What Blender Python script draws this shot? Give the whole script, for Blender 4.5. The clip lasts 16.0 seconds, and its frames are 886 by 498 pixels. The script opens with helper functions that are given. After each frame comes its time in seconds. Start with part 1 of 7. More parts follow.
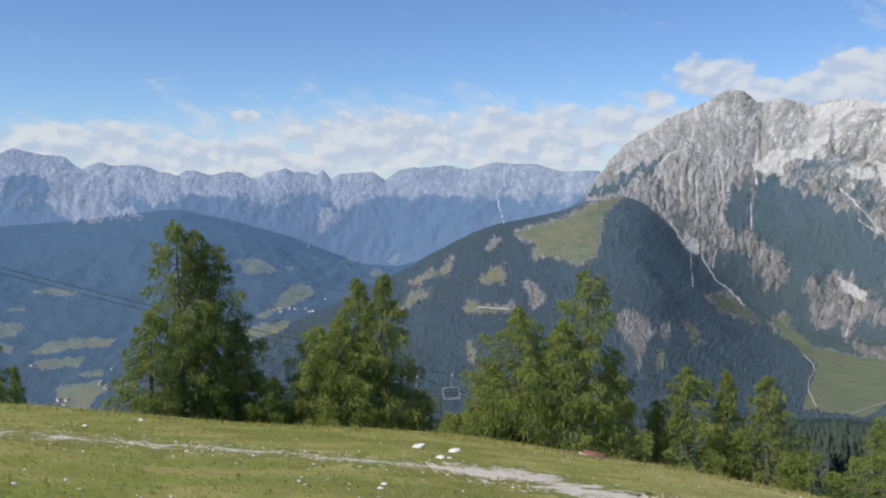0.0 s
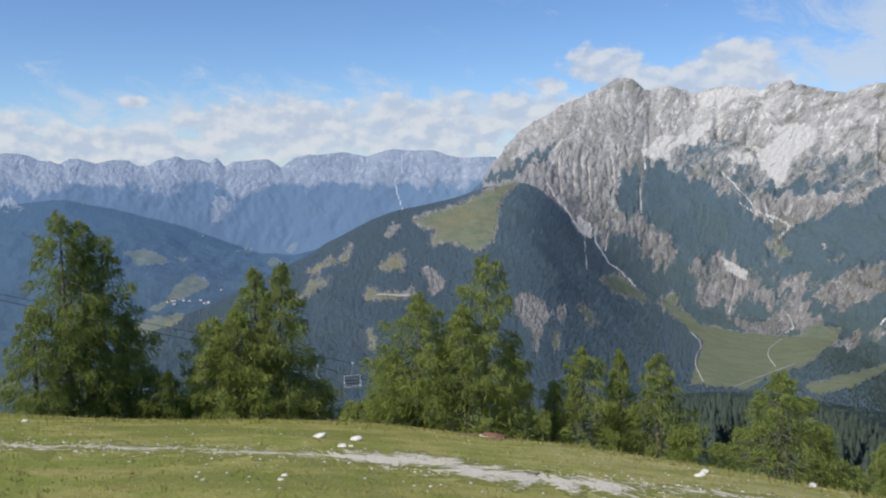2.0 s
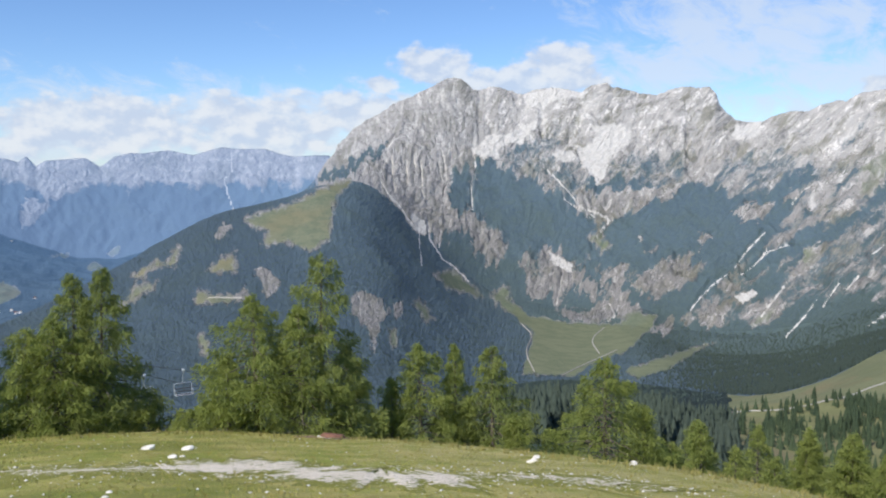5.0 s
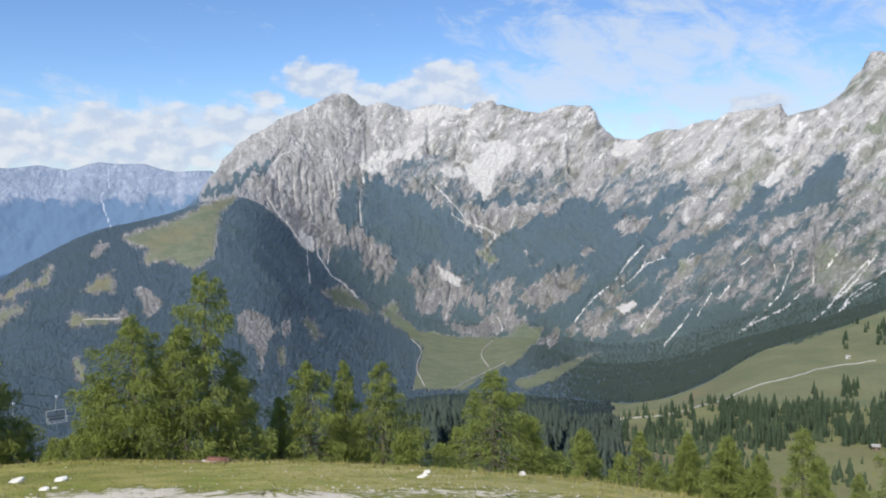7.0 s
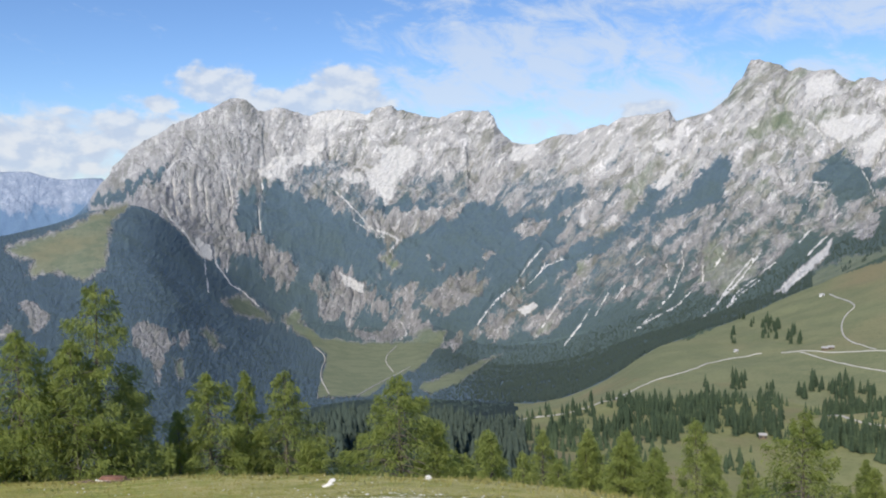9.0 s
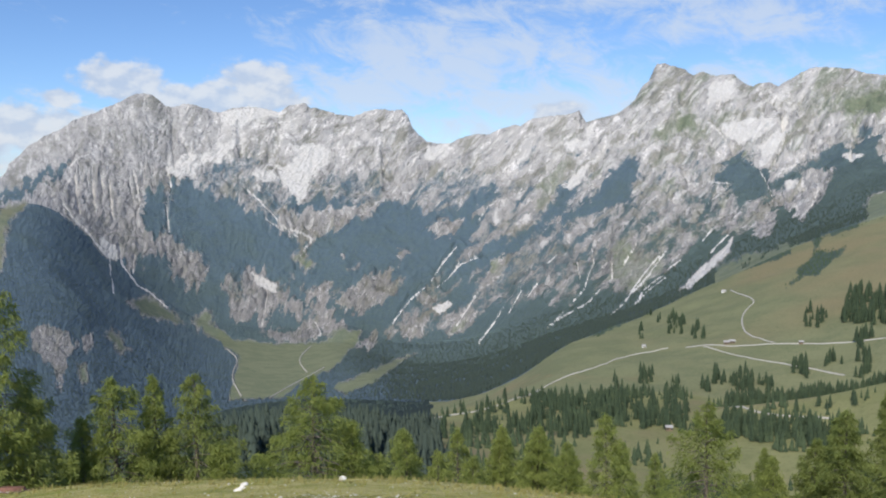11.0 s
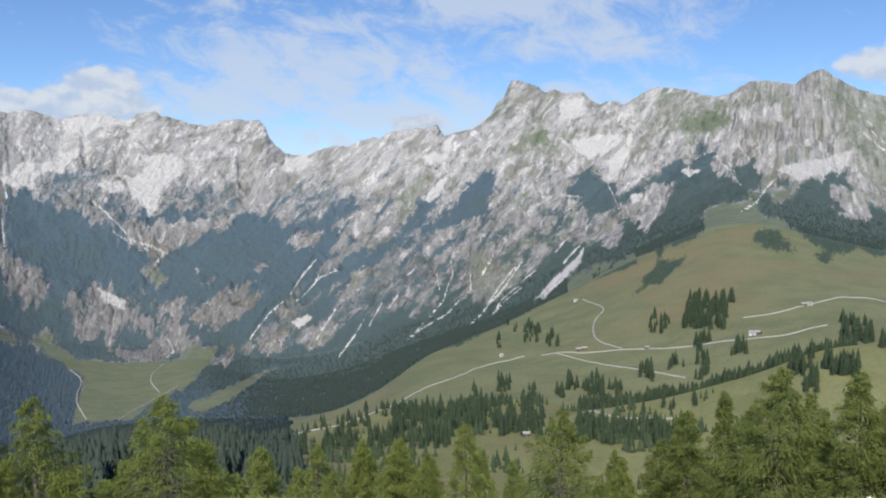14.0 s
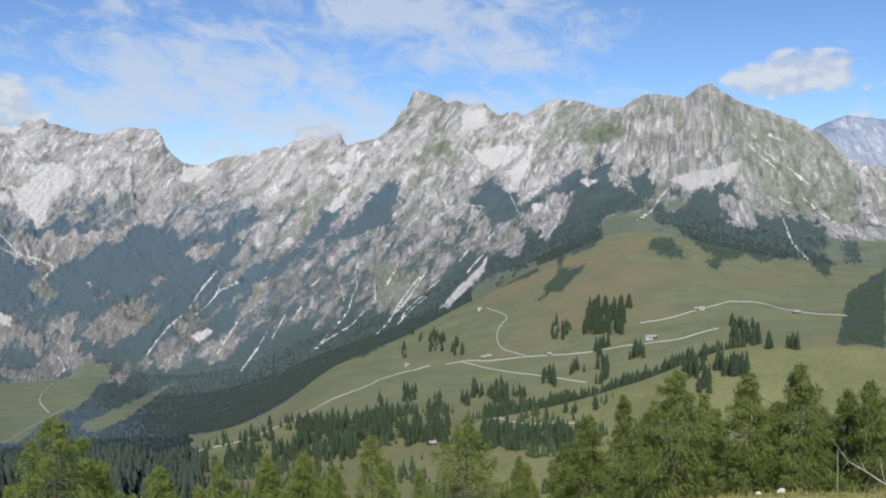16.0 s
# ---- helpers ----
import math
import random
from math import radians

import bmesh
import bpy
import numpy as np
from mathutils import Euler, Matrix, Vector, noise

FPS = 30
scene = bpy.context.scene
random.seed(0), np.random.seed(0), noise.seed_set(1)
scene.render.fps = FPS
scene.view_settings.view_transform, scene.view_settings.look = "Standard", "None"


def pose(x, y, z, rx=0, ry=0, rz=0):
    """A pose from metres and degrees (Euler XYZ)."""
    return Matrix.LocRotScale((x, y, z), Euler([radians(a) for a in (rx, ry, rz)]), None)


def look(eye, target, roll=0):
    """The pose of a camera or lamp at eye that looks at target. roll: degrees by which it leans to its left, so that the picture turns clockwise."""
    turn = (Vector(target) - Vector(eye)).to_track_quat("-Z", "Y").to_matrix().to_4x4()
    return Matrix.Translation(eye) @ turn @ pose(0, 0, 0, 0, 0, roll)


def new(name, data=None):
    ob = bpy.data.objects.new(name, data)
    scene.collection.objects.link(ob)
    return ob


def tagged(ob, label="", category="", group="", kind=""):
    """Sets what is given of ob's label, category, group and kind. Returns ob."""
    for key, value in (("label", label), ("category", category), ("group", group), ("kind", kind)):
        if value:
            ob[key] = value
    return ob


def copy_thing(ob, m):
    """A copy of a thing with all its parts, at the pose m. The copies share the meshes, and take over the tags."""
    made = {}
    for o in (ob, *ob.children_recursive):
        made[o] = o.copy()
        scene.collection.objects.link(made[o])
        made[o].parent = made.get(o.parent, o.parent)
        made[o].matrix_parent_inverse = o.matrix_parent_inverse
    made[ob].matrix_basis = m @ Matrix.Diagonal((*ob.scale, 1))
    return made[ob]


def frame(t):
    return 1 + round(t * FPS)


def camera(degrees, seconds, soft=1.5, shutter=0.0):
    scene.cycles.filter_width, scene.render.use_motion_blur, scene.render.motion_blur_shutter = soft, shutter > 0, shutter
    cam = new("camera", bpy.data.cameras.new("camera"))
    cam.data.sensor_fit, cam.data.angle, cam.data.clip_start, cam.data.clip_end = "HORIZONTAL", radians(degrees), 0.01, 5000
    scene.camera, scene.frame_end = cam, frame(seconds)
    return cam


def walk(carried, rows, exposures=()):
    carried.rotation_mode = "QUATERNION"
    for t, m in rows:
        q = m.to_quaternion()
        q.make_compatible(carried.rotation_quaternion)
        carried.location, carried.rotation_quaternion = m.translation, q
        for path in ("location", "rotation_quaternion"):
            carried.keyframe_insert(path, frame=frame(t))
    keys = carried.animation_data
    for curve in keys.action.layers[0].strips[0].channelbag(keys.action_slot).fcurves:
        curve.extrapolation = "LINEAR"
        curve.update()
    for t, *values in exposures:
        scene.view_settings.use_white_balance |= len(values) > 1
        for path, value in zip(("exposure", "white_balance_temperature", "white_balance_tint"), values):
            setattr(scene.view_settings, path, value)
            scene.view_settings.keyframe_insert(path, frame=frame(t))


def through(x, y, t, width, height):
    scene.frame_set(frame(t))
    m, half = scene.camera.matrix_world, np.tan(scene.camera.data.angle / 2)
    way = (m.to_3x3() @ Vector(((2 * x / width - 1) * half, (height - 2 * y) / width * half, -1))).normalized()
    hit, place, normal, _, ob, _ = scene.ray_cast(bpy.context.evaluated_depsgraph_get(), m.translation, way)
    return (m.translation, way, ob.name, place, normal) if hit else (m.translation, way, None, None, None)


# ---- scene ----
cam = camera(55.4, 16.0, soft=2.0)
EYE, TILT, REACH = 1.6, -4.5, 0.18  # eye height; first tilt; how far the camera is held from the body's axis
# seconds, yaw, pitch, roll
ROWS = [
    (0, 0.00, 0.00, 0.00),
    (0.5, -1.58, -0.19, 0.18),
    (1, -3.26, -0.40, 0.42),
    (1.5, -5.04, -0.68, 0.67),
    (2, -6.85, -0.95, 0.93),
    (2.5, -8.67, -1.21, 1.22),
    (3, -10.50, -1.46, 1.42),
    (3.5, -12.35, -1.60, 1.62),
    (4, -14.22, -1.62, 1.74),
    (6.5, -23.71, -0.69, 2.35),
    (7, -25.56, -0.57, 2.50),
    (7.5, -27.35, -0.49, 2.75),
    (8, -29.02, -0.46, 3.01),
    (8.5, -30.65, -0.50, 3.25),
    (9, -32.20, -0.57, 3.48),
    (11.5, -39.46, -1.12, 3.48),
    (12, -40.96, -1.22, 3.37),
    (12.5, -42.53, -1.21, 3.43),
    (13, -44.18, -1.09, 3.58),
    (13.5, -45.84, -0.94, 3.73),
    (14, -47.51, -0.78, 3.87),
    (14.5, -49.17, -0.64, 3.99),
    (15, -50.84, -0.52, 4.14),
    (15.5, -52.44, -0.50, 4.25),
    (16, -54.02, -0.57, 4.36),
]


def held(yaw, pitch, roll):
    a = radians(yaw)
    return pose(0, 0, EYE, TILT) @ pose(-REACH * math.sin(a), REACH * (math.cos(a) - 1), 0, 90 + pitch, roll, yaw)


# the clip's camera opens up as it turns from the bright valley
EXPOSURES = [(0, 0.24), (2.0, 0.22), (2.5, 0.3), (3.0, 0.44), (4.0, 0.48), (7.0, 0.42), (9.0, 0.4), (12.5, 0.33), (16.0, 0.26)]
walk(cam, [(t, held(yaw, pitch, roll)) for t, yaw, pitch, roll in ROWS], EXPOSURES)

# ---- light ----
SUN_BEARING, SUN_HEIGHT = -122.0, 46.0
sun = new("sun", bpy.data.lights.new("sun", "SUN"))
sun.data.energy, sun.data.angle, sun.data.color = 3.6, radians(0.55), (1.0, 0.945, 0.865)
sb, sh = radians(SUN_BEARING), radians(SUN_HEIGHT)
sun.matrix_world = look((0, 0, 60), (-math.sin(sb) * math.cos(sh), -math.cos(sb) * math.cos(sh), 60 - math.sin(sh)))


class Nodes:
    """Short hand for building a node tree."""

    def __init__(self, tree):
        self.tree = tree
        self.tree.nodes.clear()

    def add(self, kind, values=(), **settings):
        node = self.tree.nodes.new(kind)
        for key, value in settings.items():
            setattr(node, key, value)
        for key, value in dict(values).items():
            self.set(node, key, value)
        return node

    def set(self, node, key, value):
        socket = node.inputs[key]
        if isinstance(value, bpy.types.NodeSocket):
            self.tree.links.new(value, socket)
        elif isinstance(value, bpy.types.Node):
            self.tree.links.new(value.outputs[0], socket)
        else:
            socket.default_value = value

    def math(self, op, a, b=0.0, c=0.0, clamp=False):
        return self.add("ShaderNodeMath", {0: a, 1: b, 2: c}, operation=op, use_clamp=clamp).outputs[0]

    def mix(self, fac, a, b):
        node = self.add("ShaderNodeMix", data_type="RGBA")
        for i, v in ((0, fac), (6, a), (7, b)):
            self.set(node, i, v if not isinstance(v, tuple) or len(v) == 4 else (*v, 1))
        return node.outputs[2]

    def noise(self, vector, scale, detail=4.0, rough=0.55, distortion=0.0):
        return self.add("ShaderNodeTexNoise", {"Vector": vector, "Scale": scale, "Detail": detail, "Roughness": rough, "Distortion": distortion}).outputs[0]

    def step(self, value, low, high):
        return self.add("ShaderNodeMapRange", {"Value": value, "From Min": low, "From Max": high}, interpolation_type="SMOOTHSTEP").outputs[0]


def sky_world():
    world = bpy.data.worlds.new("sky")
    world.use_nodes = True
    scene.world = world
    n = Nodes(world.node_tree)
    air = n.add("ShaderNodeTexSky", sky_type="NISHITA", sun_disc=False, sun_elevation=sh, sun_rotation=sb, altitude=1800, air_density=1.0, dust_density=1.0, ozone_density=1.6)
    way = n.add("ShaderNodeTexCoord").outputs["Generated"]
    part = n.add("ShaderNodeSeparateXYZ", {0: way})
    up = n.math("MULTIPLY", n.math("ARCSINE", part.outputs[2]), 57.2958)
    turn = n.math("MULTIPLY", n.math("ARCTAN2", part.outputs[0], part.outputs[1]), 57.2958)
    flat = n.add("ShaderNodeCombineXYZ", {0: turn, 1: n.math("MULTIPLY", up, 1.5)}).outputs[0]
    billow = n.noise(flat, 0.42, 7, 0.52, 0.0)
    fine = n.noise(flat, 0.9, 4, 0.5)

    def heap(bearing, height, wide, tall):
        """A smooth mound of cloud: 1 in its middle, 0 at its rim."""
        a = n.math("DIVIDE", n.math("SUBTRACT", turn, bearing), wide)
        b = n.math("DIVIDE", n.math("SUBTRACT", up, height), tall)
        d = n.math("SQRT", n.math("ADD", n.math("MULTIPLY", a, a), n.math("MULTIPLY", b, b)))
        return n.math("SUBTRACT", 1.0, d, clamp=True)

    heaps = None
    for spot in HEAPS:
        one = heap(*spot)
        heaps = one if heaps is None else n.math("MAXIMUM", heaps, one)
    cumulus = n.step(n.math("ADD", n.math("MULTIPLY", heaps, 0.9), n.math("MULTIPLY", n.math("MULTIPLY", n.math("SUBTRACT", billow, 0.5), 1.6), n.math("MULTIPLY", heaps, 7.0, clamp=True))), 0.1, 0.42)
    wisp = n.noise(n.add("ShaderNodeCombineXYZ", {0: n.math("ADD", turn, n.math("MULTIPLY", up, 0.5)), 1: n.math("MULTIPLY", up, 1.7)}).outputs[0], 0.3, 9, 0.66, 0.5)
    veils = None
    for spot in VEILS:
        one = heap(*spot)
        veils = one if veils is None else n.math("MAXIMUM", veils, one)
    cirrus = n.math("MULTIPLY", n.step(n.math("ADD", veils, n.math("MULTIPLY", n.math("SUBTRACT", wisp, 0.5), 2.4)), 0.2, 0.95), 0.72)
    above = n.noise(n.add("ShaderNodeVectorMath", {0: flat, 1: (-0.35, 0.75, 0)}, operation="ADD").outputs[0], 0.42, 7, 0.52, 0.0)
    lit = n.math("ADD", n.math("SUBTRACT", billow, above), n.math("MULTIPLY", n.math("SUBTRACT", fine, 0.5), 0.3))
    base = n.mix(n.step(lit, -0.12, 0.14), CLOUD_SHADE, CLOUD_LIGHT)
    blue = n.mix(1.0, air.outputs[0], air.outputs[0])
    tinted = n.add("ShaderNodeMix", {0: 1.0, 6: blue, 7: SKY_TINT}, data_type="RGBA", blend_type="MULTIPLY").outputs[2]
    with_veil = n.mix(cirrus, tinted, CLOUD_VEIL)
    out = n.mix(n.math("MULTIPLY", cumulus, 0.88), with_veil, base)
    back = n.add("ShaderNodeBackground", {"Color": out, "Strength": SKY_STRENGTH})
    n.add("ShaderNodeOutputWorld", {"Surface": back.outputs[0]})


# clouds: bearing, height, half width and half height, in degrees
SKY_STRENGTH, SKY_TINT = 0.1, (0.72, 0.89, 1.12, 1)
CLOUD_LIGHT, CLOUD_SHADE, CLOUD_VEIL = (5.75, 6.05, 6.5), (4.1, 4.8, 6.0), (5.0, 5.6, 6.5)
HEAPS = [
    (-24, 2.3, 9, 2.0), (-14, 1.4, 12, 1.7), (-4, 2.8, 10, 2.6), (6, 2.7, 9, 2.9), (12.5, 3.6, 5, 2.2), (17.5, 6.5, 3.6, 2.1), (13.9, 5.5, 1.8, 0.9),
    (25.5, 6.8, 3.2, 1.8), (24, 5.4, 7, 1.8), (-13, 4.3, 1.4, 0.7), (21, 4.6, 4, 1.4), (76.5, 7.6, 5, 1.8), (46, 4.6, 2.4, 0.9), (90, 5, 12, 4),
]
VEILS = [(38, 8.0, 16, 7.5), (52, 12.5, 20, 5.0), (33, 5.5, 12, 4), (58, 10, 10, 3), (50, 5.0, 34, 4.0), (0, 2.6, 44, 4.6)]
sky_world()
# bearing (degrees, clockwise), range (m) and elevation angle of the main terrain lines, fitted to the camera's view
BROW = [
    (-28.11, 33, -13.11), (-20.02, 33, -14.74), (-12.85, 33, -15.81), (-5.23, 33, -16.38), (0.63, 33, -16.92), (8.41, 33, -17.66),
    (10.73, 28, -18.22), (14.08, 33, -18.04), (18.28, 28, -18.73), (26.1, 28, -19.16), (29.89, 24, -19.51), (33.91, 28, -19.55),
    (37.62, 24, -19.95), (45.48, 24, -20.47), (51.29, 24, -20.83), (58.74, 24, -21.72), (62.26, 24, -20.55), (71.53, 24, -19.02),
    (76.7, 24, -18.05), (81.82, 24, -17.73),
]
WOOD = [
    (-28.36, 400, -19.2), (0.63, 400, -20.53), (15.92, 400, -18.24), (23, 400, -16.36), (23.52, 400, -16.27), (31.98, 400, -16.54),
    (35.31, 400, -17.65), (39.59, 400, -19.2), (45.48, 400, -20.26), (53.19, 400, -20.64), (58.4, 420, -20.29), (69.74, 420, -19.78),
    (79.96, 420, -18.37),
]
RISE = [
    (-28.3, 600, -17.93), (0.63, 600, -19.46), (19.46, 600, -17.05), (22.98, 600, -17.38), (31.97, 600, -17.74), (34.55, 600, -16.71),
    (37.67, 600, -16.18), (41.58, 600, -16.75), (46.81, 600, -15.61), (50.67, 600, -15.82), (54.56, 600, -15.46), (57.29, 600, -14.62),
    (62.29, 600, -13.64), (67.9, 600, -11.83), (72.54, 600, -9.62), (76.61, 600, -9.32), (81.69, 600, -9.15),
]
DIP = [
    (-28.29, 740, -17.61), (0.63, 740, -19.1), (19.45, 740, -16.71), (22.98, 740, -17.56), (31.97, 740, -17.92), (33.77, 740, -16.86),
    (36.9, 740, -15.68), (43.05, 740, -14.43), (48.76, 740, -14.3), (54.58, 740, -13.8), (57.68, 740, -14.62), (62.29, 740, -14.52),
    (67.9, 740, -12.99), (72.54, 740, -10.77), (81.71, 740, -10.32),
]
EDGE = [
    (-28.3, 1450, -17.93), (0.63, 1450, -18.74), (12.21, 1450, -17.64), (19.44, 1450, -16.36), (22.25, 2000, -14.3), (28.1, 2000, -14.41),
    (31.98, 2000, -14.33), (35.8, 1500, -14.9), (38.61, 1000, -14.98), (42.31, 1000, -13.92), (44.78, 1000, -12.77), (45.78, 1000, -10.44),
    (48.45, 1200, -10.23), (50.77, 1200, -9.53), (53.11, 1500, -8.32), (56.99, 1500, -6.27), (60.44, 1500, -4.56), (64.59, 1700, -2.68),
    (66.8, 1700, -1.57), (73.19, 1700, -3.59), (78.18, 1700, -4.24), (81.62, 1700, -4.51),
]
RIDGE = [
    (-28.21, 2200, -15.67), (-25.05, 2200, -15.24), (-18.23, 2200, -13.29), (-12.75, 2200, -10.32), (-7.46, 2500, -8.22), (-3.24, 2500, -6.18),
    (2.53, 2800, -3), (8.23, 2800, -1.84), (9.9, 3000, -1), (12.3, 3000, -1.06), (14.13, 3000, -2.1), (16.35, 3000, -5.39),
    (18.86, 3000, -7.49), (20.02, 3000, -8.9), (22.32, 3000, -9.82), (24.63, 3000, -10.39), (28.51, 3000, -10.8), (31.98, 3000, -10.33),
    (33.86, 2800, -12.06), (35.39, 2800, -12.41), (40.05, 2800, -12.19), (44.33, 2800, -10.7), (48.47, 2400, -9.17), (50.79, 2400, -8.47),
    (56.99, 2400, -5.69), (60.83, 2400, -3.8), (64.59, 2400, -2.12), (66.8, 2400, -1.01), (73.19, 2400, -2.87), (78.18, 2400, -3.71),
    (81.61, 2400, -4),
]
FOOT = [
    (-28.27, 2600, -16.96), (-25.11, 2600, -16.75), (-18.28, 2600, -15.06), (-12.79, 2600, -12.53), (-7.49, 2900, -10.49), (-3.25, 2900, -8.47),
    (2.54, 3150, -4.84), (8.24, 3150, -2.9), (9.9, 3180, -1.04), (12.29, 3180, -0.54), (14.12, 3180, -1.35), (16.33, 3180, -4.47),
    (18.83, 3180, -6.59), (20.03, 3180, -8.14), (22.33, 3180, -8.95), (24.64, 3180, -9.48), (28.51, 3180, -9.81), (31.98, 3180, -9.19),
    (33.88, 3050, -10.93), (35.42, 3050, -10.98), (40.06, 3050, -10.68), (44.33, 3050, -9.18), (48.49, 2750, -8.04), (50.81, 2750, -7.14),
    (57, 2750, -4.35), (60.83, 2750, -2.47), (64.59, 2750, -0.8), (66.8, 2750, 0.3), (73.18, 2750, -1.6), (78.16, 2750, -2.49),
    (81.59, 2750, -2.8),
]
CREST_VALLEY = [
    (-27.73, 4400, -2.76), (-23.02, 4400, -2.41), (-17.25, 4400, -1.77), (-13.71, 4400, -2.69), (-10.79, 4400, -3.55), (-8.56, 4400, -4.34),
    (-5.53, 4400, -5.59), (-3.24, 4400, -5.8), (2.54, 4400, -4.46), (8.24, 4400, -3.28), (9.61, 4150, -0.66), (10.33, 4150, 0.40),
    (10.86, 4150, 0.93), (11.05, 4150, 1.46), (11.65, 4150, 2.00), (12.11, 4150, 2.53), (12.64, 4150, 2.78), (13.00, 4150, 3.14),
    (13.70, 4150, 3.43), (14.24, 4150, 3.72), (14.78, 4150, 4.15), (15.31, 4150, 4.30), (16.03, 4150, 4.52), (16.58, 4150, 4.88),
    (17.30, 4150, 5.18), (17.74, 4150, 5.40), (18.04, 4150, 5.62), (18.48, 4150, 5.84), (18.95, 4150, 5.87),
]
CREST_WEST = [
    (19.42, 4150, 5.77), (19.85, 4150, 5.40), (20.20, 4150, 5.04), (20.64, 4150, 5.00), (21.31, 4150, 5.18), (22.05, 4150, 5.11),
    (22.79, 4150, 4.88), (23.16, 4150, 4.70), (23.53, 4150, 4.66), (24.10, 4150, 4.95), (25.04, 4150, 5.09), (25.80, 4150, 5.05),
    (27.30, 4150, 4.73), (28.07, 4150, 5.14), (29.02, 4150, 5.35), (29.39, 4150, 5.01), (30.34, 4150, 4.88), (31.10, 4150, 4.61),
    (31.67, 4150, 4.56), (32.23, 4150, 4.44), (33.00, 4150, 4.76), (33.76, 4150, 4.93), (34.89, 4150, 4.79), (35.46, 4150, 4.85),
    (35.84, 4150, 4.51), (36.09, 4150, 3.76), (36.58, 4150, 3.11), (37.06, 4150, 2.72),
]
CREST_MIDDLE = [
    (37.70, 4150, 2.56), (38.64, 4150, 2.57), (39.20, 4150, 2.82), (40.13, 4150, 3.10), (41.24, 4150, 3.07), (42.16, 4150, 3.49),
    (42.89, 4150, 3.76), (43.43, 4150, 3.67), (44.15, 4150, 4.09), (44.87, 4150, 4.21), (45.76, 4150, 4.25), (46.29, 4150, 4.30),
    (46.82, 4150, 4.42), (47.27, 4150, 4.58), (47.52, 4150, 4.14), (47.77, 4150, 3.78), (48.22, 4150, 3.87), (49.08, 4150, 4.12),
    (49.76, 4150, 4.23), (50.43, 4150, 4.70), (50.93, 4150, 5.16), (51.35, 4150, 5.91), (51.75, 4150, 6.23), (52.07, 4150, 6.97),
    (52.32, 4150, 7.36), (52.72, 4150, 7.40), (53.37, 4150, 7.22), (54.01, 4150, 6.97), (54.49, 4150, 6.54),
]
CREST_EAST = [
    (55.15, 4150, 6.75), (55.90, 4150, 6.47), (56.47, 4150, 6.50), (57.04, 4150, 6.45), (57.60, 4150, 5.99), (58.17, 4150, 5.68),
    (58.55, 4150, 5.90), (59.11, 4150, 5.92), (59.67, 4150, 5.61), (60.24, 4150, 5.93), (60.80, 4150, 6.32), (61.36, 4150, 6.57),
    (62.10, 4150, 6.62), (62.84, 4150, 6.52), (63.76, 4150, 6.42), (64.49, 4150, 6.10), (65.57, 4150, 5.92), (66.30, 4150, 6.03),
    (66.83, 4150, 6.48), (67.54, 4150, 6.74),
]
CREST_END = [
    (68.25, 4150, 6.85), (69.13, 4150, 6.64), (69.65, 4150, 6.54), (70.10, 4150, 6.45), (70.51, 4150, 6.78), (71.03, 4150, 7.18),
    (71.54, 4150, 7.26), (71.94, 4150, 7.13), (72.55, 4150, 6.67), (73.23, 4150, 6.22), (74.22, 4150, 5.75), (75.21, 4150, 5.39),
    (75.53, 4150, 5.20), (76.18, 4150, 4.89), (76.66, 4150, 4.80), (77.13, 4150, 4.43), (77.77, 4150, 4.06), (79.02, 4150, 3.09),
    (80.13, 4150, 1.59),
]
SKY_WEST = [
    (-27.56, 4850, 1.73), (-27.2, 4850, 1.94), (-26.8, 4850, 2.08), (-26.29, 4850, 1.89), (-25.74, 4850, 1.8), (-25.27, 4850, 1.67),
    (-24.58, 4850, 1.64), (-24.02, 4850, 1.58), (-23.55, 4850, 1.1), (-23.08, 4850, 0.79), (-22.58, 4850, 1.11), (-21.99, 4850, 1.29),
    (-21.4, 4850, 1.04), (-20.44, 4850, 1.09), (-19.59, 4850, 1.06), (-19.05, 4850, 0.92), (-18.51, 4850, 0.63), (-17.96, 4850, 0.63),
    (-17.48, 4850, 0.42), (-16.84, 4850, 0.78), (-16.28, 4850, 0.75), (-15.37, 4850, 0.46), (-14.87, 4850, 0.57), (-14.37, 4850, 0.68),
    (-13.47, 4850, 0.65), (-12.93, 4850, 0.31), (-12.35, 4850, 0.28), (-11.76, 4850, 0.65), (-11.09, 4850, 0.73), (-10.54, 4850, 0.95),
    (-9.99, 4850, 0.66), (-9.24, 4850, 0.73),
]
SKY_EAST = [
    (-8.5, 4850, 0.47), (-8.05, 4850, 0.85), (-7.53, 4850, 0.21), (-7, 4850, 0.55), (-5.49, 4850, 0.66), (-4.73, 4850, 0.7),
    (-3.89, 4850, 0.13), (-3.05, 4850, 0.78), (-2.06, 4850, 1.01), (-1.49, 4850, 0.97), (0.23, 4850, 1.16), (1.76, 4850, 0.86),
    (2.9, 4850, 1.2), (3.58, 4850, 1.35), (4.61, 4850, 1.23), (6.31, 4850, 1.23), (7.26, 4850, 0.89), (8.2, 4850, 0.7),
    (9.32, 4850, 0.77), (10.43, 4850, 0.77), (13.78, 4600, -2.84), (19.08, 4600, -2.77), (26.62, 4600, -2.84), (37.82, 4600, -3.78),
    (53.01, 4600, -2.31), (69.68, 4600, -1.03), (75.52, 4600, 0.71), (77.77, 4750, 4.21), (78.72, 4750, 4.61), (79.65, 4750, 4.91),
    (81.64, 4750, 4.56),
]
LAYERS, GULLIES = [], []  # what covers the land, from the lowest layer up


# outlines are bearings and elevation angles, placed to fit the camera's view
def cover(kind, *outline):
    LAYERS.append((kind, outline))


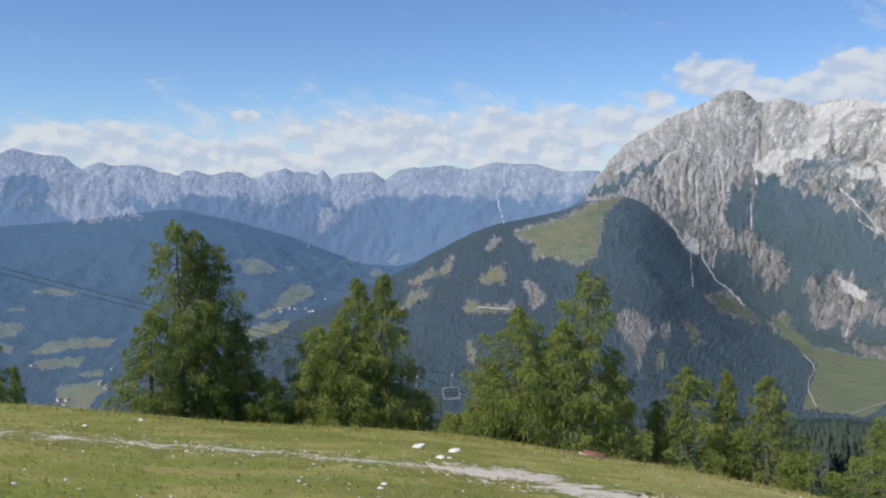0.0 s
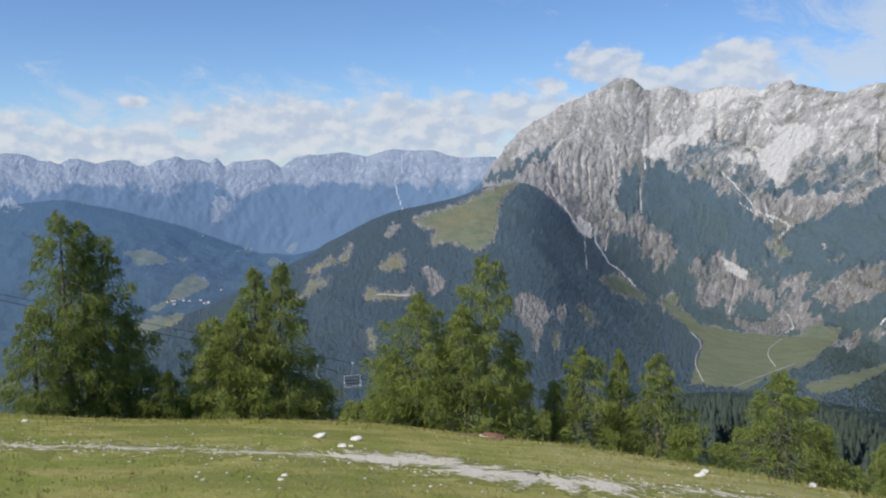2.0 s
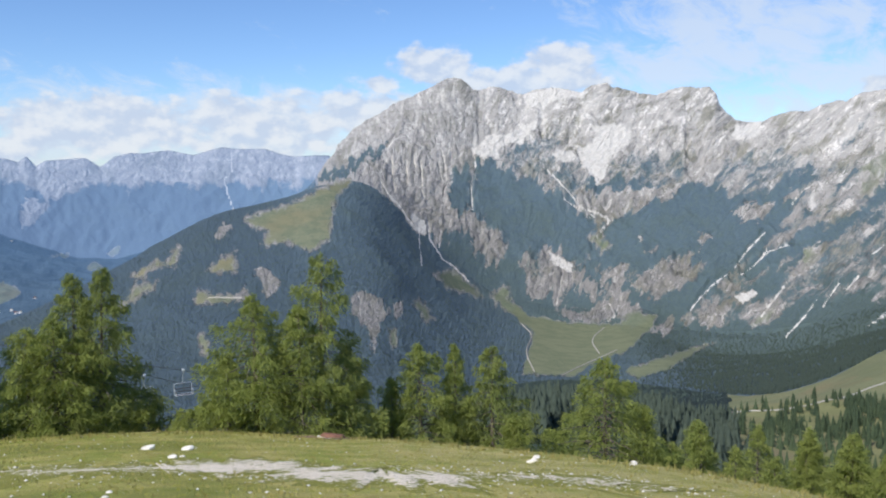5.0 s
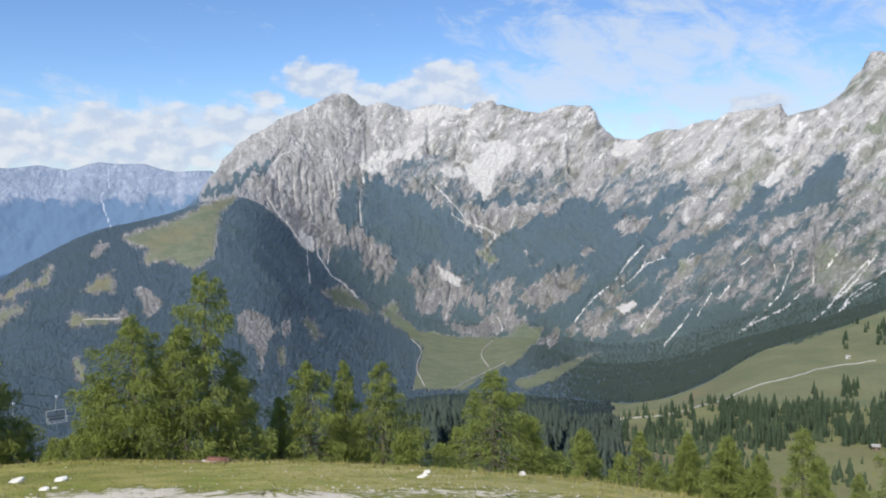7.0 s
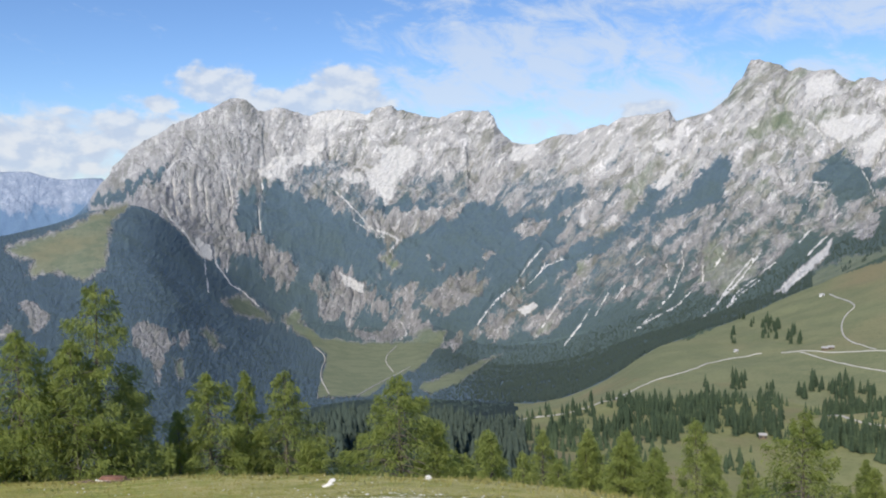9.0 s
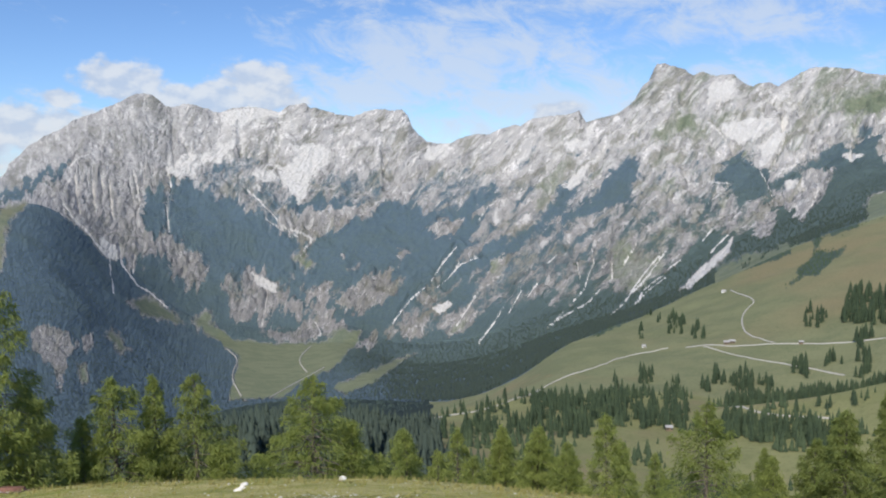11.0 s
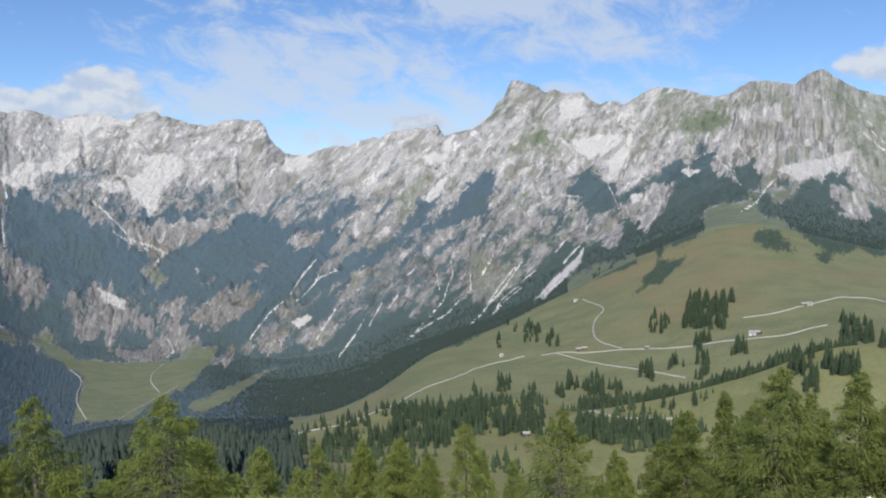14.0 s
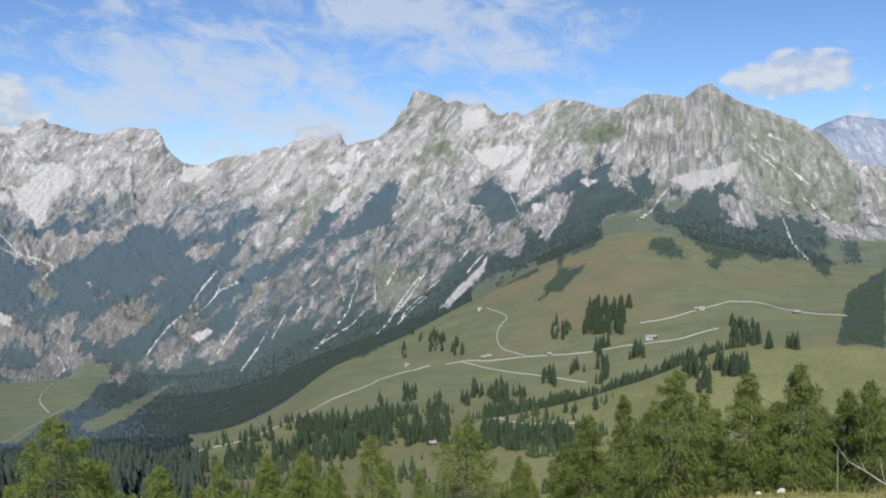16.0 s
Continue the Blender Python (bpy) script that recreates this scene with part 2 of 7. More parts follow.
def gully(width, *course):
    GULLIES.append((width, course))


# shrubs and woods on the pasture
cover("shrub", (45.4, -10.1), (47.0, -7.6), (48.5, -8.4), (50.8, -8.8), (53.9, -7.0), (56.6, -4.5), (59.7, -3.2), (60.8, -4.8), (57.0, -6.2), (51.5, -8.9), (48.5, -10.4))
cover("shrub", (60.8, -6.0), (62.3, -4.5), (63.5, -4.7), (62.0, -6.2))
cover("shrub", (79.8, -5.9), (81.9, -4.2), (81.9, -9.0), (79.2, -9.1))
cover("shrub", (64.0, -2.1), (65.5, -1.9), (65.7, -2.5), (64.2, -2.9))
cover("shrub", (60.30, -6.99), (61.88, -5.09), (63.82, -4.18), (63.60, -4.63), (62.33, -5.24), (60.98, -6.60))
cover("shrub", (61.81, -3.80), (62.26, -3.88), (62.19, -4.41), (61.81, -4.79))
# woods of the massif
cover("wood", (9.60, -1.02), (11.17, 0.21), (12.56, 0.73), (14.33, 1.61), (14.76, 1.90), (14.50, 1.36), (13.23, 0.35), (12.24, -0.25), (11.30, -0.59), (9.91, -1.49))
cover("wood", (20.29, 0.43), (21.84, 0.33), (22.46, -0.28), (23.70, -0.57), (25.25, -1.85), (26.46, -2.41), (27.81, -3.70), (28.64, -4.29), (27.94, -4.74), (27.65, -5.88), (27.06, -6.64), (25.92, -5.84), (25.17, -5.44), (23.63, -6.09), (23.22, -7.21), (22.63, -7.95), (22.28, -6.99), (22.21, -5.28), (22.34, -4.72), (21.04, -4.11), (20.69, -3.27), (20.14, -3.03), (20.12, -1.44), (20.33, -0.51))
cover("wood", (18.75, -0.48), (19.87, 0.06), (19.93, -1.63), (19.81, -2.94), (19.14, -3.23), (18.57, -2.46), (18.34, -1.78), (18.55, -1.04))
cover("wood", (17.03, -0.71), (17.69, -0.46), (17.95, -1.47), (17.64, -2.06), (17.07, -1.75))
cover("wood", (15.31, -0.60), (16.09, -0.69), (16.19, -1.91), (15.61, -2.16), (15.13, -1.63))
cover("wood", (29.34, -3.85), (31.36, -2.88), (32.59, -2.44), (33.75, -1.70), (34.52, -1.10), (35.40, -0.88), (35.96, -1.65), (37.10, -2.12), (38.42, -1.76), (39.74, -0.87), (40.71, -0.73), (40.19, -1.86), (40.86, -2.36), (40.48, -2.99), (39.73, -3.97), (39.27, -4.61), (38.40, -4.99), (37.45, -5.37), (36.88, -5.93), (36.11, -6.62), (35.35, -6.31), (34.39, -5.76), (33.24, -5.98), (32.46, -6.58), (31.29, -6.95), (30.14, -6.62), (29.18, -6.68), (28.21, -6.59), (27.54, -5.80), (28.32, -4.98))
cover("wood", (41.05, -0.29), (41.60, -0.22), (41.82, -0.86), (41.60, -1.27), (41.01, -1.34))
cover("wood", (27.49, -0.90), (29.28, -0.93), (31.39, -1.20), (32.92, -1.11), (32.84, -1.45), (30.99, -1.65), (28.50, -1.69), (27.55, -1.52))
cover("wood", (25.28, -0.60), (26.04, -0.80), (27.15, -2.16), (26.77, -2.42), (25.83, -1.56))
cover("thicket", (23.79, -0.00), (25.29, -0.41), (27.21, 0.70), (27.76, -0.45), (27.56, -1.21), (27.15, -2.35), (26.02, -1.56), (24.52, -0.77))
cover("thicket", (29.11, 0.29), (31.03, 0.64), (33.71, 0.97), (34.65, -0.18), (33.68, -1.31), (31.39, -1.08), (29.10, -0.66))
cover("thicket", (21.75, 1.16), (23.83, 1.70), (25.36, 2.43), (26.08, 1.10), (25.29, -0.41), (23.77, -0.57), (22.28, 0.02))
cover("thicket", (36.74, 0.16), (39.38, 0.87), (40.49, 0.47), (40.86, -0.85), (38.99, -1.77), (36.72, -1.93), (35.97, -0.97))
cover("wood", (27.02, -8.28), (28.09, -8.87), (28.93, -9.35), (27.37, -9.85), (26.30, -9.44), (26.25, -8.52))
cover("wood", (23.75, -8.82), (25.46, -9.26), (26.59, -10.20), (25.05, -10.16), (23.99, -9.59))
cover("wood", (22.08, -7.17), (23.59, -7.60), (23.75, -8.60), (25.08, -9.02), (26.98, -9.99), (25.82, -10.33), (23.91, -9.89), (22.59, -9.27), (21.47, -8.66))
cover("wood", (25.71, -6.83), (26.28, -7.11), (26.19, -7.61), (25.69, -7.44))
cover("wood", (27.05, -6.75), (28.78, -7.17), (29.26, -8.33), (28.75, -8.58), (28.27, -7.73), (27.04, -7.32))
cover("wood", (30.13, -7.20), (31.29, -7.41), (31.08, -8.36), (31.65, -8.94), (33.20, -8.50), (34.37, -7.83), (35.61, -6.88), (36.30, -7.08), (35.12, -8.97), (33.57, -10.10), (32.41, -9.90), (31.24, -10.08), (30.87, -9.31))
cover("wood", (40.47, -6.40), (41.30, -4.81), (41.78, -3.91), (42.33, -3.76), (42.56, -4.28), (44.53, -2.79), (44.96, -2.43), (45.78, -0.95), (46.38, -0.22), (47.44, -0.02), (46.88, -0.97), (46.14, -1.92), (45.07, -2.87), (42.70, -4.89), (41.82, -5.04), (41.59, -6.02), (40.17, -6.77))
cover("wood", (48.08, -1.35), (49.45, 0.59), (50.46, 1.36), (51.14, 1.13), (51.35, 0.27), (50.55, -0.43), (50.70, -1.37), (49.81, -1.72), (48.78, -1.93), (47.46, -2.44), (46.18, -2.80), (45.97, -2.51), (47.10, -1.78))
cover("wood", (38.59, -5.79), (40.10, -5.26), (40.77, -5.56), (39.72, -6.40), (38.39, -7.16), (37.82, -6.89))
cover("wood", (35.34, -6.69), (37.45, -5.48), (38.97, -4.80), (38.21, -5.94), (36.48, -7.46), (35.13, -8.40), (34.35, -8.97))
cover("wood", (37.43, -8.52), (38.58, -7.46), (40.09, -6.70), (40.65, -7.00), (39.33, -8.21), (38.38, -8.97))
cover("wood", (42.33, -6.31), (44.17, -6.23), (44.17, -6.86), (42.70, -7.44), (42.15, -7.25))
cover("wood", (44.89, -4.43), (45.79, -4.06), (45.98, -4.61), (45.08, -4.99))
cover("thicket", (41.22, -5.94), (43.80, -4.43), (46.33, -4.43), (47.40, -4.97), (46.70, -6.64), (44.54, -6.67), (41.96, -7.44), (40.09, -7.83))
cover("wood", (30.82, -12.34), (32.40, -10.70), (33.64, -10.18), (34.41, -10.56), (35.30, -10.19), (36.26, -10.64), (37.49, -10.19), (38.94, -10.03), (40.08, -9.04), (40.84, -8.65), (43.07, -8.40), (44.54, -7.86), (45.27, -8.59), (46.89, -8.33), (47.77, -6.69), (48.33, -7.20), (49.52, -7.75), (50.55, -7.00), (51.44, -7.33), (52.57, -6.23), (53.87, -5.49), (54.83, -4.76), (56.09, -4.05), (56.47, -4.39), (54.93, -6.51), (53.31, -7.62), (50.98, -8.64), (49.61, -9.62), (46.43, -10.47), (45.71, -11.22), (42.77, -13.52), (37.46, -14.08), (32.81, -14.09))
cover("wood", (55.93, 0.13), (56.47, 0.88), (57.19, 1.48), (57.61, 1.63), (58.44, 0.63), (58.82, 0.17), (59.19, -0.67), (58.81, -1.43), (57.97, -1.34), (57.44, -1.80), (56.84, -0.65), (56.23, -0.49))
cover("wood", (54.92, -1.62), (55.68, -1.55), (55.91, -2.17), (55.37, -2.47))
cover("wood", (53.09, -7.42), (55.03, -5.72), (55.73, -4.69), (55.12, -4.57), (55.90, -3.24), (56.66, -3.86), (57.80, -3.71), (59.33, -3.26), (59.34, -0.52), (60.10, 0.08), (61.23, 0.67), (62.35, 1.56), (63.83, 1.75), (64.49, 1.97), (64.34, 2.86), (64.85, 3.00), (65.29, 1.88), (66.02, 0.75), (67.10, -0.15), (67.82, -0.75), (67.46, -1.12), (65.29, -1.10), (64.71, -1.85), (65.07, -2.60), (64.19, -3.12), (62.71, -3.65), (60.84, -4.03), (59.32, -4.48), (57.80, -4.93), (55.49, -6.14), (51.53, -8.32), (49.20, -9.42), (46.88, -9.96), (49.22, -8.13))
cover("wood", (66.74, 1.48), (67.45, 1.69), (68.52, 1.15), (68.31, -0.02), (67.10, -0.01), (66.30, 1.12))
cover("wood", (68.03, -0.76), (68.67, 0.19), (69.23, 1.06), (69.93, 0.40), (71.31, 0.74), (72.33, 1.08), (73.07, 1.28), (73.14, 0.42), (72.27, -0.07), (72.35, -0.93), (72.69, -1.51), (74.37, -1.87), (74.89, -1.31), (76.12, -1.52), (76.57, -1.10), (78.22, -1.80), (78.67, -2.90), (77.62, -3.54), (76.67, -3.76), (75.05, -4.00), (74.05, -3.80), (72.71, -4.03), (71.34, -3.32), (70.29, -2.60), (69.59, -2.01), (68.18, -1.49))
cover("wood", (67.97, -2.38), (69.24, -2.53), (70.30, -3.70), (70.09, -4.06), (68.90, -3.71), (67.75, -3.27))
cover("wood", (71.27, -3.98), (72.30, -3.89), (72.51, -4.47), (71.69, -4.70))
cover("wood", (77.56, -3.75), (78.24, -3.53), (79.00, -4.41), (78.83, -5.17), (78.26, -4.91))
cover("wood", (79.47, -2.82), (80.23, -2.74), (80.25, -3.90), (79.60, -3.57))
cover("wood", (77.22, 2.98), (78.47, 2.26), (78.18, 0.89), (77.69, 0.63), (77.43, 1.39))
cover("wood", (78.98, 1.01), (80.17, 0.99), (80.18, 0.07), (79.36, 0.25))
cover("thicket", (73.60, 1.77), (74.92, 1.38), (75.91, 0.31), (74.94, -0.03), (73.95, 0.34))
cover("wood", (16.25, -4.51), (16.97, -4.65), (17.66, -5.73), (18.12, -5.14), (19.18, -4.24), (19.90, -4.91), (20.15, -6.35), (21.33, -6.96), (22.29, -6.42), (22.62, -8.14), (23.56, -8.74), (22.02, -9.32), (19.78, -8.66), (17.98, -7.09), (16.55, -6.28))
# rock in the woods
cover("crag", (12.37, -0.39), (14.49, 1.18), (14.71, 0.51), (17.13, 0.11), (18.56, -0.48), (18.33, -1.97), (18.84, -3.29), (20.14, -3.14), (20.76, -3.65), (20.66, -4.48), (19.90, -4.83), (19.19, -4.05), (18.16, -4.02), (17.98, -4.84), (17.67, -5.50), (17.47, -4.82), (16.98, -4.36), (16.25, -4.40), (15.57, -3.34), (14.37, -1.97), (13.88, -1.08), (12.83, -0.98))
cover("crag", (19.90, -4.91), (20.65, -4.70), (21.78, -4.51), (22.21, -5.28), (22.11, -6.11), (21.54, -6.32), (21.64, -6.86), (21.34, -6.77), (20.80, -5.99), (20.16, -6.27), (20.26, -5.45))
cover("crag", (37.28, -2.74), (38.42, -2.37), (39.43, -2.76), (38.98, -3.51), (37.69, -3.65))
cover("crag", (27.15, -2.20), (28.31, -1.68), (31.38, -1.81), (33.68, -1.54), (32.52, -2.37), (31.17, -2.88), (30.20, -3.25), (29.43, -3.39), (29.11, -3.84), (28.85, -3.53), (28.10, -2.90))
cover("crag", (23.59, -7.45), (24.92, -7.72), (25.37, -6.52), (25.17, -5.52), (25.61, -6.14), (26.67, -6.55), (26.89, -7.09), (28.19, -7.73), (28.79, -8.74), (27.97, -8.87), (27.03, -8.09), (26.46, -7.69), (26.17, -8.52), (25.84, -9.42), (25.47, -8.65), (24.70, -9.01), (23.75, -8.60))
cover("crag", (28.89, -7.29), (29.94, -6.93), (30.72, -8.93), (30.93, -10.07), (30.08, -10.06), (29.52, -8.91), (29.15, -8.13))
cover("crag", (25.84, -9.65), (27.37, -10.00), (28.93, -9.27), (29.78, -9.52), (29.38, -10.42), (27.36, -10.45), (26.21, -10.04))
cover("crag", (31.29, -7.41), (33.23, -6.36), (34.00, -6.29), (35.15, -6.92), (33.98, -7.90), (33.20, -8.43), (31.65, -8.79), (30.89, -8.01))
cover("crag", (23.24, -6.45), (23.70, -6.39), (23.61, -6.92), (23.30, -6.99))
cover("crag", (34.98, -4.77), (36.01, -4.48), (35.36, -5.01), (34.97, -5.54))
cover("crag", (31.78, -5.73), (32.32, -5.43), (32.16, -5.89))
cover("crag", (32.01, -10.85), (33.18, -10.25), (33.64, -10.56), (32.97, -11.23))
cover("crag", (35.11, -9.92), (36.08, -9.28), (36.85, -8.98), (36.65, -10.19), (35.69, -10.57))
cover("crag", (59.49, -0.83), (60.85, -0.38), (61.15, 0.29), (62.64, 0.35), (62.64, -0.71), (61.59, -1.98), (60.99, -2.74), (61.07, -1.75), (60.39, -1.90), (59.64, -1.66))
cover("crag", (58.69, -1.81), (59.34, -1.59), (59.82, -2.88), (59.25, -3.72), (58.49, -3.83))
cover("crag", (72.79, -1.51), (73.63, -1.09), (74.36, -1.23), (74.17, -1.87), (73.30, -1.87))
# high grass and valley meadows
cover("alp", (70.85, 7.12), (71.88, 7.06), (73.56, 5.92), (75.53, 5.13), (76.82, 4.55), (78.08, 3.63), (79.02, 2.92), (80.16, 1.26), (80.21, -1.79), (78.77, -1.52), (76.24, -0.82), (74.94, 0.07), (73.94, 0.62), (73.26, 2.06), (72.58, 3.15), (72.91, 4.73), (71.89, 5.65))
cover("alp", (62.65, 5.94), (64.49, 5.95), (66.30, 5.53), (68.08, 6.32), (69.83, 6.03), (69.48, 5.58), (67.37, 4.94), (65.94, 4.63), (65.94, 3.89), (64.49, 3.93), (62.28, 3.99), (61.16, 4.20), (61.91, 4.74), (64.12, 5.42))
cover("meadow", (63.68, 4.51), (65.58, 4.60), (66.30, 4.36), (64.85, 3.96), (63.94, 4.06))
cover("alp", (53.21, 3.81), (54.36, 3.80), (55.12, 3.41), (55.56, 2.42), (54.73, 2.62), (53.97, 3.20), (52.82, 3.02))
cover("meadow", (53.83, 3.88), (54.44, 3.95), (54.51, 3.42), (53.89, 3.27))
cover("alp", (49.28, -4.39), (50.82, -4.22), (51.57, -5.57), (52.73, -4.82), (53.11, -5.59), (51.16, -7.28), (49.62, -7.45), (49.25, -6.30))
cover("alp", (44.80, 0.34), (47.08, 1.45), (45.91, -0.44), (45.14, -1.57), (44.20, -1.55))
cover("alp", (38.95, -9.35), (40.08, -8.59), (40.46, -8.96), (39.32, -10.10), (38.37, -10.29))
cover("alp", (41.22, -5.56), (42.33, -5.00), (41.96, -6.32), (41.29, -6.51))
cover("alp", (66.66, 3.32), (67.55, 3.30), (67.73, 2.45), (67.02, 2.58))
cover("meadow", (64.93, -1.33), (66.31, -0.81), (67.82, -0.90), (68.03, -1.79), (69.52, -2.23), (70.30, -3.33), (71.27, -3.47), (70.93, -4.35), (69.53, -3.70), (69.03, -2.90), (67.96, -2.23), (67.61, -2.97), (65.95, -3.27), (64.93, -2.67))
cover("meadow", (68.74, -0.03), (70.28, 0.03), (69.86, -0.62), (69.02, -0.84))
cover("alp", (68.27, 1.16), (69.15, 1.21), (68.88, 0.23), (68.31, 0.05))
cover("lea", (22.10, -9.29), (23.16, -9.48), (23.90, -10.11), (26.58, -10.58), (29.68, -10.66), (31.24, -10.08), (32.49, -9.87), (32.09, -10.70), (30.90, -11.96), (30.11, -12.55), (28.94, -12.76), (26.97, -14.12), (23.42, -14.06), (23.84, -12.59), (24.26, -11.26), (23.13, -10.46))
cover("lea", (30.33, -13.61), (32.37, -12.81), (35.09, -11.85), (36.33, -11.40), (35.17, -12.07), (33.21, -13.42), (31.25, -14.14))
cover("meadow", (30.08, -10.13), (31.25, -9.70), (31.71, -10.08), (30.85, -10.60))
cover("meadow", (27.94, -4.86), (28.64, -4.60), (29.31, -5.46), (28.81, -5.83))
cover("meadow", (4.83, -3.38), (6.35, -2.91), (8.23, -2.29), (10.09, -1.37), (11.56, -0.81), (11.93, -0.99), (10.91, -1.97), (10.56, -2.95), (10.36, -4.84), (9.02, -5.62), (7.88, -5.03), (5.99, -5.05), (6.36, -4.13), (5.41, -3.91))
cover("meadow", (2.35, -6.60), (4.08, -5.45), (4.09, -6.82), (2.93, -6.83))
cover("meadow", (-0.15, -6.23), (0.42, -5.08), (0.65, -5.23), (0.23, -6.38))
cover("meadow", (-2.47, -6.83), (-0.62, -5.84), (-0.54, -6.07), (-1.62, -6.84))
cover("meadow", (-3.44, -8.74), (-2.09, -7.60), (-0.93, -7.14), (-1.24, -7.76), (-2.40, -8.36))
cover("meadow", (1.39, -8.75), (1.59, -8.14), (2.55, -8.21), (4.67, -8.72), (2.94, -8.85))
cover("meadow", (1.59, -10.95), (1.98, -10.80), (2.29, -12.16), (1.87, -12.08))
cover("meadow", (14.30, -10.99), (14.67, -10.98), (14.91, -12.13), (14.62, -12.15))
cover("meadow", (17.45, -7.26), (18.84, -7.06), (20.32, -8.36), (20.68, -8.91), (19.58, -8.61), (18.17, -8.14))
cover("meadow", (15.90, -9.16), (16.28, -8.92), (17.38, -10.32), (16.82, -10.43))
cover("meadow", (21.35, -8.87), (22.14, -8.19), (22.48, -8.45), (22.71, -9.49), (22.19, -9.88))
cover("crag", (11.68, -8.72), (12.60, -8.32), (13.53, -8.88), (14.36, -9.96), (13.63, -10.36), (13.44, -11.84), (13.23, -12.37), (12.98, -11.13), (12.45, -10.41), (12.00, -10.05))
cover("crag", (2.92, -4.53), (3.49, -3.46), (3.92, -3.69), (3.31, -4.68))
cover("crag", (5.24, -6.81), (6.19, -6.72), (7.00, -7.55), (6.78, -8.31), (6.02, -8.70), (5.82, -7.57))
cover("crag", (4.21, -8.54), (4.67, -7.66), (5.02, -8.72))
cover("crag", (14.56, -9.29), (15.17, -9.11), (15.37, -9.84), (14.84, -10.23))
# the far range
cover("wood", (-27.61, 0.45), (-26.08, 0.63), (-24.85, 0.19), (-24.73, -0.92), (-25.83, -0.98), (-27.66, -0.96))
cover("crag", (-24.70, 0.12), (-23.59, -0.23), (-22.96, -0.76), (-21.34, -1.48), (-19.67, -2.03), (-23.67, -2.51), (-24.60, -1.79), (-24.89, -0.92))
cover("crag", (-23.56, 0.82), (-21.28, 0.83), (-20.30, -0.23), (-21.66, -0.94), (-22.95, -0.23))
cover("crag", (-8.72, -2.70), (-8.15, -1.76), (-7.02, -1.95), (-7.41, -2.71), (-8.36, -3.43))
cover("crag", (-7.38, -0.25), (-5.49, 0.13), (-5.04, -0.82), (-6.64, -1.84), (-7.39, -1.38))
cover("crag", (-2.44, 0.89), (0.23, 0.89), (1.76, 0.13), (2.91, -0.44), (0.61, -0.82), (-1.68, -0.44))
# fields of the far valley
cover("lea", (-14.04, -5.15), (-12.65, -4.92), (-11.56, -5.50), (-11.20, -5.96), (-13.04, -5.99))
cover("lea", (-12.72, -8.91), (-11.60, -8.31), (-10.84, -7.40), (-9.71, -6.59), (-8.67, -7.44), (-9.73, -8.02), (-11.23, -8.51), (-11.98, -8.94))
cover("lea", (-26.09, -6.63), (-25.07, -6.48), (-23.41, -6.77), (-23.81, -7.03), (-25.40, -6.88))
cover("lea", (-27.93, -8.35), (-27.02, -8.42), (-26.66, -8.79), (-27.36, -9.32), (-27.97, -9.26))
cover("lea", (-27.98, -9.50), (-27.20, -9.94), (-27.40, -10.36), (-28.00, -10.10))
cover("lea", (-26.53, -10.30), (-25.19, -9.80), (-23.24, -9.67), (-21.42, -9.86), (-21.87, -10.33), (-23.91, -10.28), (-25.53, -10.53))
cover("lea", (-26.56, -11.12), (-25.22, -10.83), (-23.21, -10.79), (-23.62, -11.35), (-25.88, -11.39))
cover("lea", (-24.96, -12.57), (-22.67, -12.44), (-21.53, -12.68), (-22.63, -13.28), (-23.05, -14.00), (-24.04, -14.10), (-24.99, -13.45))
cover("lea", (-23.70, -11.86), (-22.31, -11.74), (-22.09, -12.03), (-23.32, -12.10))
cover("lea", (-21.74, -12.94), (-20.65, -12.57), (-19.90, -12.81), (-20.32, -13.20))
cover("lea", (-20.51, -13.68), (-19.29, -13.39), (-18.18, -13.83), (-18.96, -14.23), (-20.35, -14.11))
cover("lea", (-13.92, -10.05), (-12.73, -9.43), (-10.42, -9.21), (-10.69, -9.73), (-12.75, -10.40), (-13.56, -10.58))
cover("lea", (-27.54, -7.57), (-26.49, -7.60), (-26.50, -7.84), (-27.49, -7.81))
cover("lea", (-5.15, -6.05), (-4.46, -5.83), (-3.85, -6.17), (-4.77, -6.32))
cover("lea", (-3.77, -5.29), (-3.00, -4.84), (-2.93, -5.22), (-3.62, -5.49))
cover("lea", (-10.89, -5.51), (-10.15, -5.68), (-10.30, -5.90))
cover("lea", (-7.05, -5.27), (-5.91, -5.12), (-5.99, -5.43))
cover("lea", (-16.28, -8.63), (-14.91, -8.39), (-15.13, -8.75))
# scree fans and pale slabs
cover("scree", (20.08, 0.96), (21.22, 2.07), (22.34, 2.05), (23.86, 2.79), (25.07, 3.15), (24.83, 2.70), (24.07, 2.30), (23.45, 1.48), (22.32, 1.42), (21.75, 0.93), (21.92, 0.44), (20.81, 0.57))
cover("scree", (23.65, 4.80), (25.80, 5.05), (27.76, 4.84), (27.37, 4.40), (25.78, 4.41), (24.45, 3.72), (23.89, 3.91))
cover("scree", (28.17, 2.51), (29.39, 2.71), (30.52, 2.17), (30.51, 1.41), (29.58, 0.81), (29.19, 0.21), (28.94, -0.70), (28.39, -1.45), (28.22, -0.69), (27.72, -0.45), (27.21, 0.62), (26.81, 1.47), (27.60, 1.00), (28.14, 1.37), (28.34, 1.82))
cover("scree", (25.89, 1.10), (26.83, 0.71), (26.82, 0.25), (26.06, 0.15), (25.51, 0.73))
cover("scree", (15.86, -3.28), (16.82, -3.75), (16.97, -4.58), (16.32, -4.41))
